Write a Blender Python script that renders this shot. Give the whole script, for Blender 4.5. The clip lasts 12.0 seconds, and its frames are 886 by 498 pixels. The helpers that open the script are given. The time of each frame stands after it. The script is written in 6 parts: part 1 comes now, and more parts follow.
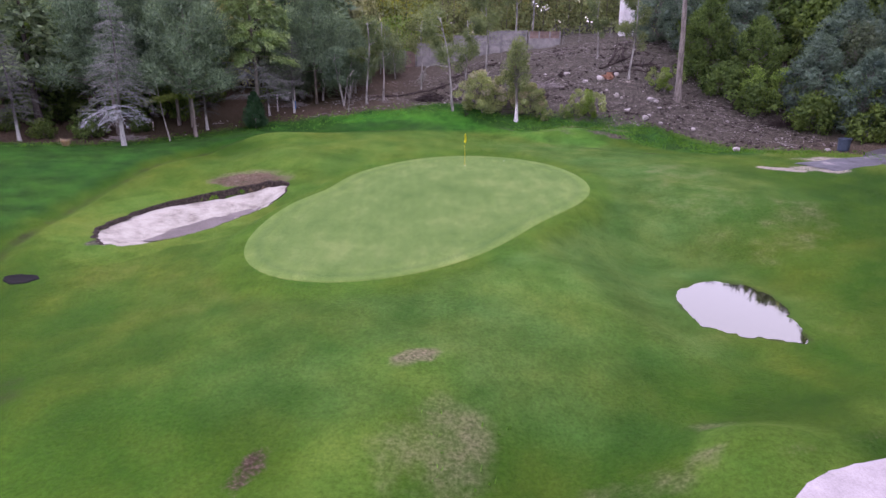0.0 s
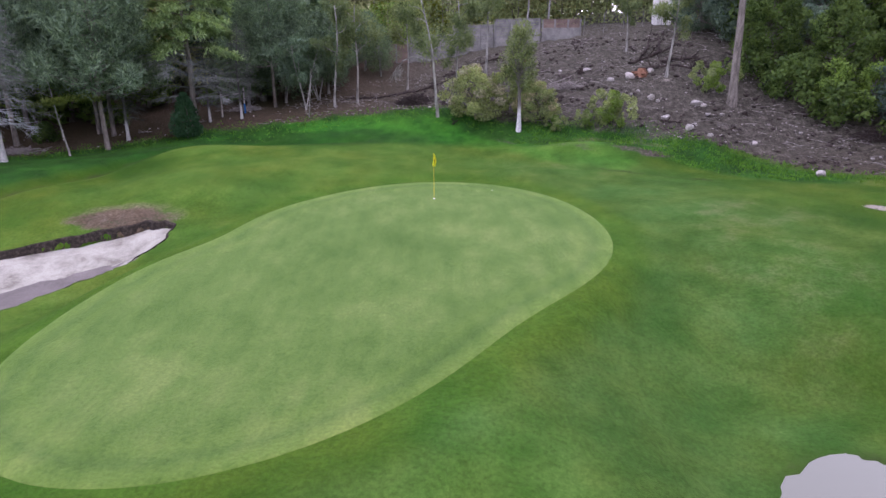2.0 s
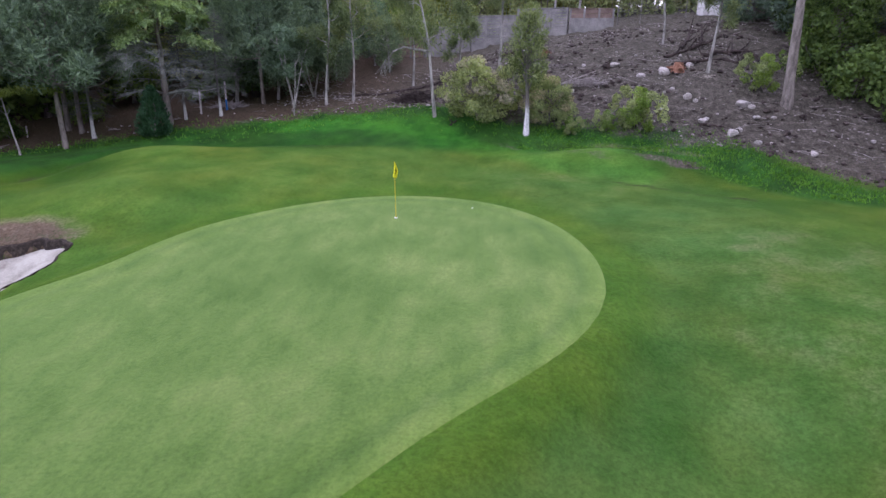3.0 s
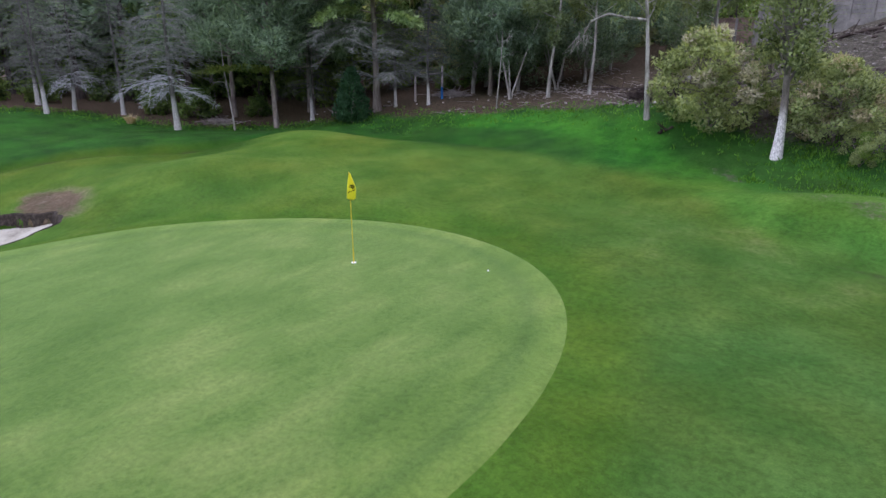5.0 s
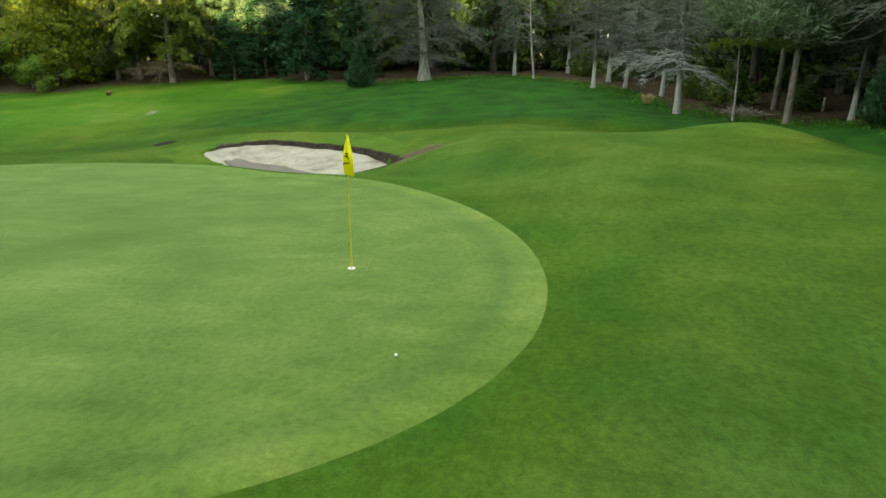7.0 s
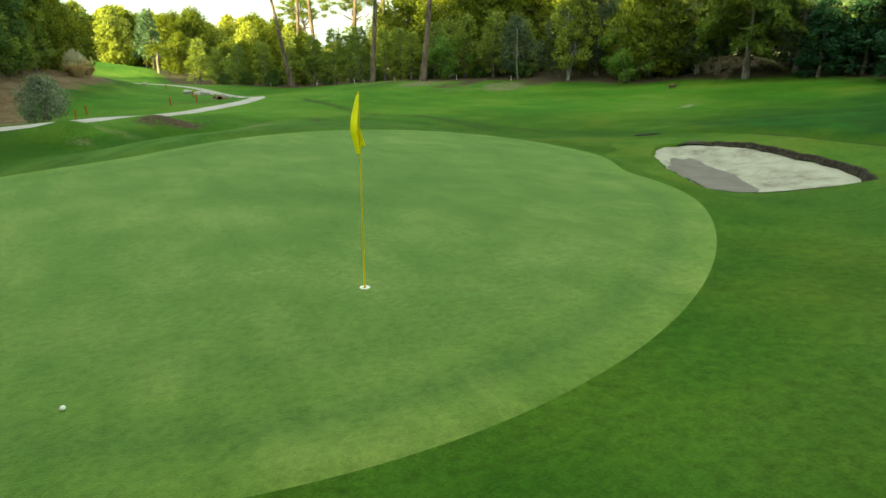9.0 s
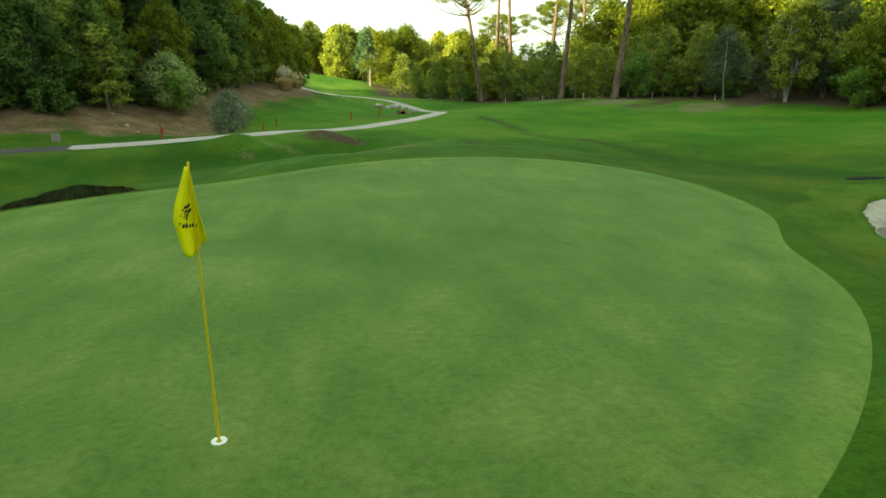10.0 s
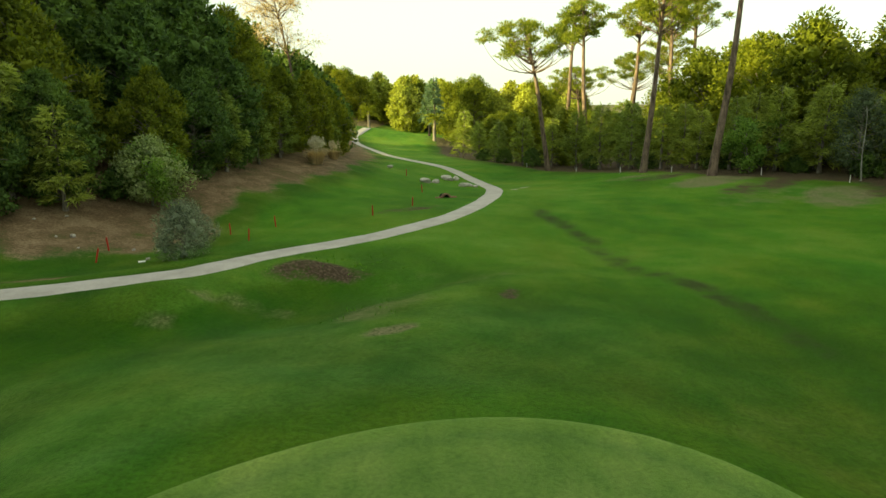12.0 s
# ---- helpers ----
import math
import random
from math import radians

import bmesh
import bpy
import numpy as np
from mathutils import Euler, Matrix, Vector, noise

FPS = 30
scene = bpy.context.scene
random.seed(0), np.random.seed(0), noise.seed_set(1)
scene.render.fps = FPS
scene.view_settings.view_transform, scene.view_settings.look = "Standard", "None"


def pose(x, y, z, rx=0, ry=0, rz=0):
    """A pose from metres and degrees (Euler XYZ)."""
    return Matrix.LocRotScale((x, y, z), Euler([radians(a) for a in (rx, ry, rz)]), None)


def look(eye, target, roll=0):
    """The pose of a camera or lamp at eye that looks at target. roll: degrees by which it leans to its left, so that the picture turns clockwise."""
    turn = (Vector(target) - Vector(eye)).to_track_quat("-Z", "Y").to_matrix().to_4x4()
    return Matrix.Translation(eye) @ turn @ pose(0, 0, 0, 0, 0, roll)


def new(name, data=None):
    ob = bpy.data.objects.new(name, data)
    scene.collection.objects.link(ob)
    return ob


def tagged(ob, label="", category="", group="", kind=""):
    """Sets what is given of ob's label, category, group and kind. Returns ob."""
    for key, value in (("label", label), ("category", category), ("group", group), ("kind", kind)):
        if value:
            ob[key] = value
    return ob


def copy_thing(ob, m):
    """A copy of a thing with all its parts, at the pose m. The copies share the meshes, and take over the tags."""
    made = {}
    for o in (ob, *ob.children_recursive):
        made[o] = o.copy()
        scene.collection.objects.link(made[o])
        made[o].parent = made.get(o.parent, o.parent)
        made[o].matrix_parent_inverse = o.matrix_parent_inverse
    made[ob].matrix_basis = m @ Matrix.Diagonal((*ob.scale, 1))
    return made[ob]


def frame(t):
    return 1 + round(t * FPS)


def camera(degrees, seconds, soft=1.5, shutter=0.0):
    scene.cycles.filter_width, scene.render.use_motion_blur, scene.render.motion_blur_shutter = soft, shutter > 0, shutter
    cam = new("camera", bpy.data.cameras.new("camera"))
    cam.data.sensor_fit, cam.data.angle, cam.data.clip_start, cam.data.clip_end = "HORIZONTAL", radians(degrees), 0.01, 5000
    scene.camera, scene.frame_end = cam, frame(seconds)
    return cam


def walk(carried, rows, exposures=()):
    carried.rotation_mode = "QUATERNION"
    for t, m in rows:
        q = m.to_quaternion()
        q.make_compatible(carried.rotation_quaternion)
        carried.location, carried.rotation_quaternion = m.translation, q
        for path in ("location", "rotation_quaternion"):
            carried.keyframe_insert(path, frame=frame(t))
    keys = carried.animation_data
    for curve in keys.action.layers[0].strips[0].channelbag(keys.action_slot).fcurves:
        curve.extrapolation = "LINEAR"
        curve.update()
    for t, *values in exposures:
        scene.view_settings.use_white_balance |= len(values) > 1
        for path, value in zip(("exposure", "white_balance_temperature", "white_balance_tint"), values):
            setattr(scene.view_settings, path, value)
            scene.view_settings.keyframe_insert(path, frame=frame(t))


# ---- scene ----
cam = camera(70.9, 12.0)
PATH = [
    (0, (-0.250, -0.523, 7.775), (-0.238, 1.377, 7.149), 0.03),
    (0.5, (0.562, 3.214, 7.770), (0.576, 5.115, 7.149), 0.04),
    (1, (1.378, 6.535, 7.568), (1.390, 8.436, 6.947), 0.03),
    (1.5, (2.126, 9.523, 7.263), (2.119, 11.424, 6.640), -0.09),
    (2, (2.877, 12.331, 6.935), (2.811, 14.229, 6.309), -0.05),
    (2.5, (4.011, 15.290, 6.570), (3.887, 17.186, 5.947), -0.02),
    (2.7, (4.631, 16.565, 6.464), (4.489, 18.459, 5.839), 0.06),
    (4.3, (10.772, 27.324, 5.226), (9.893, 29.015, 4.619), 0.00),
    (4.5, (11.282, 28.701, 5.144), (10.288, 30.326, 4.534), -0.14),
    (5, (12.336, 32.174, 4.800), (11.047, 33.575, 4.186), 0.07),
    (5.5, (12.827, 35.769, 4.441), (11.258, 36.846, 3.826), 0.28),
    (6, (12.621, 39.131, 4.085), (10.817, 39.732, 3.465), 0.68),
    (6.5, (11.677, 42.034, 3.757), (9.779, 42.146, 3.137), 0.74),
    (7, (10.348, 44.267, 3.460), (8.490, 43.875, 2.834), 0.73),
    (7.3, (9.502, 45.322, 3.288), (7.733, 44.635, 2.657), 0.24),
    (7.5, (8.872, 45.828, 3.195), (7.184, 44.961, 2.565), 0.48),
    (7.7, (8.160, 46.241, 3.091), (6.571, 45.204, 2.460), 0.34),
    (9.3, (2.250, 47.217, 2.614), (1.707, 45.398, 1.986), -0.02),
    (9.5, (1.581, 46.823, 2.651), (1.190, 44.964, 2.027), -0.06),
    (10, (0.161, 45.158, 2.818), (-0.023, 43.255, 2.230), -0.13),
    (10.5, (-0.840, 42.871, 3.198), (-0.989, 40.950, 2.661), -0.19),
    (11, (-1.619, 39.922, 3.747), (-1.736, 37.987, 3.257), -0.24),
    (11.5, (-2.335, 36.438, 4.380), (-2.377, 34.494, 3.913), -0.36),
    (12, (-2.822, 32.485, 5.069), (-2.776, 30.539, 4.609), -0.57),
]
EXPOSURES = [(0.0, 2.80, 5560, 53), (1.5, 2.72, 5520, 45), (2.5, 2.71, 5350, 41), (4.5, 2.68, 5280, 38), (5.5, 2.63, 5650, 21), (6.5, 2.58, 6200, 5), (7.5, 2.53, 6500, -9), (9.5, 2.1, 6250, -17), (10.5, 1.83, 6550, -20), (11.5, 1.7, 6750, -19), (12.0, 1.68, 6900, -15)]
walk(cam, [(t, look(eye, target, roll)) for t, eye, target, roll in PATH], EXPOSURES)

# ---- sky and sun: low evening sun behind the eastern wood and added unseen trees ----
SUN_AZ, SUN_EL = 70.0, 13.3          # degrees east of north (+y), and above the horizon
world = bpy.data.worlds.new("sky")
scene.world = world
world.use_nodes = True
wn = world.node_tree.nodes
sky = wn.new("ShaderNodeTexSky")
sky.sky_type = "NISHITA"
sky.sun_disc = False
sky.sun_elevation = radians(SUN_EL)
sky.sun_rotation = radians(SUN_AZ)
sky.air_density, sky.dust_density, sky.ozone_density = 1.0, 1.0, 1.0
wn["Background"].inputs["Strength"].default_value = 0.02
world.node_tree.links.new(sky.outputs["Color"], wn["Background"].inputs["Color"])
# a thin bright veil of evening cloud over the whole sky
veil = wn.new("ShaderNodeBackground")
veil.inputs["Color"].default_value = (1.0, 0.945, 0.85, 1)
veil.inputs["Strength"].default_value = 0.315
both = wn.new("ShaderNodeAddShader")
world.node_tree.links.new(wn["Background"].outputs["Background"], both.inputs[0])
world.node_tree.links.new(veil.outputs["Background"], both.inputs[1])
world.node_tree.links.new(both.outputs["Shader"], wn["World Output"].inputs["Surface"])

sun_way = Vector((math.sin(radians(SUN_AZ)) * math.cos(radians(SUN_EL)),
                  math.cos(radians(SUN_AZ)) * math.cos(radians(SUN_EL)), math.sin(radians(SUN_EL))))
sun_data = bpy.data.lights.new("sun", "SUN")
sun_data.energy, sun_data.angle, sun_data.color = 5.0, radians(0.6), (1.0, 0.76, 0.36)
sun = new("sun", sun_data)
sun.matrix_world = look(sun_way * 200, (0, 0, 0))

# ---- materials ----
def material(name, rough=0.8):
    m = bpy.data.materials.new(name)
    m.use_nodes = True
    nt = m.node_tree
    bs = nt.nodes["Principled BSDF"]
    bs.inputs["Roughness"].default_value = rough
    bs.inputs["Specular IOR Level"].default_value = 0.25
    return m, nt, bs


def node(nt, kind, **values):
    n = nt.nodes.new(kind)
    for key, value in values.items():
        n.inputs[key.replace("_", " ")].default_value = value
    return n


def noise_at(nt, scale, detail=4.0, rough=0.6, stretch=None):
    """A noise in metres; gives its factor socket."""
    geo = nt.nodes.new("ShaderNodeNewGeometry")
    src = geo.outputs["Position"]
    if stretch:
        mp = nt.nodes.new("ShaderNodeMapping")
        mp.inputs["Scale"].default_value = stretch[:3]
        if len(stretch) > 3:
            mp.inputs["Rotation"].default_value = (0, 0, stretch[3])
        nt.links.new(src, mp.inputs["Vector"])
        src = mp.outputs["Vector"]
    n = node(nt, "ShaderNodeTexNoise", Scale=scale, Detail=detail, Roughness=rough)
    nt.links.new(src, n.inputs["Vector"])
    return n.outputs["Fac"]


def object_noise(nt, scale, detail=4.0, stretch=(1, 1, 1)):
    co = nt.nodes.new("ShaderNodeTexCoord")
    mp = nt.nodes.new("ShaderNodeMapping")
    mp.inputs["Scale"].default_value = stretch
    nt.links.new(co.outputs["Object"], mp.inputs["Vector"])
    n = node(nt, "ShaderNodeTexNoise", Scale=scale, Detail=detail, Roughness=0.6)
    nt.links.new(mp.outputs["Vector"], n.inputs["Vector"])
    return n.outputs["Fac"]


def ramp(nt, fac, stops):
    r = nt.nodes.new("ShaderNodeValToRGB")
    el = r.color_ramp.elements
    while len(el) < len(stops):
        el.new(0.5)
    for e, (p, c) in zip(el, stops):
        e.position, e.color = p, (*c, 1) if len(c) == 3 else c
    nt.links.new(fac, r.inputs["Fac"])
    return r.outputs["Color"]


def span(nt, fac, a, b, lo=0.0, hi=1.0, smooth=True):
    n = nt.nodes.new("ShaderNodeMapRange")
    n.interpolation_type = "SMOOTHSTEP" if smooth else "LINEAR"
    for key, v in (("From Min", a), ("From Max", b), ("To Min", lo), ("To Max", hi)):
        n.inputs[key].default_value = v
    nt.links.new(fac, n.inputs["Value"])
    return n.outputs["Result"]


def calc(nt, op, a, b):
    n = nt.nodes.new("ShaderNodeMath")
    n.operation = op
    for i, v in enumerate((a, b)):
        if isinstance(v, (int, float)):
            n.inputs[i].default_value = v
        else:
            nt.links.new(v, n.inputs[i])
    return n.outputs[0]


def blend(nt, fac, a, b, mode="MIX"):
    n = nt.nodes.new("ShaderNodeMix")
    n.data_type, n.blend_type = "RGBA", mode
    for i, v in ((0, fac), (6, a), (7, b)):
        if isinstance(v, (int, float)):
            n.inputs[i].default_value = v
        elif isinstance(v, tuple):
            n.inputs[i].default_value = (*v, 1)
        else:
            nt.links.new(v, n.inputs[i])
    return n.outputs[2]


def bump(nt, bs, fac, height, strength=1.0):
    b = nt.nodes.new("ShaderNodeBump")
    b.inputs["Strength"].default_value = strength
    b.inputs["Distance"].default_value = height
    nt.links.new(fac, b.inputs["Height"])
    nt.links.new(b.outputs["Normal"], bs.inputs["Normal"])


def attribute(nt, name):
    a = nt.nodes.new("ShaderNodeAttribute")
    a.attribute_name = name
    return a.outputs["Fac"]


def ground_material():
    m, nt, bs = material("turf_and_soil", 0.9)
    bs.inputs["Sheen Weight"].default_value = 0.045
    bs.inputs["Sheen Tint"].default_value = (0.6, 0.8, 0.3, 1)
    bs.inputs["Specular IOR Level"].default_value = 0.06
    wide, mid, fine = noise_at(nt, 0.11, 3), noise_at(nt, 0.55, 5, 0.65), noise_at(nt, 9.0, 6, 0.75)
    grain = noise_at(nt, 45.0, 3, 0.7)
    patch = calc(nt, "ADD", calc(nt, "MULTIPLY", wide, 0.68), calc(nt, "MULTIPLY", mid, 0.32))
    turf = ramp(nt, patch, [(0.34, (0.019, 0.066, 0.004)), (0.46, (0.036, 0.096, 0.005)),
                            (0.55, (0.066, 0.122, 0.009)), (0.66, (0.122, 0.158, 0.028))])
    drift = noise_at(nt, 0.21, 4, 0.55, (1.0, 0.45, 1, 0.5))
    turf = blend(nt, 0.85, turf, ramp(nt, drift, [(0.33, (0.62, 0.74, 0.66)), (0.5, (1, 1, 1)), (0.66, (1.26, 1.15, 1.2))]), "MULTIPLY")
    # deep green grass, darkened further to hold the western wood's shade
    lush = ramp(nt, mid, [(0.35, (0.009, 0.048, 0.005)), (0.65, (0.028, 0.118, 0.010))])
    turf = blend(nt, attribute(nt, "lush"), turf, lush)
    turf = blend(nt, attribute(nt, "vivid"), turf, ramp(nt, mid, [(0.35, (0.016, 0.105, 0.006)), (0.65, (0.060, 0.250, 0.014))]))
    cool = ramp(nt, mid, [(0.33, (0.042, 0.112, 0.016)), (0.67, (0.096, 0.186, 0.038))])
    turf = blend(nt, attribute(nt, "apron"), turf, cool)
    # paler mound crowns: relief shading put into the turf colour
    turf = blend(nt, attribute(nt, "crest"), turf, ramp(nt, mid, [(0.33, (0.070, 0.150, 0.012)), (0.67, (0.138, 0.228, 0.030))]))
    turf = blend(nt, attribute(nt, "collar"), turf, ramp(nt, mid, [(0.33, (0.040, 0.110, 0.006)), (0.67, (0.082, 0.165, 0.012))]))
    turf = blend(nt, attribute(nt, "fair"), turf, ramp(nt, patch, [(0.36, (0.042, 0.134, 0.007)), (0.5, (0.078, 0.188, 0.010)), (0.64, (0.132, 0.232, 0.024))]))
    drift = noise_at(nt, 0.24, 4, 0.6)
    turf = blend(nt, 0.5, turf, ramp(nt, drift, [(0.36, (1.16, 0.92, 0.72)), (0.5, (1.0, 1.0, 1.0)), (0.64, (0.80, 1.04, 1.15))]), "MULTIPLY")
    straw = ramp(nt, fine, [(0.35, (0.085, 0.095, 0.040)), (0.65, (0.25, 0.22, 0.135))])
    turf = blend(nt, span(nt, calc(nt, "ADD", attribute(nt, "dry"), calc(nt, "MULTIPLY", calc(nt, "SUBTRACT", mid, 0.5), 1.2)), 0.35, 1.0), turf, straw)
    turf = blend(nt, 0.95, turf, ramp(nt, fine, [(0.32, (0.6, 0.62, 0.55)), (0.55, (1, 1, 1)), (0.72, (1.25, 1.22, 1.15))]), "MULTIPLY")
    turf = blend(nt, 0.5, turf, ramp(nt, grain, [(0.3, (0.55, 0.55, 0.5)), (0.65, (1.25, 1.25, 1.2))]), "MULTIPLY")
    clod = noise_at(nt, 2.3, 7, 0.78)
    soil = ramp(nt, calc(nt, "ADD", calc(nt, "MULTIPLY", clod, 0.65), calc(nt, "MULTIPLY", fine, 0.35)),
                [(0.36, (0.015, 0.014, 0.012)), (0.46, (0.046, 0.042, 0.035)), (0.55, (0.100, 0.092, 0.078)), (0.66, (0.28, 0.26, 0.22))])
    clay = ramp(nt, calc(nt, "ADD", calc(nt, "MULTIPLY", mid, 0.5), calc(nt, "MULTIPLY", fine, 0.5)), [(0.36, (0.056, 0.033, 0.019)), (0.5, (0.150, 0.098, 0.058)), (0.64, (0.31, 0.225, 0.145))])
    soil = blend(nt, attribute(nt, "clay"), soil, clay)
    # leaf litter; deep shade under the trees is put into its dark tones
    litter = ramp(nt, fine, [(0.33, (0.016, 0.010, 0.007)), (0.5, (0.058, 0.038, 0.027)), (0.68, (0.17, 0.125, 0.09))])
    soil = blend(nt, attribute(nt, "litter"), soil, litter)
    rag = calc(nt, "ADD", calc(nt, "MULTIPLY", calc(nt, "SUBTRACT", mid, 0.5), 1.3), calc(nt, "MULTIPLY", calc(nt, "SUBTRACT", fine, 0.5), 0.9))
    col = blend(nt, span(nt, calc(nt, "ADD", attribute(nt, "earth"), rag), 0.30, 0.74), turf, soil)
    mud = ramp(nt, fine, [(0.35, (0.012, 0.014, 0.008)), (0.65, (0.036, 0.038, 0.020))])
    col = blend(nt, calc(nt, "MULTIPLY", span(nt, calc(nt, "ADD", attribute(nt, "wet"), calc(nt, "MULTIPLY", rag, 1.2)), 0.42, 1.0), 0.85), col, mud)
    grit = ramp(nt, fine, [(0.35, (0.20, 0.175, 0.14)), (0.65, (0.42, 0.38, 0.32))])
    col = blend(nt, span(nt, calc(nt, "ADD", attribute(nt, "grit"), rag), 0.4, 0.65), col, grit)
    nt.links.new(col, bs.inputs["Base Color"])
    bump(nt, bs, calc(nt, "ADD", calc(nt, "MULTIPLY", fine, 0.7), calc(nt, "MULTIPLY", grain, 0.3)), 0.10, 0.8)
    return m


def green_material():
    m, nt, bs = material("putting_turf", 0.85)
    bs.inputs["Sheen Weight"].default_value = 0.24
    bs.inputs["Sheen Tint"].default_value = (0.5, 0.85, 0.3, 1)
    bs.inputs["Specular IOR Level"].default_value = 0.08
    wide, mid, fine = noise_at(nt, 0.16, 3), noise_at(nt, 0.9, 5, 0.65, (1.0, 0.55, 1, 0.35)), noise_at(nt, 11.0, 5, 0.7)
    grain = noise_at(nt, 60.0, 2, 0.7)
    base = ramp(nt, calc(nt, "ADD", calc(nt, "MULTIPLY", wide, 0.4), calc(nt, "MULTIPLY", mid, 0.6)),
                [(0.34, (0.054, 0.106, 0.014)), (0.5, (0.090, 0.150, 0.028)), (0.64, (0.143, 0.196, 0.049))])
    # mower passes, narrow and faint, along the length
    geo = nt.nodes.new("ShaderNodeNewGeometry")
    mp = nt.nodes.new("ShaderNodeMapping")
    mp.inputs["Rotation"].default_value = (0, 0, radians(-4))
    nt.links.new(geo.outputs["Position"], mp.inputs["Vector"])
    wave = node(nt, "ShaderNodeTexWave", Scale=0.55, Distortion=1.2, Detail=2.0, Detail_Scale=0.6)
    nt.links.new(mp.outputs["Vector"], wave.inputs["Vector"])
    base = blend(nt, 0.2, base, ramp(nt, wave.outputs["Fac"], [(0.3, (0.86, 0.9, 0.86)), (0.7, (1.14, 1.1, 1.1))]), "MULTIPLY")
    edge = attribute(nt, "edge")
    band = ramp(nt, edge, [(0.0, (1.28, 1.22, 1.1)), (0.07, (1.12, 1.1, 1.0)), (0.12, (0.84, 0.88, 0.86)), (0.2, (1.1, 1.08, 1.02)), (0.3, (0.93, 0.95, 0.93)), (0.4, (1, 1, 1))])
    base = blend(nt, 1.0, base, band, "MULTIPLY")
    base = blend(nt, 0.8, base, ramp(nt, fine, [(0.33, (0.62, 0.64, 0.58)), (0.55, (1, 1, 1)), (0.7, (1.22, 1.2, 1.15))]), "MULTIPLY")
    base = blend(nt, 0.4, base, ramp(nt, grain, [(0.3, (0.7, 0.7, 0.65)), (0.65, (1.2, 1.2, 1.15))]), "MULTIPLY")
    nt.links.new(base, bs.inputs["Base Color"])
    bump(nt, bs, calc(nt, "ADD", calc(nt, "MULTIPLY", fine, 0.5), calc(nt, "MULTIPLY", grain, 0.5)), 0.03, 0.6)
    return m


def stone_like(name, stops, scale, rough=0.85, depth=0.02, object_space=False, second=None, fine_scale=None):
    m, nt, bs = material(name, rough)
    a = object_noise(nt, scale, 6) if object_space else noise_at(nt, scale, 6, 0.7)
    b = object_noise(nt, scale * 7, 4) if object_space else noise_at(nt, fine_scale or scale * 7, 4, 0.7)
    c = ramp(nt, a, stops)
    c = blend(nt, 0.5, c, ramp(nt, b, [(0.3, (0.6, 0.6, 0.6)), (0.6, (1.1, 1.1, 1.1))]), "MULTIPLY")
    info = nt.nodes.new("ShaderNodeObjectInfo")
    c = blend(nt, 0.35, c, ramp(nt, info.outputs["Random"], [(0, (0.65, 0.65, 0.66)), (1, (1.25, 1.2, 1.15))]), "MULTIPLY")
    nt.links.new(c, bs.inputs["Base Color"])
    bump(nt, bs, calc(nt, "ADD", calc(nt, "MULTIPLY", a, 0.6), calc(nt, "MULTIPLY", b, 0.4)), depth)
    return m


def bark(name, dark, light, foot=None, foot_height=2.0, scale=5.0):
    """Bark with upright fissures; foot: a pale lime-washed or weathered lower stem."""
    m, nt, bs = material(name, 0.9)
    a = object_noise(nt, scale, 6, (1, 1, 0.25))
    b = object_noise(nt, scale * 6, 3, (1, 1, 0.4))
    c = ramp(nt, a, [(0.33, dark), (0.62, light)])
    if foot:
        co = nt.nodes.new("ShaderNodeTexCoord")
        sep = nt.nodes.new("ShaderNodeSeparateXYZ")
        nt.links.new(co.outputs["Object"], sep.inputs["Vector"])
        k = span(nt, calc(nt, "ADD", sep.outputs["Z"], a), foot_height, foot_height + 0.7, 1.0, 0.0)
        c = blend(nt, k, c, ramp(nt, b, [(0.3, tuple(v * 0.55 for v in foot)), (0.6, foot)]))
    c = blend(nt, 0.6, c, ramp(nt, b, [(0.3, (0.5, 0.5, 0.5)), (0.6, (1.15, 1.15, 1.15))]), "MULTIPLY")
    nt.links.new(c, bs.inputs["Base Color"])
    bump(nt, bs, a, 0.04)
    return m


def foliage(name, dark, light, glow=0.3, rough=0.6):
    """Leaves: tone varies leaf by leaf and tree by tree, and some light passes through."""
    m, nt, bs = material(name, rough)
    bs.inputs["Specular IOR Level"].default_value = 0.12
    geo = nt.nodes.new("ShaderNodeNewGeometry")
    info = nt.nodes.new("ShaderNodeObjectInfo")
    n = noise_at(nt, 0.7, 3)
    n = span(nt, n, 0.3, 0.7, smooth=False)
    f = calc(nt, "ADD", calc(nt, "MULTIPLY", geo.outputs["Random Per Island"], 0.5), calc(nt, "MULTIPLY", n, 0.5))
    c = ramp(nt, f, [(0.12, tuple(v * 0.7 for v in dark)), (0.5, tuple((a + b) * 0.56 for a, b in zip(dark, light))), (0.9, tuple(v * 1.2 for v in light))])
    c = blend(nt, 0.6, c, ramp(nt, info.outputs["Random"], [(0, (0.72, 0.78, 0.8)), (0.5, (1, 1, 1)), (1, (1.25, 1.15, 0.9))]), "MULTIPLY")
    nt.links.new(c, bs.inputs["Base Color"])
    tr = nt.nodes.new("ShaderNodeBsdfTranslucent")
    nt.links.new(blend(nt, 1.0, c, (1.5, 1.5, 0.6), "MULTIPLY"), tr.inputs["Color"])
    mix = nt.nodes.new("ShaderNodeMixShader")
    mix.inputs["Fac"].default_value = glow
    nt.links.new(bs.outputs["BSDF"], mix.inputs[1])
    nt.links.new(tr.outputs["BSDF"], mix.inputs[2])
    nt.links.new(mix.outputs["Shader"], nt.nodes["Material Output"].inputs["Surface"])
    return m


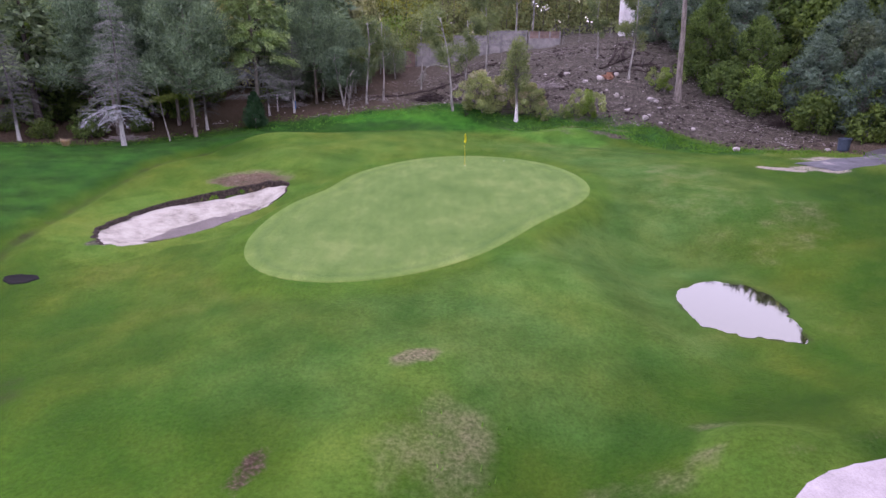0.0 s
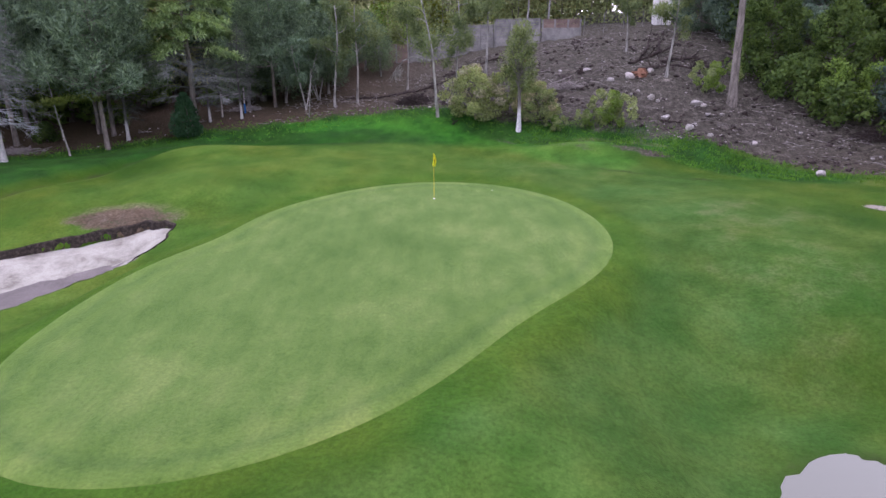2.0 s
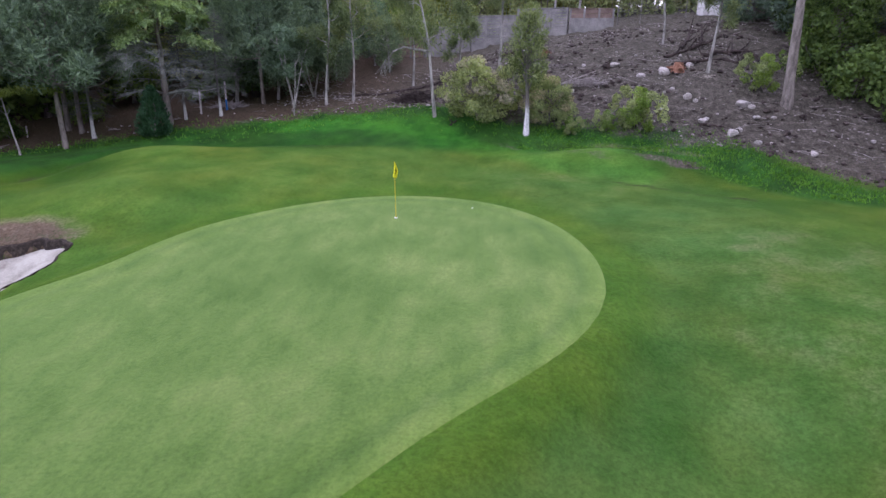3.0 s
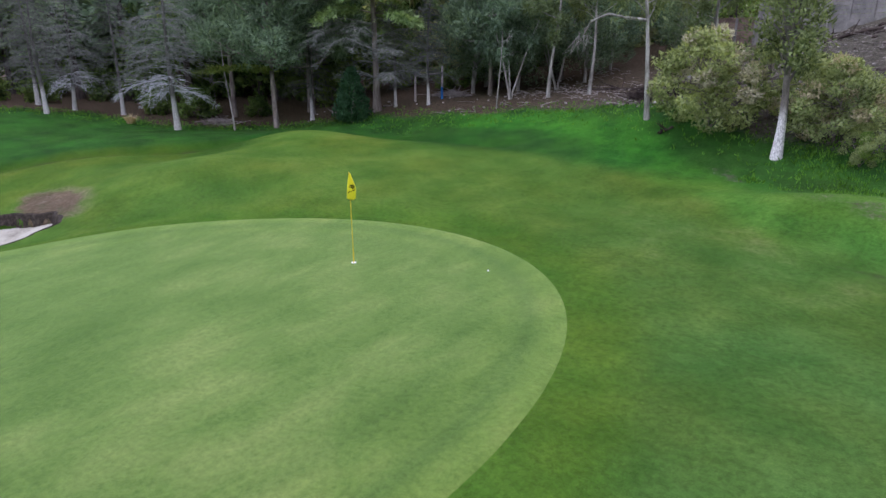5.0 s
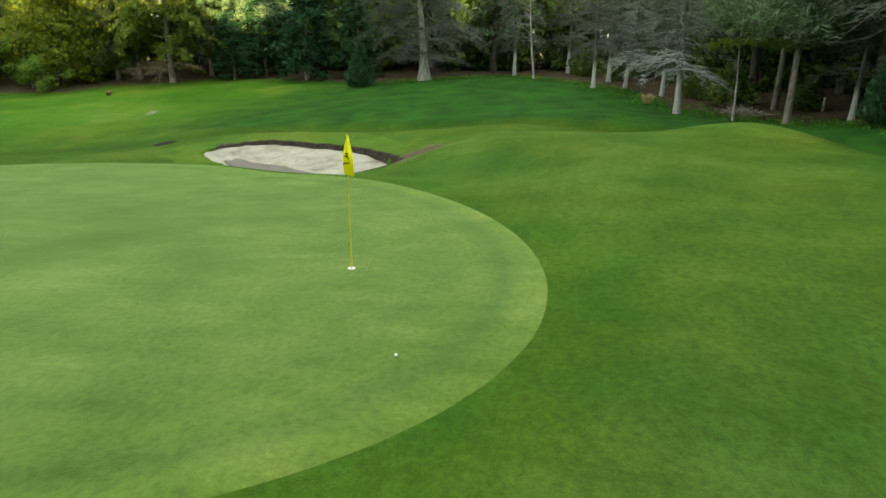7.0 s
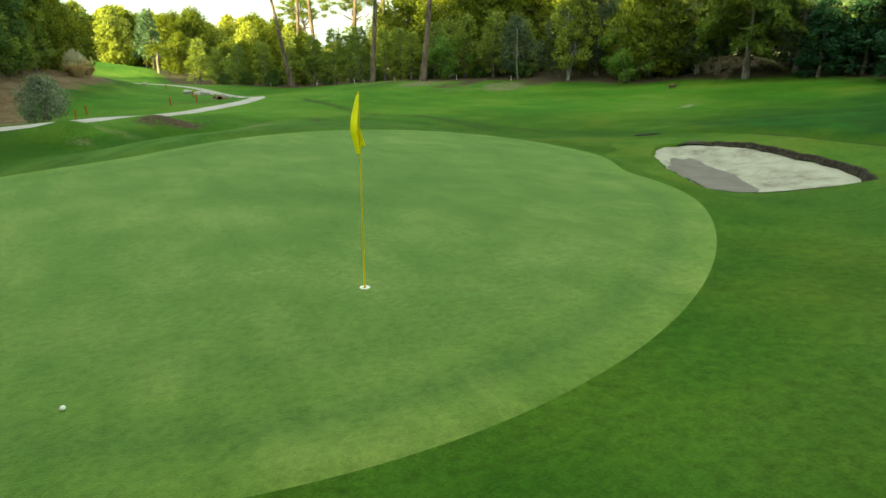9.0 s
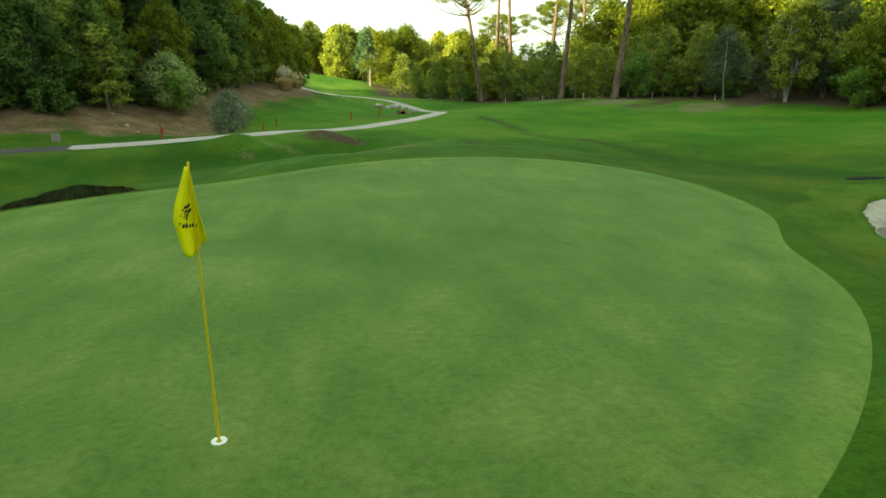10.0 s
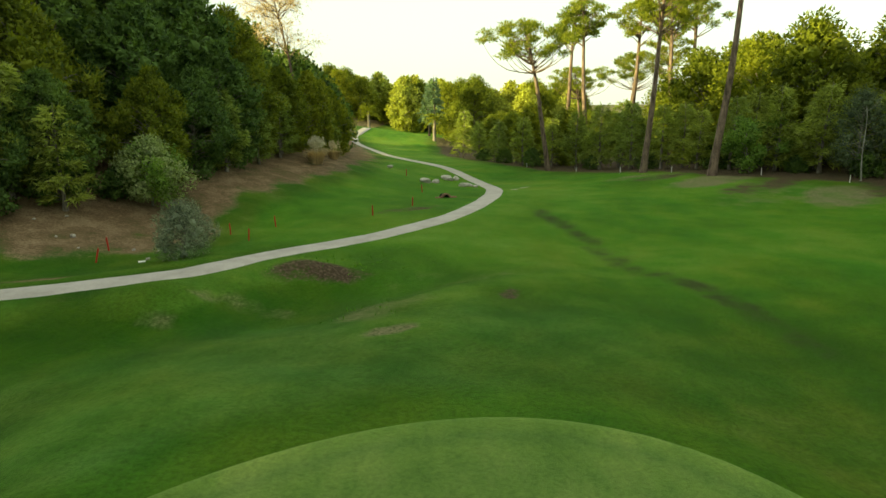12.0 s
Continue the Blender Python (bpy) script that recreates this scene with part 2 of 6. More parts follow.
def paint(name, color, rough=0.6, wear=0.25, scale=8.0):
    m, nt, bs = material(name, rough)
    a = object_noise(nt, scale, 5)
    c = blend(nt, wear, color, ramp(nt, a, [(0.35, tuple(v * 0.35 for v in color)), (0.65, tuple(min(1, v * 1.2) for v in color))]))
    nt.links.new(c, bs.inputs["Base Color"])
    bump(nt, bs, a, 0.004)
    return m


GROUND, GREEN = ground_material(), green_material()
SAND = stone_like("bunker_sand", [(0.34, (0.215, 0.200, 0.160)), (0.44, (0.33, 0.318, 0.258)), (0.58, (0.43, 0.42, 0.345))], 0.9, 0.95, 0.05, fine_scale=18)
WET_SAND = stone_like("wet_sand", [(0.3, (0.105, 0.094, 0.082)), (0.7, (0.185, 0.166, 0.150))], 1.0, 0.6, 0.02, fine_scale=14)
# brown earth darkened so that the undercut's shade is in the colour
LIP = stone_like("dark_earth_lip", [(0.3, (0.014, 0.011, 0.009)), (0.5, (0.040, 0.033, 0.026)), (0.68, (0.095, 0.078, 0.058))], 7.0, 0.95, 0.06)
CONCRETE = stone_like("path_concrete", [(0.3, (0.29, 0.272, 0.262)), (0.6, (0.41, 0.385, 0.375))], 0.7, 0.8, 0.006, fine_scale=20)
ASPHALT = stone_like("asphalt", [(0.3, (0.040, 0.040, 0.043)), (0.6, (0.075, 0.073, 0.075))], 0.8, 0.75, 0.01, fine_scale=30)
GRAVEL = stone_like("pale_gravel", [(0.3, (0.075, 0.078, 0.085)), (0.55, (0.15, 0.152, 0.16)), (0.68, (0.36, 0.34, 0.31))], 0.7, 0.9, 0.03, fine_scale=16)
ROCK = stone_like("limestone", [(0.3, (0.24, 0.225, 0.20)), (0.6, (0.52, 0.49, 0.45))], 3.0, 0.9, 0.05, True)
WALLS = stone_like("weathered_concrete", [(0.3, (0.15, 0.15, 0.138)), (0.6, (0.28, 0.275, 0.255))], 1.2, 0.9, 0.01)
WHITE_WALL = stone_like("white_render", [(0.3, (0.58, 0.58, 0.56)), (0.6, (0.74, 0.74, 0.72))], 0.8, 0.85, 0.004)
BOARD = stone_like("brown_boards", [(0.3, (0.13, 0.095, 0.075)), (0.6, (0.24, 0.18, 0.145))], 2.0, 0.85, 0.006)
RUST = stone_like("split_red_wood", [(0.3, (0.15, 0.072, 0.04)), (0.6, (0.31, 0.165, 0.10))], 4.0, 0.9, 0.05, True)
BRICK = stone_like("old_brick", [(0.3, (0.16, 0.085, 0.06)), (0.6, (0.31, 0.18, 0.13))], 4.0, 0.9, 0.01, True)
DARK_WOOD = bark("charred_wood", (0.018, 0.014, 0.012), (0.075, 0.058, 0.048))
GREY_WOOD = bark("dead_grey_wood", (0.14, 0.125, 0.11), (0.36, 0.33, 0.30))
BARK_WHITE_FOOT = bark("bark_pale_foot", (0.050, 0.048, 0.040), (0.165, 0.165, 0.145), (0.50, 0.50, 0.465), 2.0)
# bark for trees deep in the wood, their shade put into the colour
BARK_SHADED = bark("shaded_bark", (0.026, 0.021, 0.018), (0.085, 0.072, 0.062))
BARK_GREY = bark("grey_bark", (0.085, 0.072, 0.060), (0.27, 0.24, 0.205))
BARK_PALE = bark("pale_bark", (0.125, 0.122, 0.105), (0.40, 0.39, 0.35))
BARK_PINE = bark("red_brown_bark", (0.050, 0.036, 0.028), (0.22, 0.16, 0.125), scale=4.0)
TWIG = bark("dead_twigs", (0.050, 0.054, 0.044), (0.165, 0.178, 0.148))
TWIG_PALE = bark("pale_dead_twigs", (0.090, 0.098, 0.084), (0.28, 0.30, 0.265))
LICHEN = bark("lichen_twigs", (0.29, 0.305, 0.30), (0.60, 0.625, 0.62))
NEEDLE_DARK = foliage("dark_needles", (0.046, 0.082, 0.054), (0.190, 0.270, 0.165), 0.26)
NEEDLE_GREEN = foliage("green_needles", (0.105, 0.145, 0.038), (0.31, 0.37, 0.10), 0.4)
CEDAR = foliage("cedar_spray", (0.105, 0.185, 0.085), (0.31, 0.42, 0.21), 0.3)
CEDAR_OLIVE = foliage("olive_cedar_spray", (0.085, 0.125, 0.030), (0.27, 0.33, 0.08), 0.35)
TWIG_BROWN = bark("brown_dead_twigs", (0.10, 0.070, 0.050), (0.33, 0.24, 0.18))
LEAF_DARK = foliage("dark_leaves", (0.022, 0.050, 0.014), (0.135, 0.205, 0.050), 0.32)
LEAF_BLUE = foliage("blue_grey_leaves", (0.045, 0.082, 0.060), (0.17, 0.235, 0.165), 0.25)
# far haze and sunlit treetops are put into this pale leaf colour
LEAF_PALE = foliage("hazy_olive_leaves", (0.13, 0.15, 0.075), (0.36, 0.38, 0.20), 0.35)
LEAF_OLIVE = foliage("olive_leaves", (0.085, 0.110, 0.075), (0.25, 0.29, 0.21), 0.25)
LEAF_SHRUB = foliage("shrub_leaves", (0.130, 0.175, 0.068), (0.34, 0.39, 0.18), 0.35)
LEAF_MID = foliage("green_leaves", (0.055, 0.084, 0.010), (0.20, 0.225, 0.026), 0.42)
# yellow-green leaves, brightened so that sunlight sits in the colour
LEAF_SUNNY = foliage("sunlit_yellow_leaves", (0.14, 0.165, 0.030), (0.42, 0.45, 0.10), 0.42)
LEAF_BRIGHT = foliage("yellow_green_leaves", (0.070, 0.110, 0.014), (0.21, 0.235, 0.035), 0.4)
LEAF_FRESH = foliage("fresh_leaves", (0.070, 0.130, 0.025), (0.22, 0.33, 0.075), 0.4)
LEAF_OLIVE_GREEN = foliage("olive_green_sprays", (0.066, 0.098, 0.042), (0.19, 0.24, 0.105), 0.3)
LEAF_GREY = foliage("grey_green_leaves", (0.045, 0.068, 0.038), (0.13, 0.165, 0.09), 0.22)
LEAF_FLOWER = foliage("pale_blossom", (0.20, 0.19, 0.13), (0.42, 0.40, 0.31), 0.3)
CYPRESS = foliage("cypress_spray", (0.016, 0.044, 0.022), (0.048, 0.112, 0.052), 0.2)
GRASS = foliage("grass_blades", (0.045, 0.125, 0.012), (0.13, 0.27, 0.035), 0.4)
PLUME = foliage("pale_plumes", (0.38, 0.34, 0.27), (0.66, 0.61, 0.52), 0.3)
STRAW = foliage("dry_straw", (0.22, 0.17, 0.11), (0.50, 0.42, 0.31), 0.3)
FLAG = paint("yellow_nylon", (0.86, 0.82, 0.01), 0.5, 0.08)
STICK = paint("yellow_fibreglass", (0.72, 0.55, 0.02), 0.35, 0.1)
INK = paint("black_print", (0.02, 0.025, 0.02), 0.6, 0.1)
WHITE = paint("white_plastic", (0.78, 0.78, 0.76), 0.4, 0.15)
RED = paint("red_paint", (0.42, 0.035, 0.02), 0.5, 0.3)
BLUE = paint("blue_paint", (0.03, 0.16, 0.45), 0.5, 0.25)
SLATE = paint("slate_blue_plastic", (0.055, 0.075, 0.105), 0.45, 0.3)
PALE_WOOD = paint("weathered_white_wood", (0.55, 0.52, 0.48), 0.8, 0.5)
# black paint for the unlit insides of drain pit and culvert pipe
BLACK = paint("hole_darkness", (0.008, 0.008, 0.007), 0.95, 0.2)

WATER = bpy.data.materials.new("puddle_water")
WATER.use_nodes = True
wb = WATER.node_tree.nodes["Principled BSDF"]
wb.inputs["Base Color"].default_value = (0.018, 0.017, 0.011, 1)
wb.inputs["Roughness"].default_value = 0.03
wb.inputs["Specular IOR Level"].default_value = 1.0
wb.inputs["IOR"].default_value = 1.75
wb.inputs["Specular Tint"].default_value = (0.97, 1.0, 0.78, 1)
bump(WATER.node_tree, wb, noise_at(WATER.node_tree, 2.0, 3), 0.004, 0.3)

# ---- the lie of the land ----
HOLE = (1.47, 40.9)
GREEN_MID = (-2.0, 33.0)
GREEN_SHAPE = [9.16, 1.821, -0.373, -1.232, 2.039, 0.111, 0.358, 0.044, -0.257, 0.012, -0.07, 0.123, 0.028]
# mounds and hollows: x, y, spread along x and y, height
ROUND_THE_GREEN = [
    (-8, 47, 7, 4, 0.70), (-15, 45, 6, 5, 0.94), (-25, 48, 8, 6, -0.04), (-10, 37, 4, 4, -0.11),
    (-17, 35, 4, 5, -0.45), (-20, 28, 6, 6, 0.18), (-30, 20, 10, 10, -0.32), (-34, 40, 10, 10, 1.30),
    (-9, 30, 5, 6, -0.19), (-14, 20, 7, 6, -1.10), (-4, 14, 5, 3.5, 0.29), (3, 15, 5, 4, -0.60),
    (8, 20, 3.5, 4, -0.28),
]
APPROACH = [
    (12, 22, 4, 5, -2.15), (15, 30, 5, 5, -0.54), (20, 36, 6, 6, 0.04), (12, 40, 5, 6, -0.05),
    (6, 48, 6, 4, 0.27), (20, 48, 7, 5, -0.37), (10, 10, 8, 4, -2.36), (2, 4, 6, 5, -0.49),
    (-8, 4, 8, 8, -0.83), (14, -2, 6, 6, -2.17), (25, -10, 12, 14, -0.11), (-25, 0, 12, 12, -0.84),
    (4, -14, 8, 10, -1.19),
]
FAR_SLOPES = [
    (-10, -22, 10, 10, -0.37), (28, 15, 8, 10, -0.83), (0, 54, 6, 4, 0.41), (-12, 55, 7, 5, 0.50),
    (-4, -36, 8, 10, -1.44), (-25, -30, 9, 10, 0.66), (10, -32, 8, 10, 1.09), (15, 57, 5, 4, 0.64),
    (20, 24, 5, 6, -0.25), (36, 5, 8, 10, -2.87), (9.5, 28.5, 2.5, 3, -0.00), (10, 7.6, 4, 2.4, 0.85),
    (-13, 48.5, 5, 2.5, 0.02), (13, -128, 14, 11, 3.4), (10, -190, 75, 32, 5.5),
]
RISE = [-0.21, 0.83, -1.65, 0.07, 4.53, 1.84, 0.72, 1.17, 1.04, 2.26]
# small humps and dips round the green and on the approach
HUMPS = [(-12.0, 30.4, 1.5, 2.0, -0.2), (-3.4, 10.3, 2.0, 1.1, 0.42), (-0.5, 9.2, 1.6, 1.0, -0.15), (10.6, 31, 2.0, 4, -0.32), (6.6, 26, 1.8, 2.5, -0.2), (-2.6, 12.4, 2.2, 1.1, 0.38), (-0.8, 18, 3.2, 1.5, -0.22), (2.8, 6.4, 2.0, 0.9, 0.32), (-6.5, 9, 2.2, 1.6, 0.26), (-9.5, 2.5, 1.2, 6, -0.22),
         (-6.5, 45.6, 3.0, 1.6, 0.22), (-9.8, 40.3, 1.6, 1.6, 0.25), (14.5, 33.5, 3, 3.5, 0.25), (16, 41, 4, 2.5, 0.22), (-12, 23.5, 3, 2, 0.2), (-7, 19, 3, 1.6, 0.22), (-13.8, 50.1, 2.6, 1.7, 0.28), (-13.2, 34, 4.2, 4.4, -0.32), (1.0, 57.8, 3.2, 2.2, 0.7), (-4.5, 60.5, 4.0, 2.6, 0.55), (-8.5, 63.5, 4.0, 3.0, 0.32), (-16.0, 60.6, 4.2, 2.8, 0.65), (9.8, 50.8, 2.4, 0.9, 0.62), (14, 50.4, 3.0, 1.1, 0.4), (-9.6, 46.2, 3.4, 2.4, -0.42), (-4.7, 11.4, 2.0, 1.8, -0.36), (-1.0, 16.1, 1.8, 1.6, 0.22), (-10.2, 42.0, 1.8, 1.6, 0.28), (-16.3, 45.6, 2.3, 2.6, -0.92), (-9.8, 44.3, 2.0, 2.4, 0.11), (-11.6, 54, 2.4, 1.5, -0.24), (4, 48.6, 3, 1.2, -0.12), (-9.6, 34.0, 1.5, 2.6, -0.25)]
BUNKER = (-13.45, 32.95, radians(52), 6.0, 3.0)      # middle, turn, half length, half width
# the path runs on a low causeway here: x, y, height
CAUSEWAY = [(22, 14.6, -1.5), (17.5, 13.0, -1.45), (14.3, 12.15, -1.42), (12.0, 11.5, -1.36), (10.75, 11.0, -1.32), (8.1, 9.95, -1.24), (6.3, 6.95, -1.38), (5.3, 4.55, -1.6), (4.2, 2.2, -1.82), (2.6, -0.6, -1.92)]
# humps on the verge of the path, and the dip east of the green
VERGE = [(7.4, 12.3, 1.0, 0.75, 0.52), (3.3, 7.8, 0.9, 0.8, 0.42), (9.6, 28.2, 2.0, 2.6, -0.30), (11.0, 25.6, 2.2, 1.6, -0.25)]
# the shallow drain between the mounds and the rough, west and north of the green
DRAIN = [(-19, 21), (-20.2, 27), (-20.4, 30), (-20.4, 37), (-19.8, 41), (-18.6, 45), (-17.2, 48.6), (-14.5, 52.0), (-10, 53.6), (-4, 54.0)]
POOL, POOL_LEVEL = (11.35, 21.48), -2.09


def soft_ramp(v, w):
    return w * np.logaddexp(0, v / w)


def gate(v):
    return 1 / (1 + np.exp(-np.clip(v, -50, 50)))


def smooth(v):
    v = np.clip(v, 0, 1)
    return v * v * (3 - 2 * v)


def green_radius(a):
    r = GREEN_SHAPE[0] + 0 * a
    for n in range(1, 7):
        r = r + GREEN_SHAPE[2 * n - 1] * np.cos(n * a) + GREEN_SHAPE[2 * n] * np.sin(n * a)
    return r


def green_surface(x, y):
    u, v = (x - HOLE[0]) / 10, (y - HOLE[1]) / 10
    return -0.0452 * u + 0.4589 * v + 0.1722 * u * u - 0.5607 * u * v - 0.0499 * v * v - 0.0651 * v ** 3 - 0.1385 * u * v * v


def off_green(x, y):
    dx, dy = x - GREEN_MID[0], y - GREEN_MID[1]
    return np.hypot(dx, dy) - green_radius(np.arctan2(dy, dx))


def bunker_wave(ang):
    """Outline: broad to the north-west, a grass tongue pushing in from the south-east, a narrow end to the north-east."""
    deg = np.array([-162, -131, -117, -90, -63, -19, -8, 14, 39, 71, 93, 121, 180.0])
    out = np.array([1.03, 1.10, 0.80, 0.62, 0.60, 0.82, 1.0, 1.07, 0.99, 1.08, 1.20, 0.95, 0.94])
    ang = np.degrees(ang)
    soft = sum(np.interp(ang + k, deg, out, period=360) for k in (-12, -8, -4, 0, 4, 8, 12)) / 7
    return soft + 0.012 * np.sin(np.radians(ang * 17)) + 0.01 * np.sin(np.radians(ang * 29 + 60))


def bunker_frame(x, y):
    """Along and across the bunker, 1 at its edge, with a wavy outline."""
    bx, by, turn, a, b = BUNKER
    dx, dy = x - bx, y - by
    u = (dx * math.cos(turn) + dy * math.sin(turn)) / a
    v = (-dx * math.sin(turn) + dy * math.cos(turn)) / b
    ang = np.arctan2(v, u)
    r = np.hypot(u, v) / bunker_wave(ang)
    return u, v, r


def pool_radius(a):
    r = np.interp(np.degrees(a), [-180, -148, -98, -72, -60, -45, -11, 48, 68, 89, 120, 165, 180], [1.95, 2.04, 2.06, 2.5, 2.75, 2.1, 1.7, 2.68, 3.3, 3.3, 2.74, 1.94, 1.95])
    return r + 0.07 * np.sin(9 * a) + 0.05 * np.sin(17 * a + 2) + 0.03 * np.sin(31 * a)


def pool_ratio(x, y):
    dx, dy = x - POOL[0], y - POOL[1]
    a = np.arctan2(dy, dx)
    return np.hypot(dx, dy) / pool_radius(a)


def open_ground(x, y):
    x, y = np.clip(x, -60, 40), np.clip(y, -190, 115)
    z = RISE[0] + RISE[1] * x / 30 + RISE[2] * soft_ramp(-y, 6) / 30 + RISE[3] * soft_ramp(-y - 60, 15) / 30
    z = z + RISE[4] * (soft_ramp(y - 53, 1.5) - soft_ramp(y - 67, 4)) * gate((x - 1) / 3) / 10
    z = z + RISE[5] * soft_ramp(y - 53, 2) * gate(-(x + 1) / 3) / 10 + RISE[6] * soft_ramp(y - 62, 3) * gate((x + 1) / 4) / 10
    z = z + RISE[7] * (soft_ramp(y - 49, 1) - soft_ramp(y - 56, 1)) * gate((x - 14) / 2) / 10
    z = z + RISE[8] * soft_ramp(-x - 28, 4) / 10 + RISE[9] * soft_ramp(x - 12, 4) * gate((2 - y) / 4) / 10
    for cx, cy, sx, sy, h in ROUND_THE_GREEN + APPROACH + FAR_SLOPES + HUMPS:
        z = z + h * np.exp(-((x - cx) / sx) ** 2 / 2 - ((y - cy) / sy) ** 2 / 2)
    best, level = np.full(np.shape(z), 1e9), np.zeros(np.shape(z))
    for (ax, ay, az), (bx, by, bz) in zip(CAUSEWAY, CAUSEWAY[1:]):
        ex, ey = bx - ax, by - ay
        k = np.clip(((x - ax) * ex + (y - ay) * ey) / (ex * ex + ey * ey), 0, 1)
        d = np.hypot(x - ax - k * ex, y - ay - k * ey)
        level = np.where(d < best, az + k * (bz - az), level)
        best = np.minimum(best, d)
    k = smooth((6.0 - best) / 4.8)
    z = z * (1 - k) + level * k
    cut = np.full(np.shape(z), 1e9)
    for (ax, ay), (bx, by) in zip(DRAIN, DRAIN[1:]):
        ex, ey = bx - ax, by - ay
        k = np.clip(((x - ax) * ex + (y - ay) * ey) / (ex * ex + ey * ey), 0, 1)
        cut = np.minimum(cut, np.hypot(x - ax - k * ex, y - ay - k * ey))
    z = z - 0.24 * np.exp(-(cut / 0.55) ** 2) * smooth((y - 21) / 5)
    for cx, cy, sx, sy, h in VERGE:
        z = z + h * np.exp(-((x - cx) / sx) ** 2 / 2 - ((y - cy) / sy) ** 2 / 2)
    return z


def turf_height(x, y):
    """The ground without the bunker's hollow."""
    k = smooth((1.9 - off_green(x, y)) / 1.9)
    z = open_ground(x, y) * (1 - k) + green_surface(x, y) * k
    r = pool_ratio(x, y)
    k = smooth((2.3 - r) / 1.25)
    z = z * (1 - k) + (POOL_LEVEL + 0.02) * k
    return z - 0.10 * smooth((1.03 - r) / 0.12)


def height(x, y):
    x, y = np.asarray(x, float), np.asarray(y, float)
    u, v, r = bunker_frame(x, y)
    return turf_height(x, y) - 1.5 * smooth((1.0 - r) / 0.07)


def lift(x, y):
    return float(height(x, y))


def lines(stretches):
    """Grid lines: (start, end, step) stretches, growing outwards to the horizon."""
    v = []
    for a, b, s in stretches:
        v += list(np.arange(a, b, s))
    v.append(stretches[-1][1])
    grow = 1.0
    lo, hi = [v[0]], [v[-1]]
    for i in range(34):
        grow *= 1.17
        lo.insert(0, lo[0] - grow)
        hi.append(hi[-1] + grow)
    return np.array(lo[:-1] + v + hi[1:])


def sheet(name, mat, verts, faces, attributes=(), smooth_shade=True):
    me = bpy.data.meshes.new(name)
    me.from_pydata(verts.tolist() if isinstance(verts, np.ndarray) else verts, [], faces.tolist() if isinstance(faces, np.ndarray) else faces)
    for key, values in attributes:
        me.attributes.new(key, "FLOAT", "POINT").data.foreach_set("value", np.asarray(values, np.float32))
    me.materials.append(mat)
    if smooth_shade:
        me.polygons.foreach_set("use_smooth", [True] * len(me.polygons))
    me.update()
    return new(name, me)


def grid_faces(rows, cols):
    i = np.arange(rows - 1)[:, None] * cols + np.arange(cols - 1)[None, :]
    i = i.ravel()
    return np.stack([i, i + 1, i + cols + 1, i + cols], 1)


def wobble(x, y, step):
    """A smooth wobble between -1 and 1 for ragged borders."""
    return (np.sin(x / step + 1.3 * np.sin(y / step * 0.7)) + np.sin(y / step * 1.17 + 1.1 * np.sin(x / step * 0.9 + 2)) + np.sin((x + y) / step * 2.3 + 0.5)) / 3


def border_distance(x, y, loop):
    """Signed distance to a closed border, positive inside."""
    best = np.full(x.shape, 1e9)
    inside = np.zeros(x.shape, bool)
    for (ax, ay), (bx, by) in zip(loop, loop[1:] + loop[:1]):
        ex, ey = bx - ax, by - ay
        k = np.clip(((x - ax) * ex + (y - ay) * ey) / (ex * ex + ey * ey), 0, 1)
        best = np.minimum(best, np.hypot(x - ax - k * ex, y - ay - k * ey))
        if ay != by:
            inside ^= ((ay > y) != (by > y)) & (x < ex * (y - ay) / ey + ax)
    return np.where(inside, best, -best)


def line_distance(x, y, pts):
    best = np.full(x.shape, 1e9)
    for (ax, ay), (bx, by) in zip(pts, pts[1:]):
        ex, ey = bx - ax, by - ay
        k = np.clip(((x - ax) * ex + (y - ay) * ey) / (ex * ex + ey * ey), 0, 1)
        best = np.minimum(best, np.hypot(x - ax - k * ex, y - ay - k * ey))
    return best


def spots(x, y, ellipses):
    best = np.zeros(x.shape)
    for cx, cy, rx, ry, turn, k in ellipses:
        dx, dy = x - cx, y - cy
        c, s = math.cos(radians(turn)), math.sin(radians(turn))
        d = np.hypot((dx * c + dy * s) / rx, (-dx * s + dy * c) / ry)
        best = np.maximum(best, k * smooth((1.3 - d) / 0.8))
    return best


LAWN = [(-44, 38.5), (-35.5, 46.3), (-29, 50.2), (-23.6, 53.8), (-17, 57), (-12, 57.3), (-8, 59), (-3, 59.5), (2, 57.5), (8, 56), (13, 54.8),
        (18, 52.2), (22, 48), (26, 45), (31, 41), (33, 25), (30, 12), (20, 6.6), (15, 5), (12, 3.4), (11.5, 0), (12.4, -6), (11.6, -12), (9.4, -20), (7.4, -27),
        (8, -34), (9, -60), (15, -90), (24, -130), (20, -185), (-4, -185), (3, -130), (0, -90), (-6, -66), (-12, -50), (-20, -35),
        (-26, -27), (-34, -18), (-36, -8), (-38, 0), (-44, 7), (-45.5, 18), (-41, 27), (-42, 32)]


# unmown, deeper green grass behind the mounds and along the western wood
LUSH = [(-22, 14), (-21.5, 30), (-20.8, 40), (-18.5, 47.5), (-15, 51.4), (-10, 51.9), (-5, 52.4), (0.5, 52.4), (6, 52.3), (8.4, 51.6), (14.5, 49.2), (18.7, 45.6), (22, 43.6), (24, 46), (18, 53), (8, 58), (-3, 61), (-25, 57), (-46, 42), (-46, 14)]


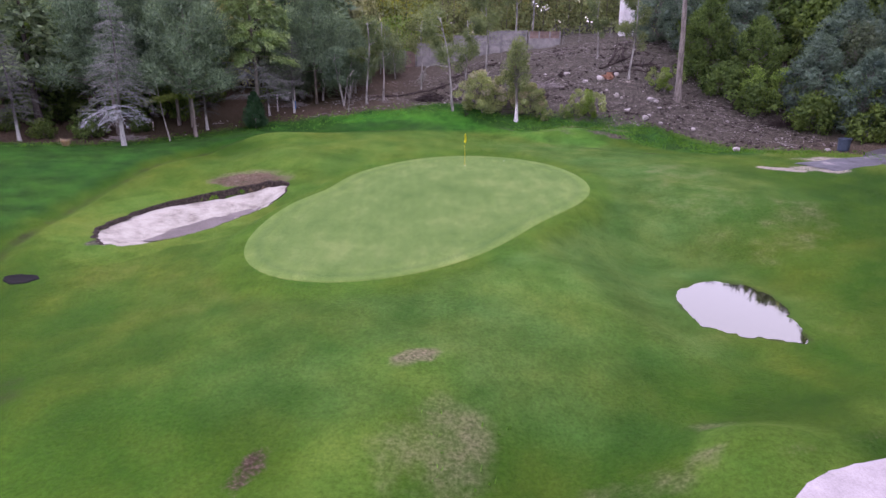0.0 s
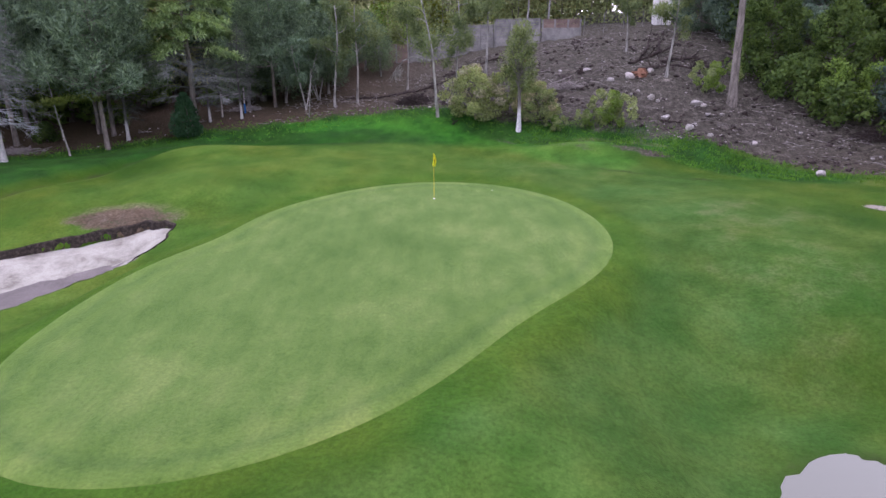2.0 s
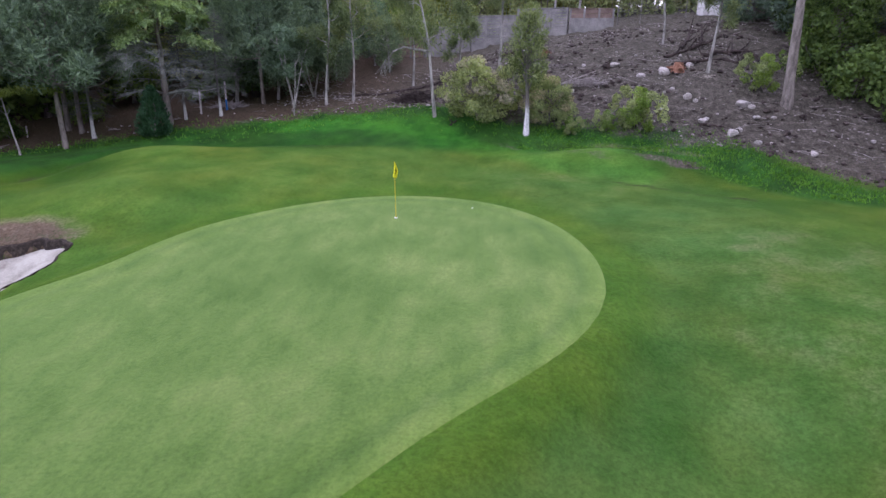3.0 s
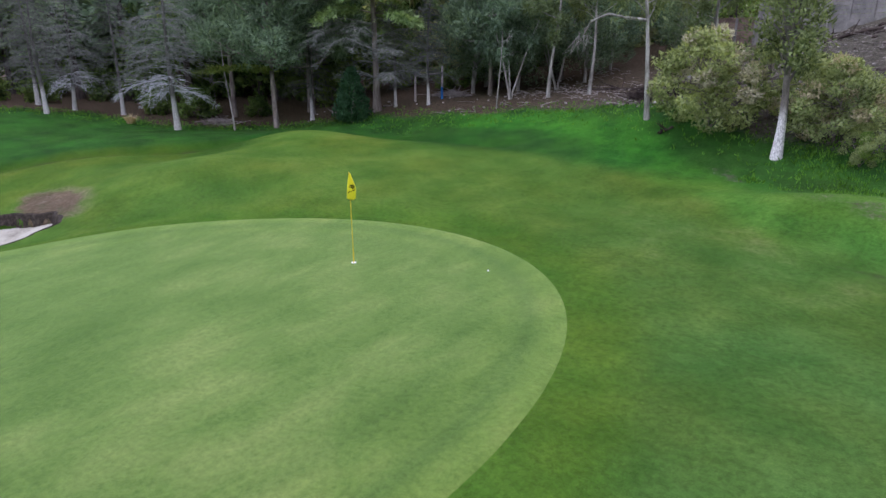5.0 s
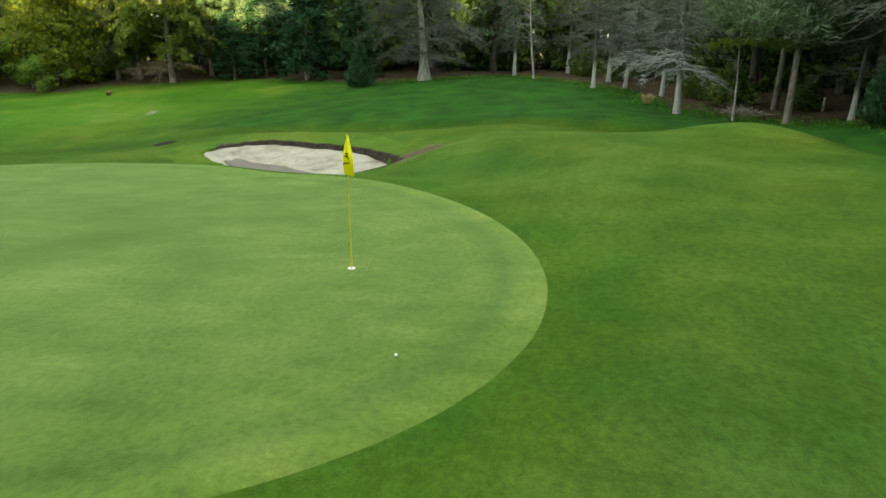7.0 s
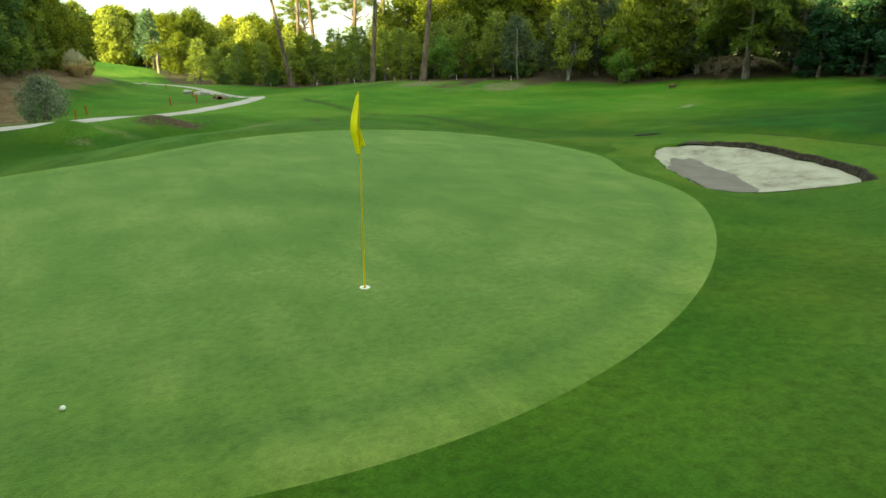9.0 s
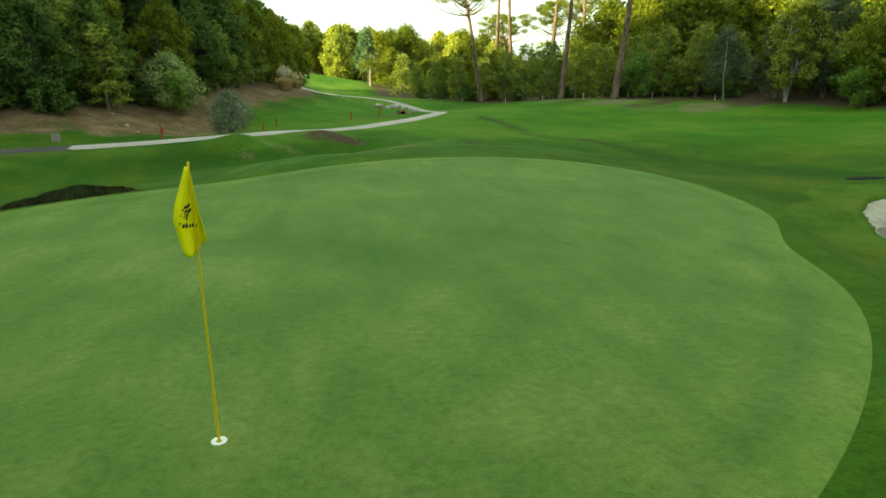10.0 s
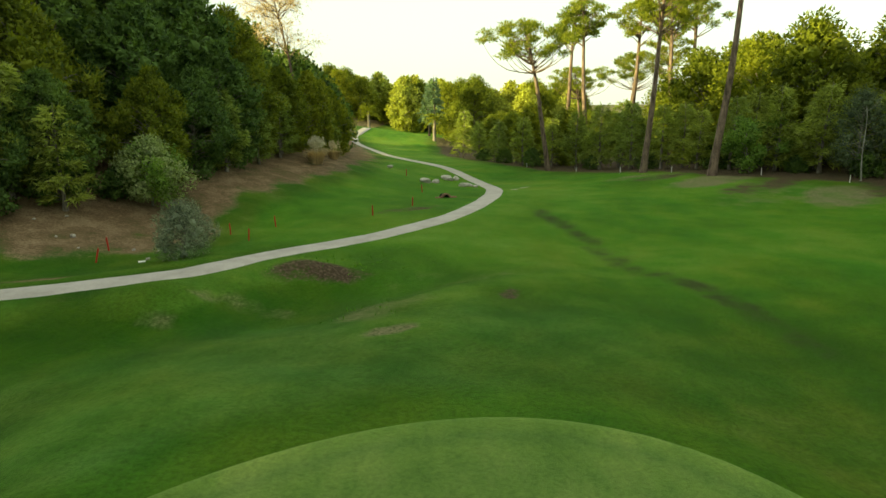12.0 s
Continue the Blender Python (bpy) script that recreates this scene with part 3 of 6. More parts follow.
def build_ground():
    xs = lines([(-75, -45, 1.2), (-45, -22.5, 0.5), (-22.5, -19, 0.25), (-19, -7.5, 0.16), (-7.5, 25, 0.35), (25, 40, 0.8)])
    ys = lines([(-70, -20, 1.2), (-20, 24.5, 0.45), (24.5, 40, 0.17), (40, 62, 0.4), (62, 92, 0.8)])
    X, Y = np.meshgrid(xs, ys)
    Z = height(X, Y)
    d = border_distance(X, Y, LAWN) + 1.1 * wobble(X, Y, 2.1)
    earth = smooth(0.5 - d / 3.2)
    hill = gate((X + 3) / 2.5) * gate((Y - 47) / 2) * gate((34 - X) / 2)
    bank = gate((X - 7) / 1.0) * gate((13 - Y) / 1.5)
    litter = (1 - 0.85 * hill) * (1 - 0.85 * bank) * smooth((bunker_frame(X, Y)[2] - 1.9) / 0.6)
    earth = earth * (1 - 0.28 * bank * smooth((d + 7) / 4))
    rough = earth * (0.05 + 0.10 * hill)
    Z = Z + rough * (wobble(X, Y, 0.55) + 0.6 * wobble(X + 7, Y, 0.23))
    # bare patches; the one at (9.2, 12.0) is a soil-coloured strip beside the path
    earth = np.maximum(earth, spots(X, Y, [(2.9, 7.9, 2.7, 0.9, 28, 0.72), (-4.7, 11.4, 0.45, 0.95, -10, 0.8), (9.2, 12.0, 2.6, 0.45, 22, 0.45), (13.5, 9.6, 3.0, 0.6, 15, 0.5), (0.8, -9.5, 3.5, 1.2, 45, 0.55),
                                           (-12.4, 38.5, 2.8, 1.1, -4, 0.85), (-16.6, 28.0, 0.5, 0.8, -30, 0.7), (9.4, 50.4, 1.9, 0.45, -18, 0.5), (5.6, 53.2, 1.3, 0.4, -35, 0.62), (13.4, 50.0, 2.2, 0.5, -14, 0.7), (-28, -18.5, 8, 2.2, 36, 0.6), (-22, -26, 5, 1.8, 40, 0.6), (-34, -12, 4, 2.0, 60, 0.6)]))
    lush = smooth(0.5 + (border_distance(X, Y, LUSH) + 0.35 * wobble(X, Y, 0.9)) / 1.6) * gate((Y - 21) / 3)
    # two darker green patches on the approach share the lush colour
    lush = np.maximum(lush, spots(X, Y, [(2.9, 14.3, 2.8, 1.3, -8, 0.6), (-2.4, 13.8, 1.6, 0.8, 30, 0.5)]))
    og = off_green(X, Y)
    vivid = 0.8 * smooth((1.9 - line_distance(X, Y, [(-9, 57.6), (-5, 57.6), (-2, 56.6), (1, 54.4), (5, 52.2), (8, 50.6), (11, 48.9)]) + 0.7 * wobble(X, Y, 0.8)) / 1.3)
    fair = 0.85 * gate((7 - Y - 0.4 * X + 1.5 * wobble(X, Y, 2.7)) / 2.5) * smooth((d - 0.6) / 3)
    # mound crowns are coloured paler by curvature, for relief shading and drier turf; a deeper first cut rings the
    # green
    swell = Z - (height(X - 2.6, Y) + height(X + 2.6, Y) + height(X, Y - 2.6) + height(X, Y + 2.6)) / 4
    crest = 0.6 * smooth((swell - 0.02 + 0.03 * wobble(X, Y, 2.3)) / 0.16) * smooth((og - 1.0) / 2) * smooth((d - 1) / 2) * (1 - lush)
    # the north-west surround of the green takes the same paler colour
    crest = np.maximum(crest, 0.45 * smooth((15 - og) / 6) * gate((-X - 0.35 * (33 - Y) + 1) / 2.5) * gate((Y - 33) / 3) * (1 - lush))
    collar = 0.85 * smooth((1.9 + 0.35 * wobble(X, Y, 1.7) - og) / 1.1) * (og > -1)
    east = gate((X + 0.35 * (33 - Y) - 1) / 2.5)
    apron = smooth((12.5 - og + 2.2 * wobble(X, Y, 3.1)) / 7) * (0.15 + 0.85 * east) * (0.8 + 0.2 * wobble(X, Y, 1.9))
    dry = spots(X, Y, [(-12.4, 38.9, 3.2, 1.3, -4, 0.75), (-25.5, -22.5, 8, 2.6, 40, 0.85), (-30, -12, 6, 3.2, 60, 0.8), (-19, -27, 4, 1.5, 35, 0.7), (-1.0, 16.1, 1.0, 0.55, 25, 0.95), (6.1, 11.9, 0.7, 0.5, 0, 0.6), (4.4, 11.3, 1.9, 1.0, 0, 0.5), (-0.3, 12.6, 2.6, 1.9, 60, 0.62), (14, 36, 7, 4, 70, 0.42), (16, 30, 5, 5, 0, 0.45), (-26, -14, 8, 4, 40, 0.5), (-31, 12, 8, 5, 0, 0.35),
                       (7, 13.5, 1.0, 0.6, 0, 0.5), (-5, 47.5, 3, 0.5, 10, 0.35), (13, 52.2, 4, 1.0, -20, 0.6), (-3, 8, 5, 2, 0, 0.4), (8, 47, 6, 2.5, -20, 0.35)])
    dry = np.maximum(dry, 0.75 * bank * smooth((0.8 - d) / 1.5))
    wet = 0.72 * smooth((1.9 - line_distance(X, Y, [(-8.0, -9), (-9.2, -3), (-9.9, 1), (-10.2, 6), (-12, 10), (-13.5, 16)])) / 1.9)
    wet = np.maximum(wet, 0.6 * smooth((0.7 - line_distance(X, Y, [(-12.3, 13)] + DRAIN[:8])) / 0.6))
    wet = np.maximum(wet, 0.8 * smooth((0.45 - line_distance(X, Y, [(9.9, 47.7), (11.9, 47.1), (13.8, 46.2), (16, 45.3)])) / 0.35))
    wet = np.maximum(wet, 0.72 * smooth((1.28 - pool_ratio(X, Y)) / 0.25))
    grit = spots(X, Y, [(21.3, 38.2, 1.7, 0.6, -35, 0.8), (23.8, 37.8, 2.2, 1.2, -30, 0.62), (26, 41, 3, 1.6, -30, 0.5), (-28.1, 15.1, 2.2, 0.7, 20, 0.5), (11, 56, 1.4, 0.8, 0, 0.4), (17, 60, 2, 1, 0, 0.35), (-9, -27, 2.2, 0.9, 60, 0.6)])
    V = np.stack([X, Y, Z], -1).reshape(-1, 3)
    ob = sheet("ground", GROUND, V, grid_faces(len(ys), len(xs)),
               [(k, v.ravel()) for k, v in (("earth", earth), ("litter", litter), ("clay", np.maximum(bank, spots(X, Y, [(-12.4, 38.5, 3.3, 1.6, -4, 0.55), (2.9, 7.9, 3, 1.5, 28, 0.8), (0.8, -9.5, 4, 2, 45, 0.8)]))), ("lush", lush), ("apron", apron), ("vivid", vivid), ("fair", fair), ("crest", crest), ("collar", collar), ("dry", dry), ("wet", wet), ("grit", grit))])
    tagged(ob, "rolling mown turf with bare brown soil under the trees", "ground", kind="structure")


build_ground()


def build_green():
    rings, n = 46, 260
    a = np.linspace(0, 2 * math.pi, n, endpoint=False)
    k = np.sqrt(np.linspace(0, 1, rings + 1))[1:]
    R = green_radius(a)
    X = GREEN_MID[0] + k[:, None] * (R * np.cos(a))[None]
    Y = GREEN_MID[1] + k[:, None] * (R * np.sin(a))[None]
    Z = height(X, Y) + 0.022
    Z[-1] -= 0.03
    edge = np.clip((1 - k)[:, None] * R[None] / 6, 0, 1)
    V = np.concatenate([np.stack([X, Y, Z], -1).reshape(-1, 3), [[*GREEN_MID, lift(*GREEN_MID) + 0.022]]])
    F = []
    for i in range(rings - 1):
        for j in range(n):
            F.append((i * n + j, (i + 1) * n + j, (i + 1) * n + (j + 1) % n, i * n + (j + 1) % n))
    F += [(len(V) - 1, j, (j + 1) % n) for j in range(n)]
    ob = sheet("putting_green", GREEN, V, F, [("edge", np.append(edge.ravel(), 1.0))])
    tagged(ob, "kidney-shaped closely mown pale putting green", "golf green", kind="structure")


build_green()


def strip(name, mat, pts, width, label, category, lift_by=0.03, edge_wave=0.0, side=7):
    """A ribbon along a smooth line on the ground."""
    p = [np.array(v, float) for v in pts]
    line = []
    for i in range(len(p) - 1):
        a, b, c, d = p[max(i - 1, 0)], p[i], p[i + 1], p[min(i + 2, len(p) - 1)]
        steps = max(3, int(np.hypot(*(c - b)) / 0.6))
        for t in np.arange(steps) / steps:
            line.append(0.5 * (2 * b + (c - a) * t + (2 * a - 5 * b + 4 * c - d) * t * t + (3 * b - a - 3 * c + d) * t ** 3))
    line.append(p[-1])
    line = np.array(line)
    way = np.gradient(line, axis=0)
    way /= np.linalg.norm(way, axis=1)[:, None]
    out = np.stack([-way[:, 1], way[:, 0]], 1)
    s = np.linspace(-0.5, 0.5, side)
    w = width * (1 + edge_wave * np.sin(np.arange(len(line)) * 0.9) * np.cos(np.arange(len(line)) * 0.37))
    P = line[:, None] + out[:, None] * s[None, :, None] * w[:, None, None]
    Z = height(P[..., 0], P[..., 1])
    Z = Z.mean(1, keepdims=True) * 0.6 + Z * 0.4
    Z = np.maximum(Z, height(P[..., 0], P[..., 1]) + 0.012) + lift_by
    Z[:, 0] -= lift_by + 0.09
    Z[:, -1] -= lift_by + 0.09
    ob = sheet(name, mat, np.concatenate([P, Z[..., None]], -1).reshape(-1, 3), grid_faces(len(line), side))
    return tagged(ob, label, category, kind="structure")


strip("cart_path", CONCRETE, [(15.6, 12.5), (14.3, 12.15), (12.0, 11.5), (10.75, 11.0), (8.1, 9.95), (6.9, 8.4), (6.1, 7.05), (5.0, 4.7), (3.5, 2.3), (0.85, -1.0), (-2.2, -5.4), (-4.4, -12.2), (-5.9, -20.5), (-6.3, -29),
      (-5.0, -38), (-1.6, -49), (3.2, -58), (8.2, -71), (13.4, -88), (18.2, -100), (20.2, -108), (20.4, -115), (19.4, -124)], 1.95, "winding pale concrete cart path across the grass", "path", edge_wave=0.05)
strip("service_lane", ASPHALT, [(15.4, 12.45), (17.5, 13.0), (21, 14.2), (25, 16.6), (29, 20.5), (31, 26), (31, 34), (29, 40), (33, 44), (42, 46)], 2.3, "dark asphalt lane at the edge of the course", "lane", lift_by=0.02, edge_wave=0.06)
strip("parking_pad", GRAVEL, [(23.5, 38.5), (26, 39.5), (29, 40.5), (34, 41.5)], 3.4, "pale gravel and worn asphalt pull-off", "gravel", lift_by=0.035, edge_wave=0.2)


def build_bunker():
    bx, by, turn, a, b = BUNKER
    n, rings = 150, 26
    ang = np.linspace(-math.pi, math.pi, n, endpoint=False)
    wav = bunker_wave(ang)

    def place(r):
        u, v = r * np.cos(ang) * wav, r * np.sin(ang) * wav
        dx, dy = u * a, v * b
        return bx + dx * math.cos(turn) - dy * math.sin(turn), by + dx * math.sin(turn) + dy * math.cos(turn), u, v

    V, wet_v = [], []
    for k in np.linspace(0.02, 1.0, rings):
        x, y, u, v = place(k)
        rim = turf_height(*place(1.0)[:2])
        floor = turf_height(bx, by) - 0.46
        # the sand is swept up the far north-west face and lies low along the south-east side
        climb = smooth((v + 0.3) / 1.25)
        top = rim - 0.12 - 0.10 * climb - 0.30 * climb * smooth(u + 0.25)
        z = floor + (top - floor) * np.maximum(smooth((k - 0.45) / 0.55) ** 1.3, climb * smooth(k * 1.3) * 0.85) + 0.018 * wobble(x, y, 0.3)
        V.append(np.stack([x, y, z], -1))
    V = np.array(V)
    F = [(i * n + j, (i + 1) * n + j, (i + 1) * n + (j + 1) % n, i * n + (j + 1) % n) for i in range(rings - 1) for j in range(n)]
    F.append(tuple(range(n)))
    bunker = tagged(new("sand_bunker"), "sand bunker with pale raked sand and a grey wet hollow", "bunker", kind="structure")
    sand = sheet("sand", SAND, V.reshape(-1, 3), F)
    sand.parent = bunker
    # grey wet patch low on the south-east side
    m = 64
    t = np.linspace(0, 2 * math.pi, m, endpoint=False)
    from_sand = V.reshape(-1, 3)
    F = [(i * m + j, (i + 1) * m + j, (i + 1) * m + (j + 1) % m, i * m + (j + 1) % m) for i in range(13) for j in range(m)]
    F.append(tuple(range(m)))
    for cu, cv, ru, rv, skew in ((-0.15, -0.28, 0.46, 0.38, 0.25), (0.40, -0.06, 0.22, 0.13, -0.1), (0.12, 0.02, 0.16, 0.07, 0.0)):
        PV = []
        for k in np.linspace(0.03, 1, 14):
            rr = 1 + 0.1 * np.sin(3 * t + cu * 9) + 0.06 * np.sin(7 * t + 1)
            du = cu + ru * k * np.cos(t) * rr
            dv = cv + rv * k * np.sin(t) * rr + skew * (du - cu)
            x = bx + du * a * math.cos(turn) - dv * b * math.sin(turn)
            y = by + du * a * math.sin(turn) + dv * b * math.cos(turn)
            far = np.maximum(1.0, bunker_frame(x, y)[2] / 0.965)
            x, y = bx + (x - bx) / far, by + (y - by) / far
            for xi, yi in zip(x, y):
                near = np.argsort((from_sand[:, 0] - xi) ** 2 + (from_sand[:, 1] - yi) ** 2)[:4]
                w = 1 / (np.hypot(from_sand[near, 0] - xi, from_sand[near, 1] - yi) + 0.02)
                PV.append((xi, yi, float((from_sand[near, 2] * w).sum() / w.sum()) + 0.045))
        wet = sheet("wet_sand", WET_SAND, PV, F)
        wet.parent = bunker
    # undercut earth lip with hanging turf, ragged along its foot; undercut shade is in its dark colour
    R = random.Random(4)
    V, n2 = [], 300
    ang2 = np.linspace(radians(-38), radians(205), n2)
    for j, t in enumerate(ang2):
        w = float(bunker_wave((t + math.pi) % (2 * math.pi) - math.pi))
        north = float(smooth(np.array(min(j, n2 - 1 - j) / 60)))
        east = float(smooth(np.array(0.5 + math.cos(t) * 0.9)))
        drop = 0.03 + (0.17 + 0.36 * east) * north * (0.85 + 0.3 * math.sin(j * 0.21) * math.sin(j * 0.057 + 1) + R.uniform(-0.12, 0.12))
        for r, dz in ((1.0 + 0.012 * north, -0.015), (1.0 + 0.002 * north, -0.012 + 0.044 * north), (0.99, 0.0), (0.985, -drop * 0.5), (0.976 - 0.012 * R.random(), -drop)):
            dx, dy = r * math.cos(t) * w * a, r * math.sin(t) * w * b
            x, y = bx + dx * math.cos(turn) - dy * math.sin(turn), by + dx * math.sin(turn) + dy * math.cos(turn)
            V.append((x, y, float(turf_height(x, y)) + dz))
    F = [(j * 5 + i, (j + 1) * 5 + i, (j + 1) * 5 + i + 1, j * 5 + i + 1) for j in range(n2 - 1) for i in range(4)]
    lip = sheet("lip", LIP, V, F, smooth_shade=False)
    lip.parent = bunker
    lip["label"] = "dark eroded earth lip with hanging roots"


build_bunker()


def build_pool():
    n = 160
    a = np.linspace(-math.pi, math.pi, n, endpoint=False)
    r = pool_radius(a) * 1.05
    V = [(POOL[0] + q * math.cos(t), POOL[1] + q * math.sin(t), POOL_LEVEL) for q, t in zip(r, a)] + [(*POOL, POOL_LEVEL)]
    ob = sheet("rain_pool", WATER, V, [(n, j, (j + 1) % n) for j in range(n)])
    tagged(ob, "shallow rainwater pool lying in a grassy hollow", "puddle", kind="structure")


build_pool()

# ---- plants ----
G = (1 + math.sqrt(5)) / 2
BLOB_V = np.array([(-1, G, 0), (1, G, 0), (-1, -G, 0), (1, -G, 0), (0, -1, G), (0, 1, G), (0, -1, -G), (0, 1, -G), (G, 0, -1), (G, 0, 1), (-G, 0, -1), (-G, 0, 1)]) / math.sqrt(1 + G * G)
BLOB_F = [(0, 11, 5), (0, 5, 1), (0, 1, 7), (0, 7, 10), (0, 10, 11), (1, 5, 9), (5, 11, 4), (11, 10, 2), (10, 7, 6), (7, 1, 8), (3, 9, 4), (3, 4, 2), (3, 2, 6), (3, 6, 8), (3, 8, 9), (4, 9, 5), (2, 4, 11), (6, 2, 10), (8, 6, 7), (9, 8, 1)]


class Build:
    """Collects tubes and leaves for one mesh."""

    def __init__(self):
        self.v, self.f, self.n = [], [], 0

    def add(self, verts, faces):
        self.v.append(np.asarray(verts, float))
        self.f += [tuple(int(i) + self.n for i in f) for f in faces]
        self.n += len(verts)

    def tube(self, pts, radii, sides=6):
        pts = np.asarray(pts, float)
        way = np.gradient(pts, axis=0)
        way /= np.linalg.norm(way, axis=1)[:, None] + 1e-9
        ref = np.array([0.31, 0.17, 0.93]) if abs(way[0][2]) < 0.8 else np.array([1.0, 0.1, 0])
        x = np.cross(way, ref)
        x /= np.linalg.norm(x, axis=1)[:, None] + 1e-9
        y = np.cross(way, x)
        a = np.linspace(0, 2 * math.pi, sides, endpoint=False)
        ring = pts[:, None] + np.asarray(radii, float)[:, None, None] * (x[:, None] * np.cos(a)[None, :, None] + y[:, None] * np.sin(a)[None, :, None])
        f = [(i * sides + j, i * sides + (j + 1) % sides, (i + 1) * sides + (j + 1) % sides, (i + 1) * sides + j) for i in range(len(pts) - 1) for j in range(sides)]
        f.append(tuple(range((len(pts) - 1) * sides, len(pts) * sides)))
        self.add(ring.reshape(-1, 3), f)

    def leaves(self, at, way, length, width, rng, flat=0.0, three=False, face=None):
        """One kite-shaped leaf or spray at each place; three: three-cornered ones."""
        n = len(at)
        if not n:
            return
        way = way / (np.linalg.norm(way, axis=1)[:, None] + 1e-9)
        r = rng.normal(size=(n, 3))
        r[:, 2] *= 1 - flat
        if flat:
            r = np.cross(way, np.array([0, 0, 1.0])) + 0.35 * r
        if face is not None:
            r = np.cross(face, way) + 0.28 * r
        side = r - (r * way).sum(1)[:, None] * way
        side /= np.linalg.norm(side, axis=1)[:, None] + 1e-9
        L = length * rng.uniform(0.6, 1.3, n)[:, None]
        W = width * rng.uniform(0.6, 1.3, n)[:, None]
        if three:
            q = np.stack([at - side * W * 0.5, at + side * W * 0.5, at + way * L], 1)
            self.v.append(q.reshape(-1, 3))
            self.f += [tuple(t) for t in (self.n + np.arange(n)[:, None] * 3 + np.arange(3)[None]).tolist()]
            self.n += 3 * n
            return
        q = np.stack([at, at + way * L * 0.45 + side * W * 0.5, at + way * L, at + way * L * 0.4 - side * W * 0.5], 1)
        self.v.append(q.reshape(-1, 3))
        base = self.n + np.arange(n)[:, None] * 4
        self.f += [tuple(t) for t in (base + np.arange(4)[None]).tolist()]
        self.n += 4 * n

    def blob(self, mid, size, rng):
        """Dense inner mass of twigs and leaves, a rough twenty-sided lump."""
        v = BLOB_V * rng.uniform(0.7, 1.1, (12, 1)) * np.asarray(size) + np.asarray(mid)
        self.add(v, BLOB_F)

    def mesh(self, name, mat, smooth_shade=False):
        me = bpy.data.meshes.new(name)
        me.from_pydata(np.concatenate(self.v).tolist(), [], self.f)
        me.materials.append(mat)
        if smooth_shade:
            me.polygons.foreach_set("use_smooth", [True] * len(me.polygons))
        me.update()
        return me


def part(name, build, mat, parent, label="", smooth_shade=False):
    ob = new(name, build.mesh(name, mat, smooth_shade))
    ob.parent = parent
    if label:
        ob["label"] = label
    return ob


def unit(rng, n):
    d = rng.normal(size=(n, 3))
    return d / np.linalg.norm(d, axis=1)[:, None]


def bent(rng, a, b, sag, n=6):
    t = np.linspace(0, 1, n)[:, None]
    a, b = np.asarray(a, float), np.asarray(b, float)
    k = rng.normal(size=3) * np.linalg.norm(b - a) * 0.07
    return a + (b - a) * t + np.sin(t * math.pi) * (k + np.array([0, 0, sag]))


def clump(bd, rng, mid, size, n, length, width, shell=0.55, up=0.25, core=0.0, three=False):
    if core:
        bd.blob(mid, np.asarray(size) * core, rng)
    d = unit(rng, n)
    r = shell + (1 - shell) * rng.random(n) ** 0.7
    at = np.asarray(mid) + d * np.asarray(size) * r[:, None]
    bd.leaves(at, d * 0.45 + rng.normal(size=(n, 3)) * 0.6 + np.array([0, 0, up * 0.5]), length, width, rng, 0.0, three, d + np.array([0, 0, 0.7]))


def stem(bd, rng, h, r0, lean=(0, 0), wander=0.15, sides=8, r1=0.25, n=9, flare=1.5):
    z = np.linspace(-0.35, h, n)
    k = np.clip(z / h, 0, 1)
    x = lean[0] * k + wander * np.sin(k * 5 + rng.random() * 6) * k
    y = lean[1] * k + wander * np.sin(k * 4 + rng.random() * 6) * k
    rad = r0 * (1 - k * (1 - r1))
    rad[0] *= flare
    rad[1] *= 1 + (flare - 1) * 0.3
    pts = np.stack([x, y, z], 1)
    bd.tube(pts, rad, sides)
    return lambda hh: np.array([np.interp(hh, z, x), np.interp(hh, z, y), hh])


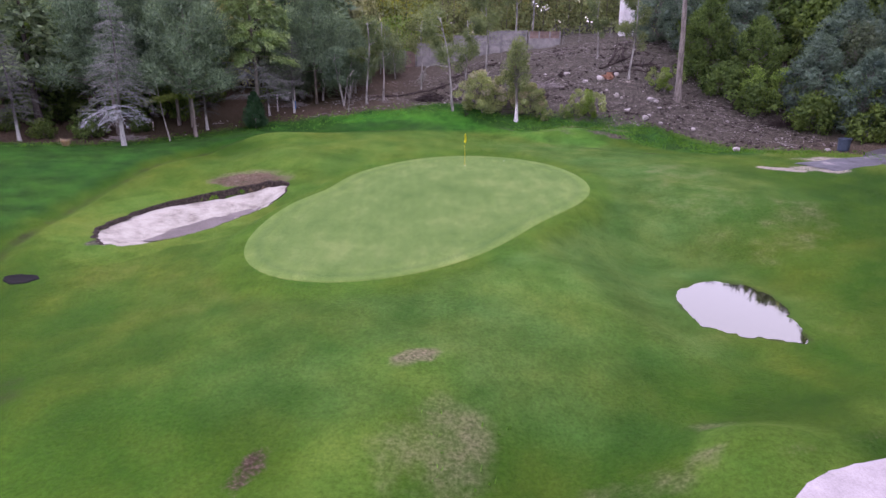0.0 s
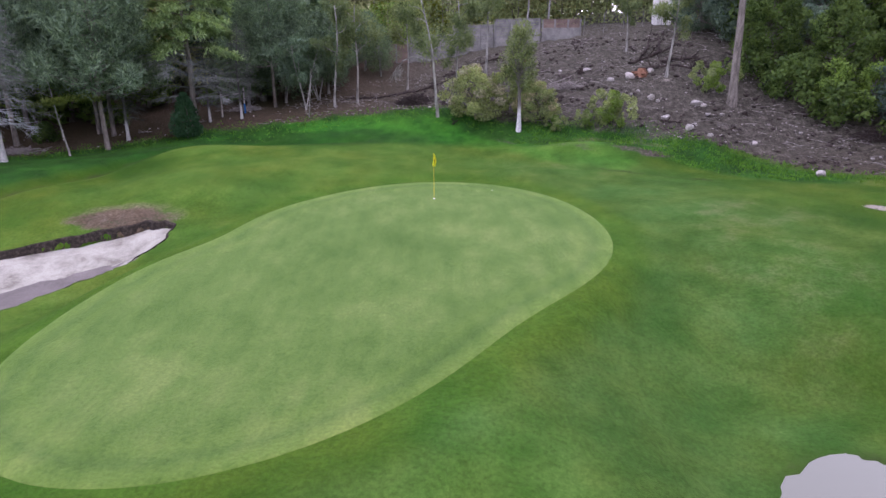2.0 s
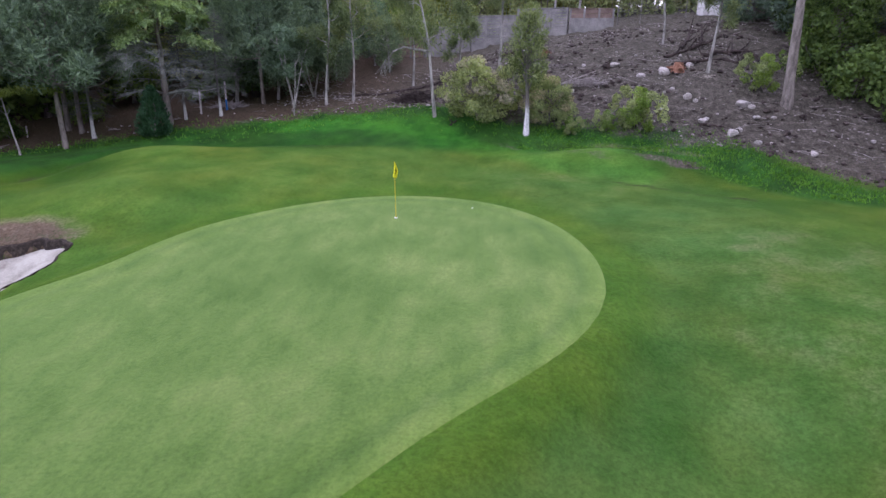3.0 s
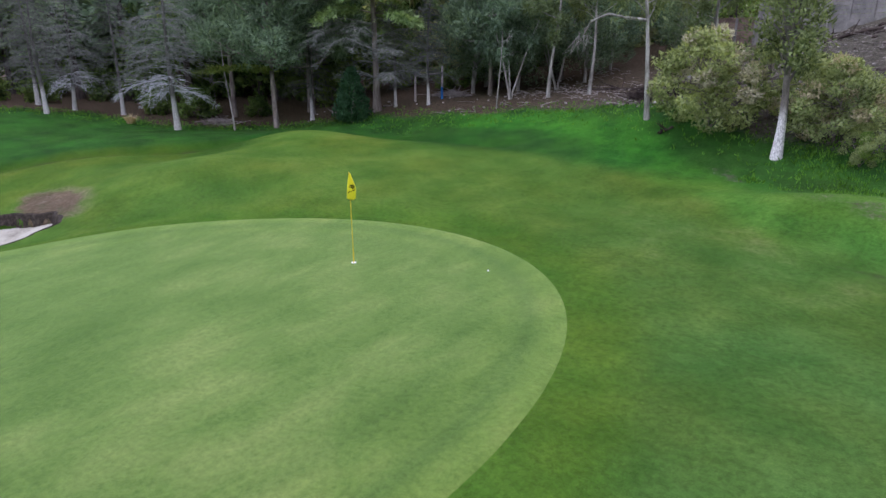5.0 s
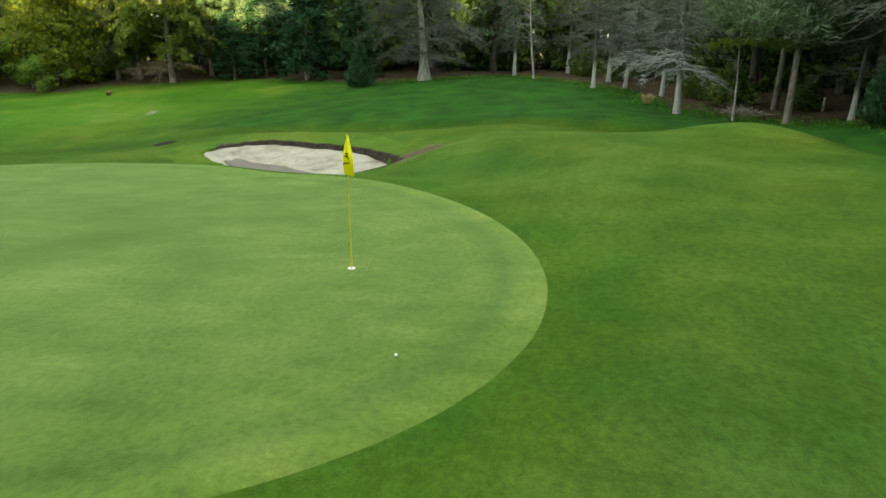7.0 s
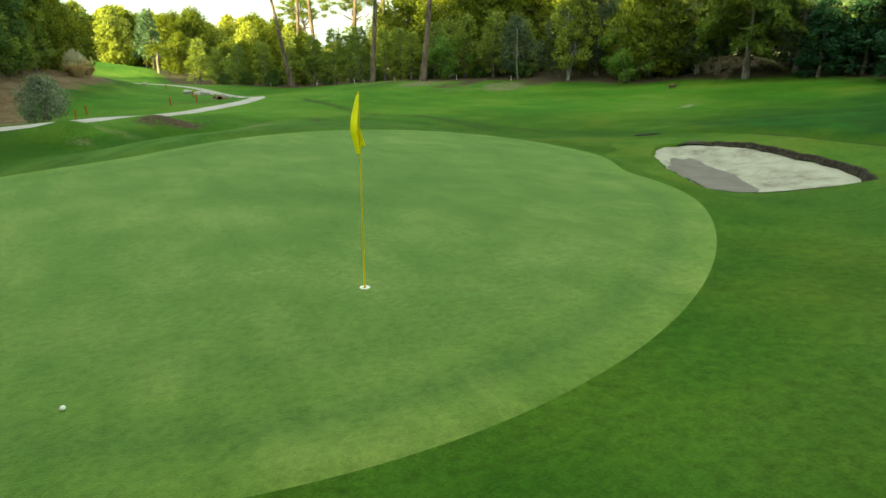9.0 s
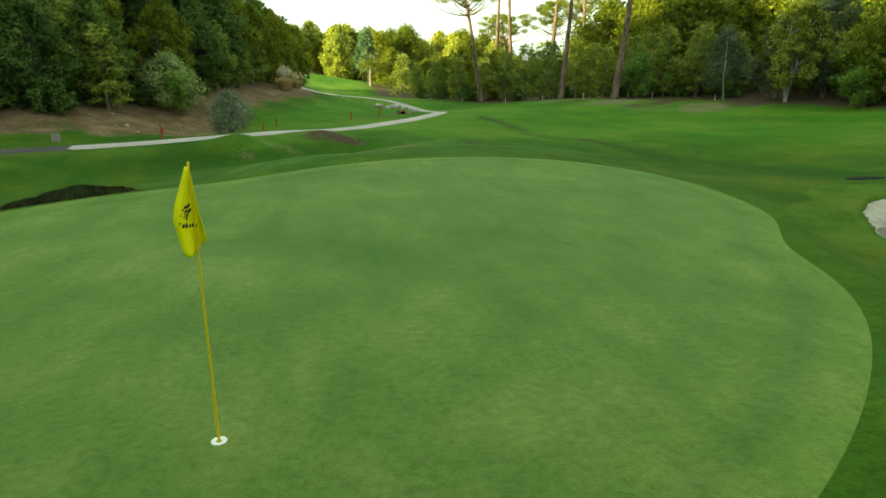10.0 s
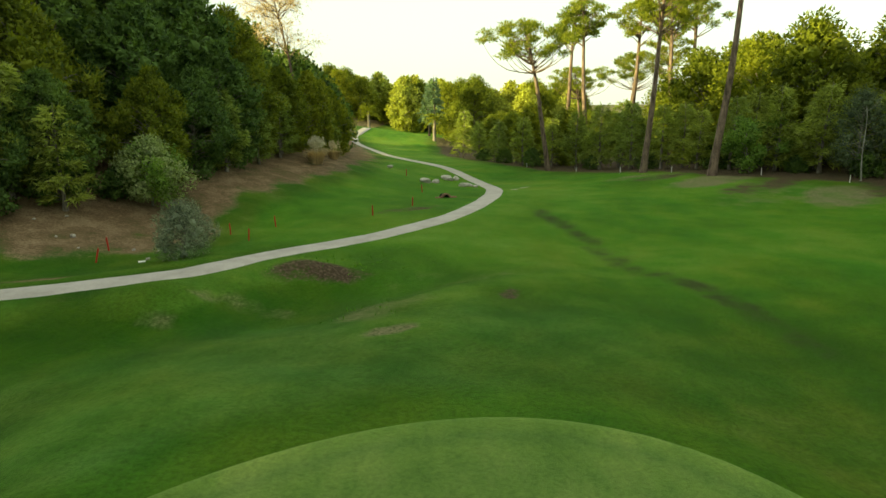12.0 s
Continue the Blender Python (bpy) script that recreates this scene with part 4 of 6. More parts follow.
def broadleaf(seed, h, spread, trunk_h, clumps, leaves, leaf, bark_mat, leaf_mat, second=None, second_share=0.0, stems=1, thin=False, flat=1.0, lump=1.0, lean_by=1.0, inner=0.45, three=False, wide=0.75):
    rng = np.random.default_rng(seed)
    root = new("tree")
    wood, crown, other = Build(), Build(), Build()
    tips = []
    for s in range(stems):
        off = rng.normal(size=2) * (0.0 if stems == 1 else 0.25)
        lean = rng.normal(size=2) * spread * (0.12 if stems == 1 else 0.5 * lean_by)
        at = stem(wood, rng, h * 0.8, (0.035 if thin else 0.024) * h / math.sqrt(stems), lean, 0.05 * h * 0.4, r1=0.2)
        tips.append(at)
    for i in range(clumps):
        at = tips[i % stems]
        k = (i + 0.5) / clumps
        zz = trunk_h + (h - trunk_h) * (k ** 0.8)
        bulge = math.sin(min(1.0, (zz - trunk_h) / (h - trunk_h) * 0.92 + 0.12) * math.pi) ** 0.6
        a = i * 2.4 + rng.uniform(-0.5, 0.5)
        rr = spread * bulge * rng.uniform(0.45, 1.0)
        core = at(min(zz, h * 0.78))
        mid = np.array([core[0] + rr * math.cos(a), core[1] + rr * math.sin(a), zz - 0.05 * h * rr / spread])
        wood.tube(bent(rng, at(max(trunk_h * 0.7, min(zz * 0.72, h * 0.75))), mid, 0.05 * h, 4), np.linspace(0.008 * h, 0.002 * h, 4), 3)
        s = spread * rng.uniform(0.30, 0.50) * lump
        target = other if (second is not None and rng.random() < second_share) else crown
        clump(target, rng, mid, (s, s, s * 0.75 * flat), leaves, leaf, leaf * wide, 0.5, 0.6, inner, three)
    part("trunk", wood, bark_mat, root, smooth_shade=True)
    part("crown", crown, leaf_mat, root)
    if second is not None and other.n:
        part("blossom" if second is LEAF_FLOWER else "fresh_growth", other, second, root, "pale flowering sprays" if second is LEAF_FLOWER else "fresher green sprays")
    return root


def conifer(seed, h, spread, bare, leaf_mat, bark_mat, whorl=0.55, droop=0.25, density=1.0, twig_mat=None, twig_from=0.0, leaf_from=0.0, spray=(0.32, 0.13), sprays=5, lichen=0.0, top=0.25, layered=0.0, girth=0.017, flare=1.5):
    """Whorled conifer. bare: clear stem; twig_mat: dead branches below leaf_from; lichen: height under which dead twigs are grey."""
    rng = np.random.default_rng(seed)
    root = new("tree")
    wood, crown, dead, pale = Build(), Build(), Build(), Build()
    at = stem(wood, rng, h, girth * h + 0.04, rng.normal(size=2) * 0.02 * h, 0.02 * h, r1=0.08, n=14, flare=flare)
    z, turn = bare, rng.random() * 6
    while z < h * 0.985:
        k = (z - bare) / (h - bare)
        reach = spread * ((1 - k) ** 0.75 * (1 - top) + top * math.sqrt(max(0.0, 1 - k))) * (0.75 + 0.25 * min(1, k * 6))
        for b in range(int(rng.integers(4, 7))):
            a = turn + b * 1.15 + rng.uniform(-0.4, 0.4)
            L = reach * rng.uniform(0.6, 1.1) * (1.12 if z < lichen else 1.0)
            if L < 0.25:
                continue
            p0 = at(z)
            p1 = p0 + np.array([math.cos(a) * L, math.sin(a) * L, -(droop + (0.16 if z < lichen else 0.0)) * L + rng.uniform(-0.12, 0.15) * L])
            line = bent(rng, p0, p1, 0.16 * L, 6)
            living = z > leaf_from + rng.uniform(-0.6, 0.6)
            limb = wood if living else (pale if z < lichen else dead)
            limb.tube(line[[0, 2, 3, 5]], np.linspace(0.012 + 0.008 * L, 0.004, 4), 3)
            m = int((14 if living else (13 if z < lichen else 9)) * L * density)
            if m < 2:
                continue
            t = rng.uniform(0.22 if living else 0.12, 1.0, m)
            base = np.stack([np.interp(t, np.linspace(0, 1, 6), line[:, c]) for c in range(3)], 1)
            out = np.array([math.cos(a), math.sin(a), 0])
            sidew = np.array([-math.sin(a), math.cos(a), 0]) * rng.choice([-1, 1], m)[:, None]
            way = out * 0.8 + sidew * rng.uniform(0.3, 1.0, m)[:, None] + np.array([0, 0, -0.25]) + rng.normal(size=(m, 3)) * 0.2
            size = (0.25 + 0.30 * L * (1 - t))[:, None]
            if living:
                for j in range(sprays):
                    s = rng.uniform(0, 1, (m, 1))
                    crown.leaves(base + way * size * s + rng.normal(size=(m, 3)) * 0.06, way + rng.normal(size=(m, 3)) * 0.55 + np.array([0, 0, 0.1]) * (1 - layered), spray[0], spray[1], rng, layered)
            else:
                for q in range(m):
                    end = base[q] + way[q] * size[q] * rng.uniform(0.8, 1.5)
                    midp = (base[q] + end) / 2 + np.array([0, 0, 0.05])
                    limb.tube([base[q], midp, end], [0.011, 0.008, 0.003], 3)
                    for q2 in range(1):
                        e2 = midp + (end - midp) * rng.random() + rng.normal(size=3) * 0.18 - np.array([0, 0, 0.1])
                        limb.tube([midp, e2], [0.006, 0.002], 3)
        z += whorl * rng.uniform(0.7, 1.3) * (0.6 + 0.4 * (1 - k))
        turn += 0.9
    part("trunk", wood, bark_mat, root, smooth_shade=True)
    if crown.n:
        part("crown", crown, leaf_mat, root)
    if dead.n:
        part("deadwood", dead, twig_mat or TWIG, root, "dry grey-brown dead branches")
    if pale.n:
        part("lichen_wood", pale, LICHEN, root, "pale lichen-grey drooping branches")
    return root


def tufted_pine(seed, h, spread, bare, leaf_mat, bark_mat, clumps=34, leaves=150, needle=(0.34, 0.06), lean=(0, 0), flat=0.55, limb_from=0.7, r=0.014, low=0.25, size=(0.2, 0.34), three=False):
    """Pine with a clear stem, open limbs and needle clumps."""
    rng = np.random.default_rng(seed)
    root = new("tree")
    wood, crown = Build(), Build()
    at = stem(wood, rng, h * 0.95, r * h, lean, 0.03 * h * 0.4, sides=10, r1=0.4, n=14, flare=1.3)
    for i in range(clumps):
        k = (i + rng.random()) / clumps
        zz = bare + (h - bare) * (low + (1 - low) * k)
        prof = max(0.25, math.sin((0.18 + 0.75 * k) * math.pi)) if low > 0.1 else (1 - k) ** 0.6 * 0.9 + 0.15
        a = i * 2.4
        rr = spread * prof * rng.uniform(0.3, 1.0)
        core = at(min(zz, h * 0.93))
        mid = np.array([core[0] + rr * math.cos(a), core[1] + rr * math.sin(a), zz])
        start = at(min(h * 0.9, max(bare * 0.95, zz - rr * 0.7)))
        wood.tube(bent(rng, start, mid, -0.06 * rr, 6), np.linspace(0.006 * h * limb_from, 0.015, 6), 5)
        s = spread * rng.uniform(*size)
        clump(crown, rng, mid, (s, s, s * flat), leaves, needle[0], needle[1], 0.15, 0.8, 0.0, three)
    part("trunk", wood, bark_mat, root, smooth_shade=True)
    part("crown", crown, leaf_mat, root)
    return root


def bare_tree(seed, h, bark_mat, leaf_mat=None, stems=1, r=0.012, lean=(0, 0), tufts=0, crook=False, limbs=7):
    """Thin, half-bare tree with pale crooked limbs."""
    rng = np.random.default_rng(seed)
    root = new("tree")
    wood, crown = Build(), Build()

    def limb(p, way, L, rad, depth):
        q = p + way * L
        line = bent(rng, p, q, 0.05 * L, 5)
        wood.tube(line, np.linspace(rad, rad * 0.45, 5), 5)
        if tufts and depth >= 1 and leaf_mat is not None:
            clump(crown, rng, q, np.array([1.0, 1.0, 0.9]) * L * 0.95, tufts, 0.34, 0.05, 0.0, -0.5)
        if depth < 3:
            for j in range(int(rng.integers(2, 4))):
                w = way + rng.normal(size=3) * 0.55 + np.array([0, 0, 0.12])
                limb(line[int(rng.integers(2, 5))], w / np.linalg.norm(w), L * rng.uniform(0.5, 0.75), rad * 0.5, depth + 1)

    for s in range(stems):
        ln = np.array(lean) + (rng.normal(size=2) * 0.22 * h if stems > 1 else 0)
        at = stem(wood, rng, h, r * h, ln, 0.03 * h, r1=0.3, sides=7)
        for j in range(limbs):
            zz = h * rng.uniform(0.4 if limbs < 10 else 0.6, 0.98)
            a = rng.random() * 6.28
            limb(at(zz), np.array([math.cos(a) * 0.8, math.sin(a) * 0.8, rng.uniform(0.1, 0.8)]), h * rng.uniform(0.10, 0.2), r * h * 0.3, 1)
        if crook:
            p = at(h * 0.48)
            line = np.array([p, p + (-0.7, -0.2, 0.1), p + (-1.4, -0.3, 0.25), p + (-2.0, -0.5, 0.0), p + (-2.3, -0.5, -0.5)])
            wood.tube(line, [0.07, 0.06, 0.055, 0.045, 0.02], 6)
            for j in range(26):
                w = np.array([rng.normal() * 0.35 - 0.1, rng.normal() * 0.35, -rng.uniform(0.2, 1.0)])
                b0 = line[4] + rng.normal(size=3) * 0.15
                wood.tube([b0, b0 + w * 0.5 + rng.normal(size=3) * 0.1, b0 + w], [0.018, 0.012, 0.004], 3)
    part("trunk", wood, bark_mat, root, smooth_shade=True)
    if crown.n:
        part("crown", crown, leaf_mat, root)
    return root


def cone_bush(seed, h, w, leaf_mat, n=3600, size=(0.22, 0.09)):
    """Small dense cypress, foliage to the ground."""
    rng = np.random.default_rng(seed)
    root = new("tree")
    wood, crown = Build(), Build()
    stem(wood, rng, h * 0.8, 0.06)
    z = rng.random(n) ** 1.25
    a = rng.random(n) * 2 * math.pi
    r = w * (1 - z) ** 0.6 * (0.85 + 0.2 * np.sin(a * 5 + z * 9)) * np.sqrt(rng.uniform(0.35, 1, n)) * np.minimum(1, 0.6 + z * 4)
    at = np.stack([r * np.cos(a), r * np.sin(a), 0.05 + z * h], 1)
    way = np.stack([np.cos(a) * 0.5, np.sin(a) * 0.5, np.full(n, 0.8)], 1) + rng.normal(size=(n, 3)) * 0.35
    crown.leaves(at, way, size[0], size[1], rng)
    part("trunk", wood, BARK_GREY, root)
    part("crown", crown, leaf_mat, root)
    return root


def stand(proto, name, label, category, group=""):
    """Names and tags a prototype; where() then sets it out."""
    proto.name = name
    tagged(proto, label, category, group)
    proto["used"] = 0
    return proto


def where(proto, x, y, scale=1.0, turn=0.0, sink=0.0, label="", tall=1.0, lean=(0, 0)):
    m = pose(x, y, lift(x, y) - sink, lean[0], lean[1], turn) @ Matrix.Diagonal((scale, scale, scale * tall, 1))
    if proto["used"]:
        ob = copy_thing(proto, m)
        ob.scale = (scale, scale, scale * tall)
        ob.matrix_basis = m
    else:
        ob = proto
        ob.matrix_basis = m
        proto["used"] = 1
    if label:
        ob["label"] = label
    return ob


def place_all(proto, rows, rng=None):
    for r in rows:
        where(proto, *r)

# ---- trees: kinds ----
DEAD_SPRUCE = [stand(conifer(s, 11.5, 3.3, 2.3, NEEDLE_DARK, BARK_WHITE_FOOT, 0.46, 0.30, 1.1, TWIG_PALE if s == 3 else TWIG, leaf_from=99, lichen=3.6 if s == 3 else 0.0, top=0.1, girth=0.011), "dead_conifer",
                     "dying grey conifer with bare drooping branches and a whitish trunk foot", "tree", "conifers at the wood edge") for s in (3, 4)]
MIXED_CEDAR = [stand(conifer(s, 14.5, 5.4, 2.0, CEDAR, BARK_GREY, 0.85, 0.16, 1.25, TWIG_PALE, leaf_from=5.4, spray=(0.32, 0.10), sprays=13, top=0.5, layered=0.8, girth=0.013), "cedar_tree",
                     "cedar with layered yellow-green boughs over bare grey lower branches", "tree", "cedars") for s in (11, 12)]
OLD_CEDAR = [stand(conifer(13, 14.0, 6.4, 1.7, CEDAR, BARK_PALE, 0.62, 0.16, 1.6, TWIG, leaf_from=8.0, spray=(0.32, 0.10), sprays=12, top=0.5, layered=0.8, girth=0.020, flare=2.3), "old_cedar_tree",
                   "old cedar with a pale flared trunk and wide grey dead boughs", "tree", "cedars")]
WEST_CEDAR = [stand(conifer(14, 13.5, 5.6, 1.1, CEDAR_OLIVE, BARK_GREY, 0.9, 0.22, 1.0, TWIG_BROWN, leaf_from=2.2, spray=(0.36, 0.12), sprays=12, top=0.6, layered=0.8, girth=0.016), "spreading_cedar_tree",
                    "spreading cedar with layered olive-green boughs and brown dead twigs", "tree", "cedars")]
DARK_PINE = [stand(tufted_pine(s, 13, 4.3, 4.0, NEEDLE_DARK, BARK_GREY, 62, 460, (0.44, 0.065), flat=0.8, r=0.012, low=0.02, size=(0.24, 0.36), three=True), "dark_pine_tree",
                   "dark blue-green pine with a dense crown above a pale lower trunk", "tree", "pines of the dark wood") for s in (21, 22)]
WOOD_CONIFER = [stand(conifer(s, 14, 2.8, 3.0, NEEDLE_DARK, BARK_SHADED, 0.85, 0.2, 0.45, TWIG, leaf_from=3.6, spray=(0.75, 0.3), sprays=3, top=0.3), "conifer_tree",
                      "tall dark conifer with dead lower twigs deep in the wood", "tree", "conifers of the dark wood") for s in (31, 32, 33)]
LOW_CONIFER = [stand(conifer(41, 8.5, 3.0, 0.5, CYPRESS, BARK_GREY, 0.65, 0.05, 0.75, TWIG, spray=(0.5, 0.2), sprays=4, top=0.6), "dense_conifer",
                     "dense dark-green conifer branched down to the ground", "tree", "dense conifers")]
YOUNG_PINE = [stand(conifer(s, 8.0, 2.5, 0.8, NEEDLE_GREEN, BARK_GREY, 0.66, -0.18, 0.62, TWIG, leaf_from=0.8, spray=(0.56, 0.105), sprays=6, top=0.7), "young_pine_tree",
                    "young feathery green pine on the wood edge", "tree", "young pines") for s in (51, 52)]
TALL_PINE = [stand(tufted_pine(61, 18.6, 7.6, 13.2, LEAF_BRIGHT, BARK_PINE, 46, 190, (0.5, 0.10), (3.2, 0.4), 0.34, r=0.019, size=(0.10, 0.18)), "tall_pine_tree", "tall pine with a long reddish trunk and a flat open crown", "tree", "tall pines"),
             stand(tufted_pine(62, 19.5, 4.6, 13.5, LEAF_BRIGHT, BARK_PINE, 28, 170, (0.5, 0.10), (-1.2, 0.2), 0.4, r=0.017, size=(0.12, 0.22)), "tall_pine_tree", "tall slender pine with a bare reddish trunk and a small crown", "tree", "tall pines"),
             stand(tufted_pine(63, 20.5, 4.4, 15.0, LEAF_BRIGHT, BARK_PINE, 26, 170, (0.5, 0.10), (-1.6, 0.2), 0.4, r=0.018, size=(0.12, 0.22)), "tall_pine_tree", "tall slender pine leaning over the lower wood", "tree", "tall pines")]
HILL_PINE = [stand(tufted_pine(66, 14, 2.8, 9.2, NEEDLE_DARK, BARK_GREY, 30, 150, (0.4, 0.08), (-0.6, 0.1), 0.7, r=0.021), "hill_pine_tree", "stout bare-trunked pine on the dug-over slope", "tree")]
ROUND_DARK = [stand(broadleaf(s, 11, 4.2, 0.5, 34, n, leaf, BARK_GREY, LEAF_DARK, three=True, wide=0.8), "evergreen_tree", "dense dark evergreen tree with a rounded crown", "tree", "evergreen trees") for s, n, leaf in ((71, 84, 0.64), (72, 84, 0.64), (73, 84, 0.64))]
NEAR_DARK = [stand(broadleaf(s, 11, 4.2, 0.5, 92, 150, 0.40, BARK_GREY, LEAF_DARK, three=True, wide=0.5, lump=0.60, flat=1.15), "evergreen_tree", "dense dark evergreen tree with a rounded crown", "tree", "evergreen trees") for s in (74, 75, 76)]
NEAR_MID = [stand(broadleaf(s, 11, 4.0, 0.5, 96, 140, 0.42, BARK_GREY, LEAF_MID, three=True, wide=0.42, lump=0.56, flat=1.35), "leafy_tree", "leafy olive-green tree with upright sprays on the bank", "tree", "leafy trees") for s in (84, 85)]
EAST_GREY = [stand(broadleaf(s, 11, 4.2, 0.5, 84, 230, 0.34, BARK_GREY, LEAF_BLUE, three=True, wide=0.35, lump=0.72), "grey_evergreen_tree", "soft blue-grey evergreen tree reaching down to the ground", "tree", "evergreen trees") for s in (78, 79)]
# backdrop trees, coloured pale for haze and sun
FAR_PALE = [stand(broadleaf(s, 11, 4.4, 0.4, 60, 90, 0.5, BARK_GREY, LEAF_PALE, three=True, wide=0.6, lump=0.75), "pale_leafy_tree", "haze-pale olive-green tree on the rise behind the wood", "tree", "leafy trees") for s in (86, 87)]
# coarse tall tree, added out of view as a sun blocker
SUN_BLOCKER = [stand(broadleaf(77, 11, 4.4, 0.5, 22, 40, 0.8, BARK_GREY, LEAF_DARK, three=True, inner=0.8), "evergreen_tree", "unseen very tall evergreen tree added to block the low sun", "tree", "evergreen trees")]
ROUND_MID = [stand(broadleaf(s, 11, 4.4, 0.5, 40, 250, 0.36, BARK_GREY, LEAF_MID, three=True, wide=0.7), "leafy_tree", "leafy mid-green tree with a domed crown", "tree", "leafy trees") for s in (81, 82)]
FAR_MID = [stand(broadleaf(83, 11, 4.6, 0.3, 60, 80, 0.6, BARK_GREY, LEAF_SUNNY, three=True, wide=0.8, inner=0.4, lump=0.75), "leafy_tree", "far domed leafy tree in the valley wood", "tree", "leafy trees")]
YELLOW_TREE = [stand(broadleaf(91, 8.6, 2.2, 1.6, 48, 150, 0.28, BARK_PALE, LEAF_SUNNY, stems=4, inner=0.1, lump=0.7), "yellow_leaved_tree", "small many-stemmed tree with yellowing leaves", "tree", "small leafy trees")]
GREEN_BUSH = [stand(broadleaf(95, 4.6, 1.8, 0.6, 30, 150, 0.24, BARK_GREY, LEAF_FRESH, stems=3, inner=0.3), "green_bush", "leafy bright-green bush by the wood edge", "bush", "small leafy trees")]
GREY_TREE = [stand(broadleaf(97, 7.5, 2.6, 0.8, 34, 190, 0.3, BARK_GREY, LEAF_GREY, inner=0.3, wide=0.3, three=True), "grey_green_tree", "grey-green feathery tree at the wood edge", "tree", "grey-green trees")]
UNDERGROWTH = [stand(broadleaf(99, 2.4, 1.6, 0.1, 22, 90, 0.26, BARK_GREY, LEAF_DARK, stems=3), "undergrowth_bush", "low dark undergrowth bush", "bush", "undergrowth")]
OAK_SAPLING = [stand(bare_tree(s, 7.5, BARK_PALE, LEAF_OLIVE_GREEN, 1, 0.013, ln, 75, ck), "slender_tree", "slender half-bare tree with a pale trunk and thin olive foliage", "tree", "slender trees on the slope")
               for s, ln, ck in ((101, (-0.9, 0), True), (102, (0.3, 0), False), (103, (-0.5, 0.2), False))]
BARE_STEMS = [stand(bare_tree(111, 5.0, BARK_PALE, NEEDLE_DARK, 4, 0.012, (0, 0), 40), "multi_stemmed_tree", "pale multi-stemmed thicket tree with sparse dark leaves", "tree", "slender trees on the slope")]
SAPLING = [stand(bare_tree(121, 4.5, BARK_PALE, None, 1, 0.011, (-0.6, 0)), "bare_sapling", "thin pale leafless sapling at the wood edge", "tree", "bare saplings")]

# ---- the northern wood edge, tree by tree ----
place_all(DEAD_SPRUCE[0], [(-25.4, 49.4, 1.0, 20, 0, "grey dying conifer with a white trunk and lichen-grey drooping boughs"), (-36.3, 47.3, 0.8, 140)])
place_all(DEAD_SPRUCE[1], [(-40.6, 46.3, 0.95, 10), (-34.7, 45.1, 0.85, 200), (-33.7, 49.5, 0.8, 300), (-50, 43, 1.0, 30), (-13.9, 59.4, 0.6, 150), (-16.1, 58.8, 0.55, 70), (-21.1, 56.2, 0.7, 20), (-43.2, 38.8, 0.95, 250)])
place_all(DARK_PINE[0], [(-21.2, 53.6, 1.0, 0), (-24.5, 58.5, 1.05, 120)])
rng = np.random.default_rng(25)
bough = Build()
spine = np.array([(0.15, 0.35, 3.3), (-0.3, -0.6, 3.42), (-0.75, -1.6, 3.5), (-1.2, -2.7, 3.42), (-1.5, -3.5, 3.25)])
bough.tube(spine, [0.05, 0.042, 0.034, 0.024, 0.012], 5)
for k in rng.uniform(0.12, 1.0, 60):
    p = np.array([np.interp(k * 4, range(5), spine[:, c]) for c in range(3)])
    w = np.array([rng.choice((-1, 1)) * 0.9 - 0.2, -0.4, rng.uniform(-0.05, 0.2)]) * rng.uniform(0.25, 0.75)
    bough.tube([p, p + w], [0.012, 0.005], 3)
    q = p + w * rng.uniform(0.3, 1.1, (46, 1)) + rng.normal(size=(46, 3)) * (0.12, 0.12, 0.06)
    bough.leaves(q, w + rng.normal(size=(46, 3)) * 0.35 + (0, 0, 0.15), 0.26, 0.05, rng, 0.6)
part("low_bough", bough, CEDAR_OLIVE, DARK_PINE[0], "bright yellow-green low bough")
place_all(DARK_PINE[1], [(-22.9, 57.6, 1.0, 220), (-28.5, 55, 1.1, 40), (-31, 60, 1.15, 10), (-12.5, 63.5, 0.85, 100)])
place_all(MIXED_CEDAR[0], [(-16.9, 58.0, 1.0, 200, 0, "cedar with bright layered boughs and grey dead lower branches")])
place_all(MIXED_CEDAR[1], [(-46.5, 9.0, 0.9, 130)])
place_all(OLD_CEDAR[0], [(-40.6, 31.8, 1.0, 10)])
place_all(WEST_CEDAR[0], [(-42.6, 7.4, 1.0, 40), (-44.4, 2.6, 0.9, 160)])
place_all(LOW_CONIFER[0], [(-44.6, 19.8, 1.05, 0), (-47, 14.5, 0.95, 80), (-45.0, 24.8, 0.85, 160), (-44.5, 12.6, 0.7, 220)])
place_all(SAPLING[0], [(-22.6, 51.6, 1.15, 0), (-8.8, 59.4, 0.8, 150), (-39.6, 40.7, 1.6, 60)])
place_all(BARE_STEMS[0], [(-9.5, 61.5, 1.0, 0), (-9.6, 66.5, 1.05, 120)])
place_all(OAK_SAPLING[0], [(1.0, 56.8, 1.05, 8, 0, "slender pale-trunked tree with one crooked dead limb")])
place_all(OAK_SAPLING[1], [(-5.9, 64.0, 1.0, 40), (4.6, 66.5, 1.1, 90), (-2.2, 68.5, 0.95, 10), (11.5, 83, 1.3, 0), (9, 79.5, 1.2, 60)])
place_all(OAK_SAPLING[2], [(-7.4, 62.2, 1.0, 200), (2.3, 59.8, 0.95, 100), (16.2, 67.0, 0.75, 300), (17.7, 60.5, 1.0, 210)])
place_all(HILL_PINE[0], [(21.2, 56.7, 1.0, 0)])
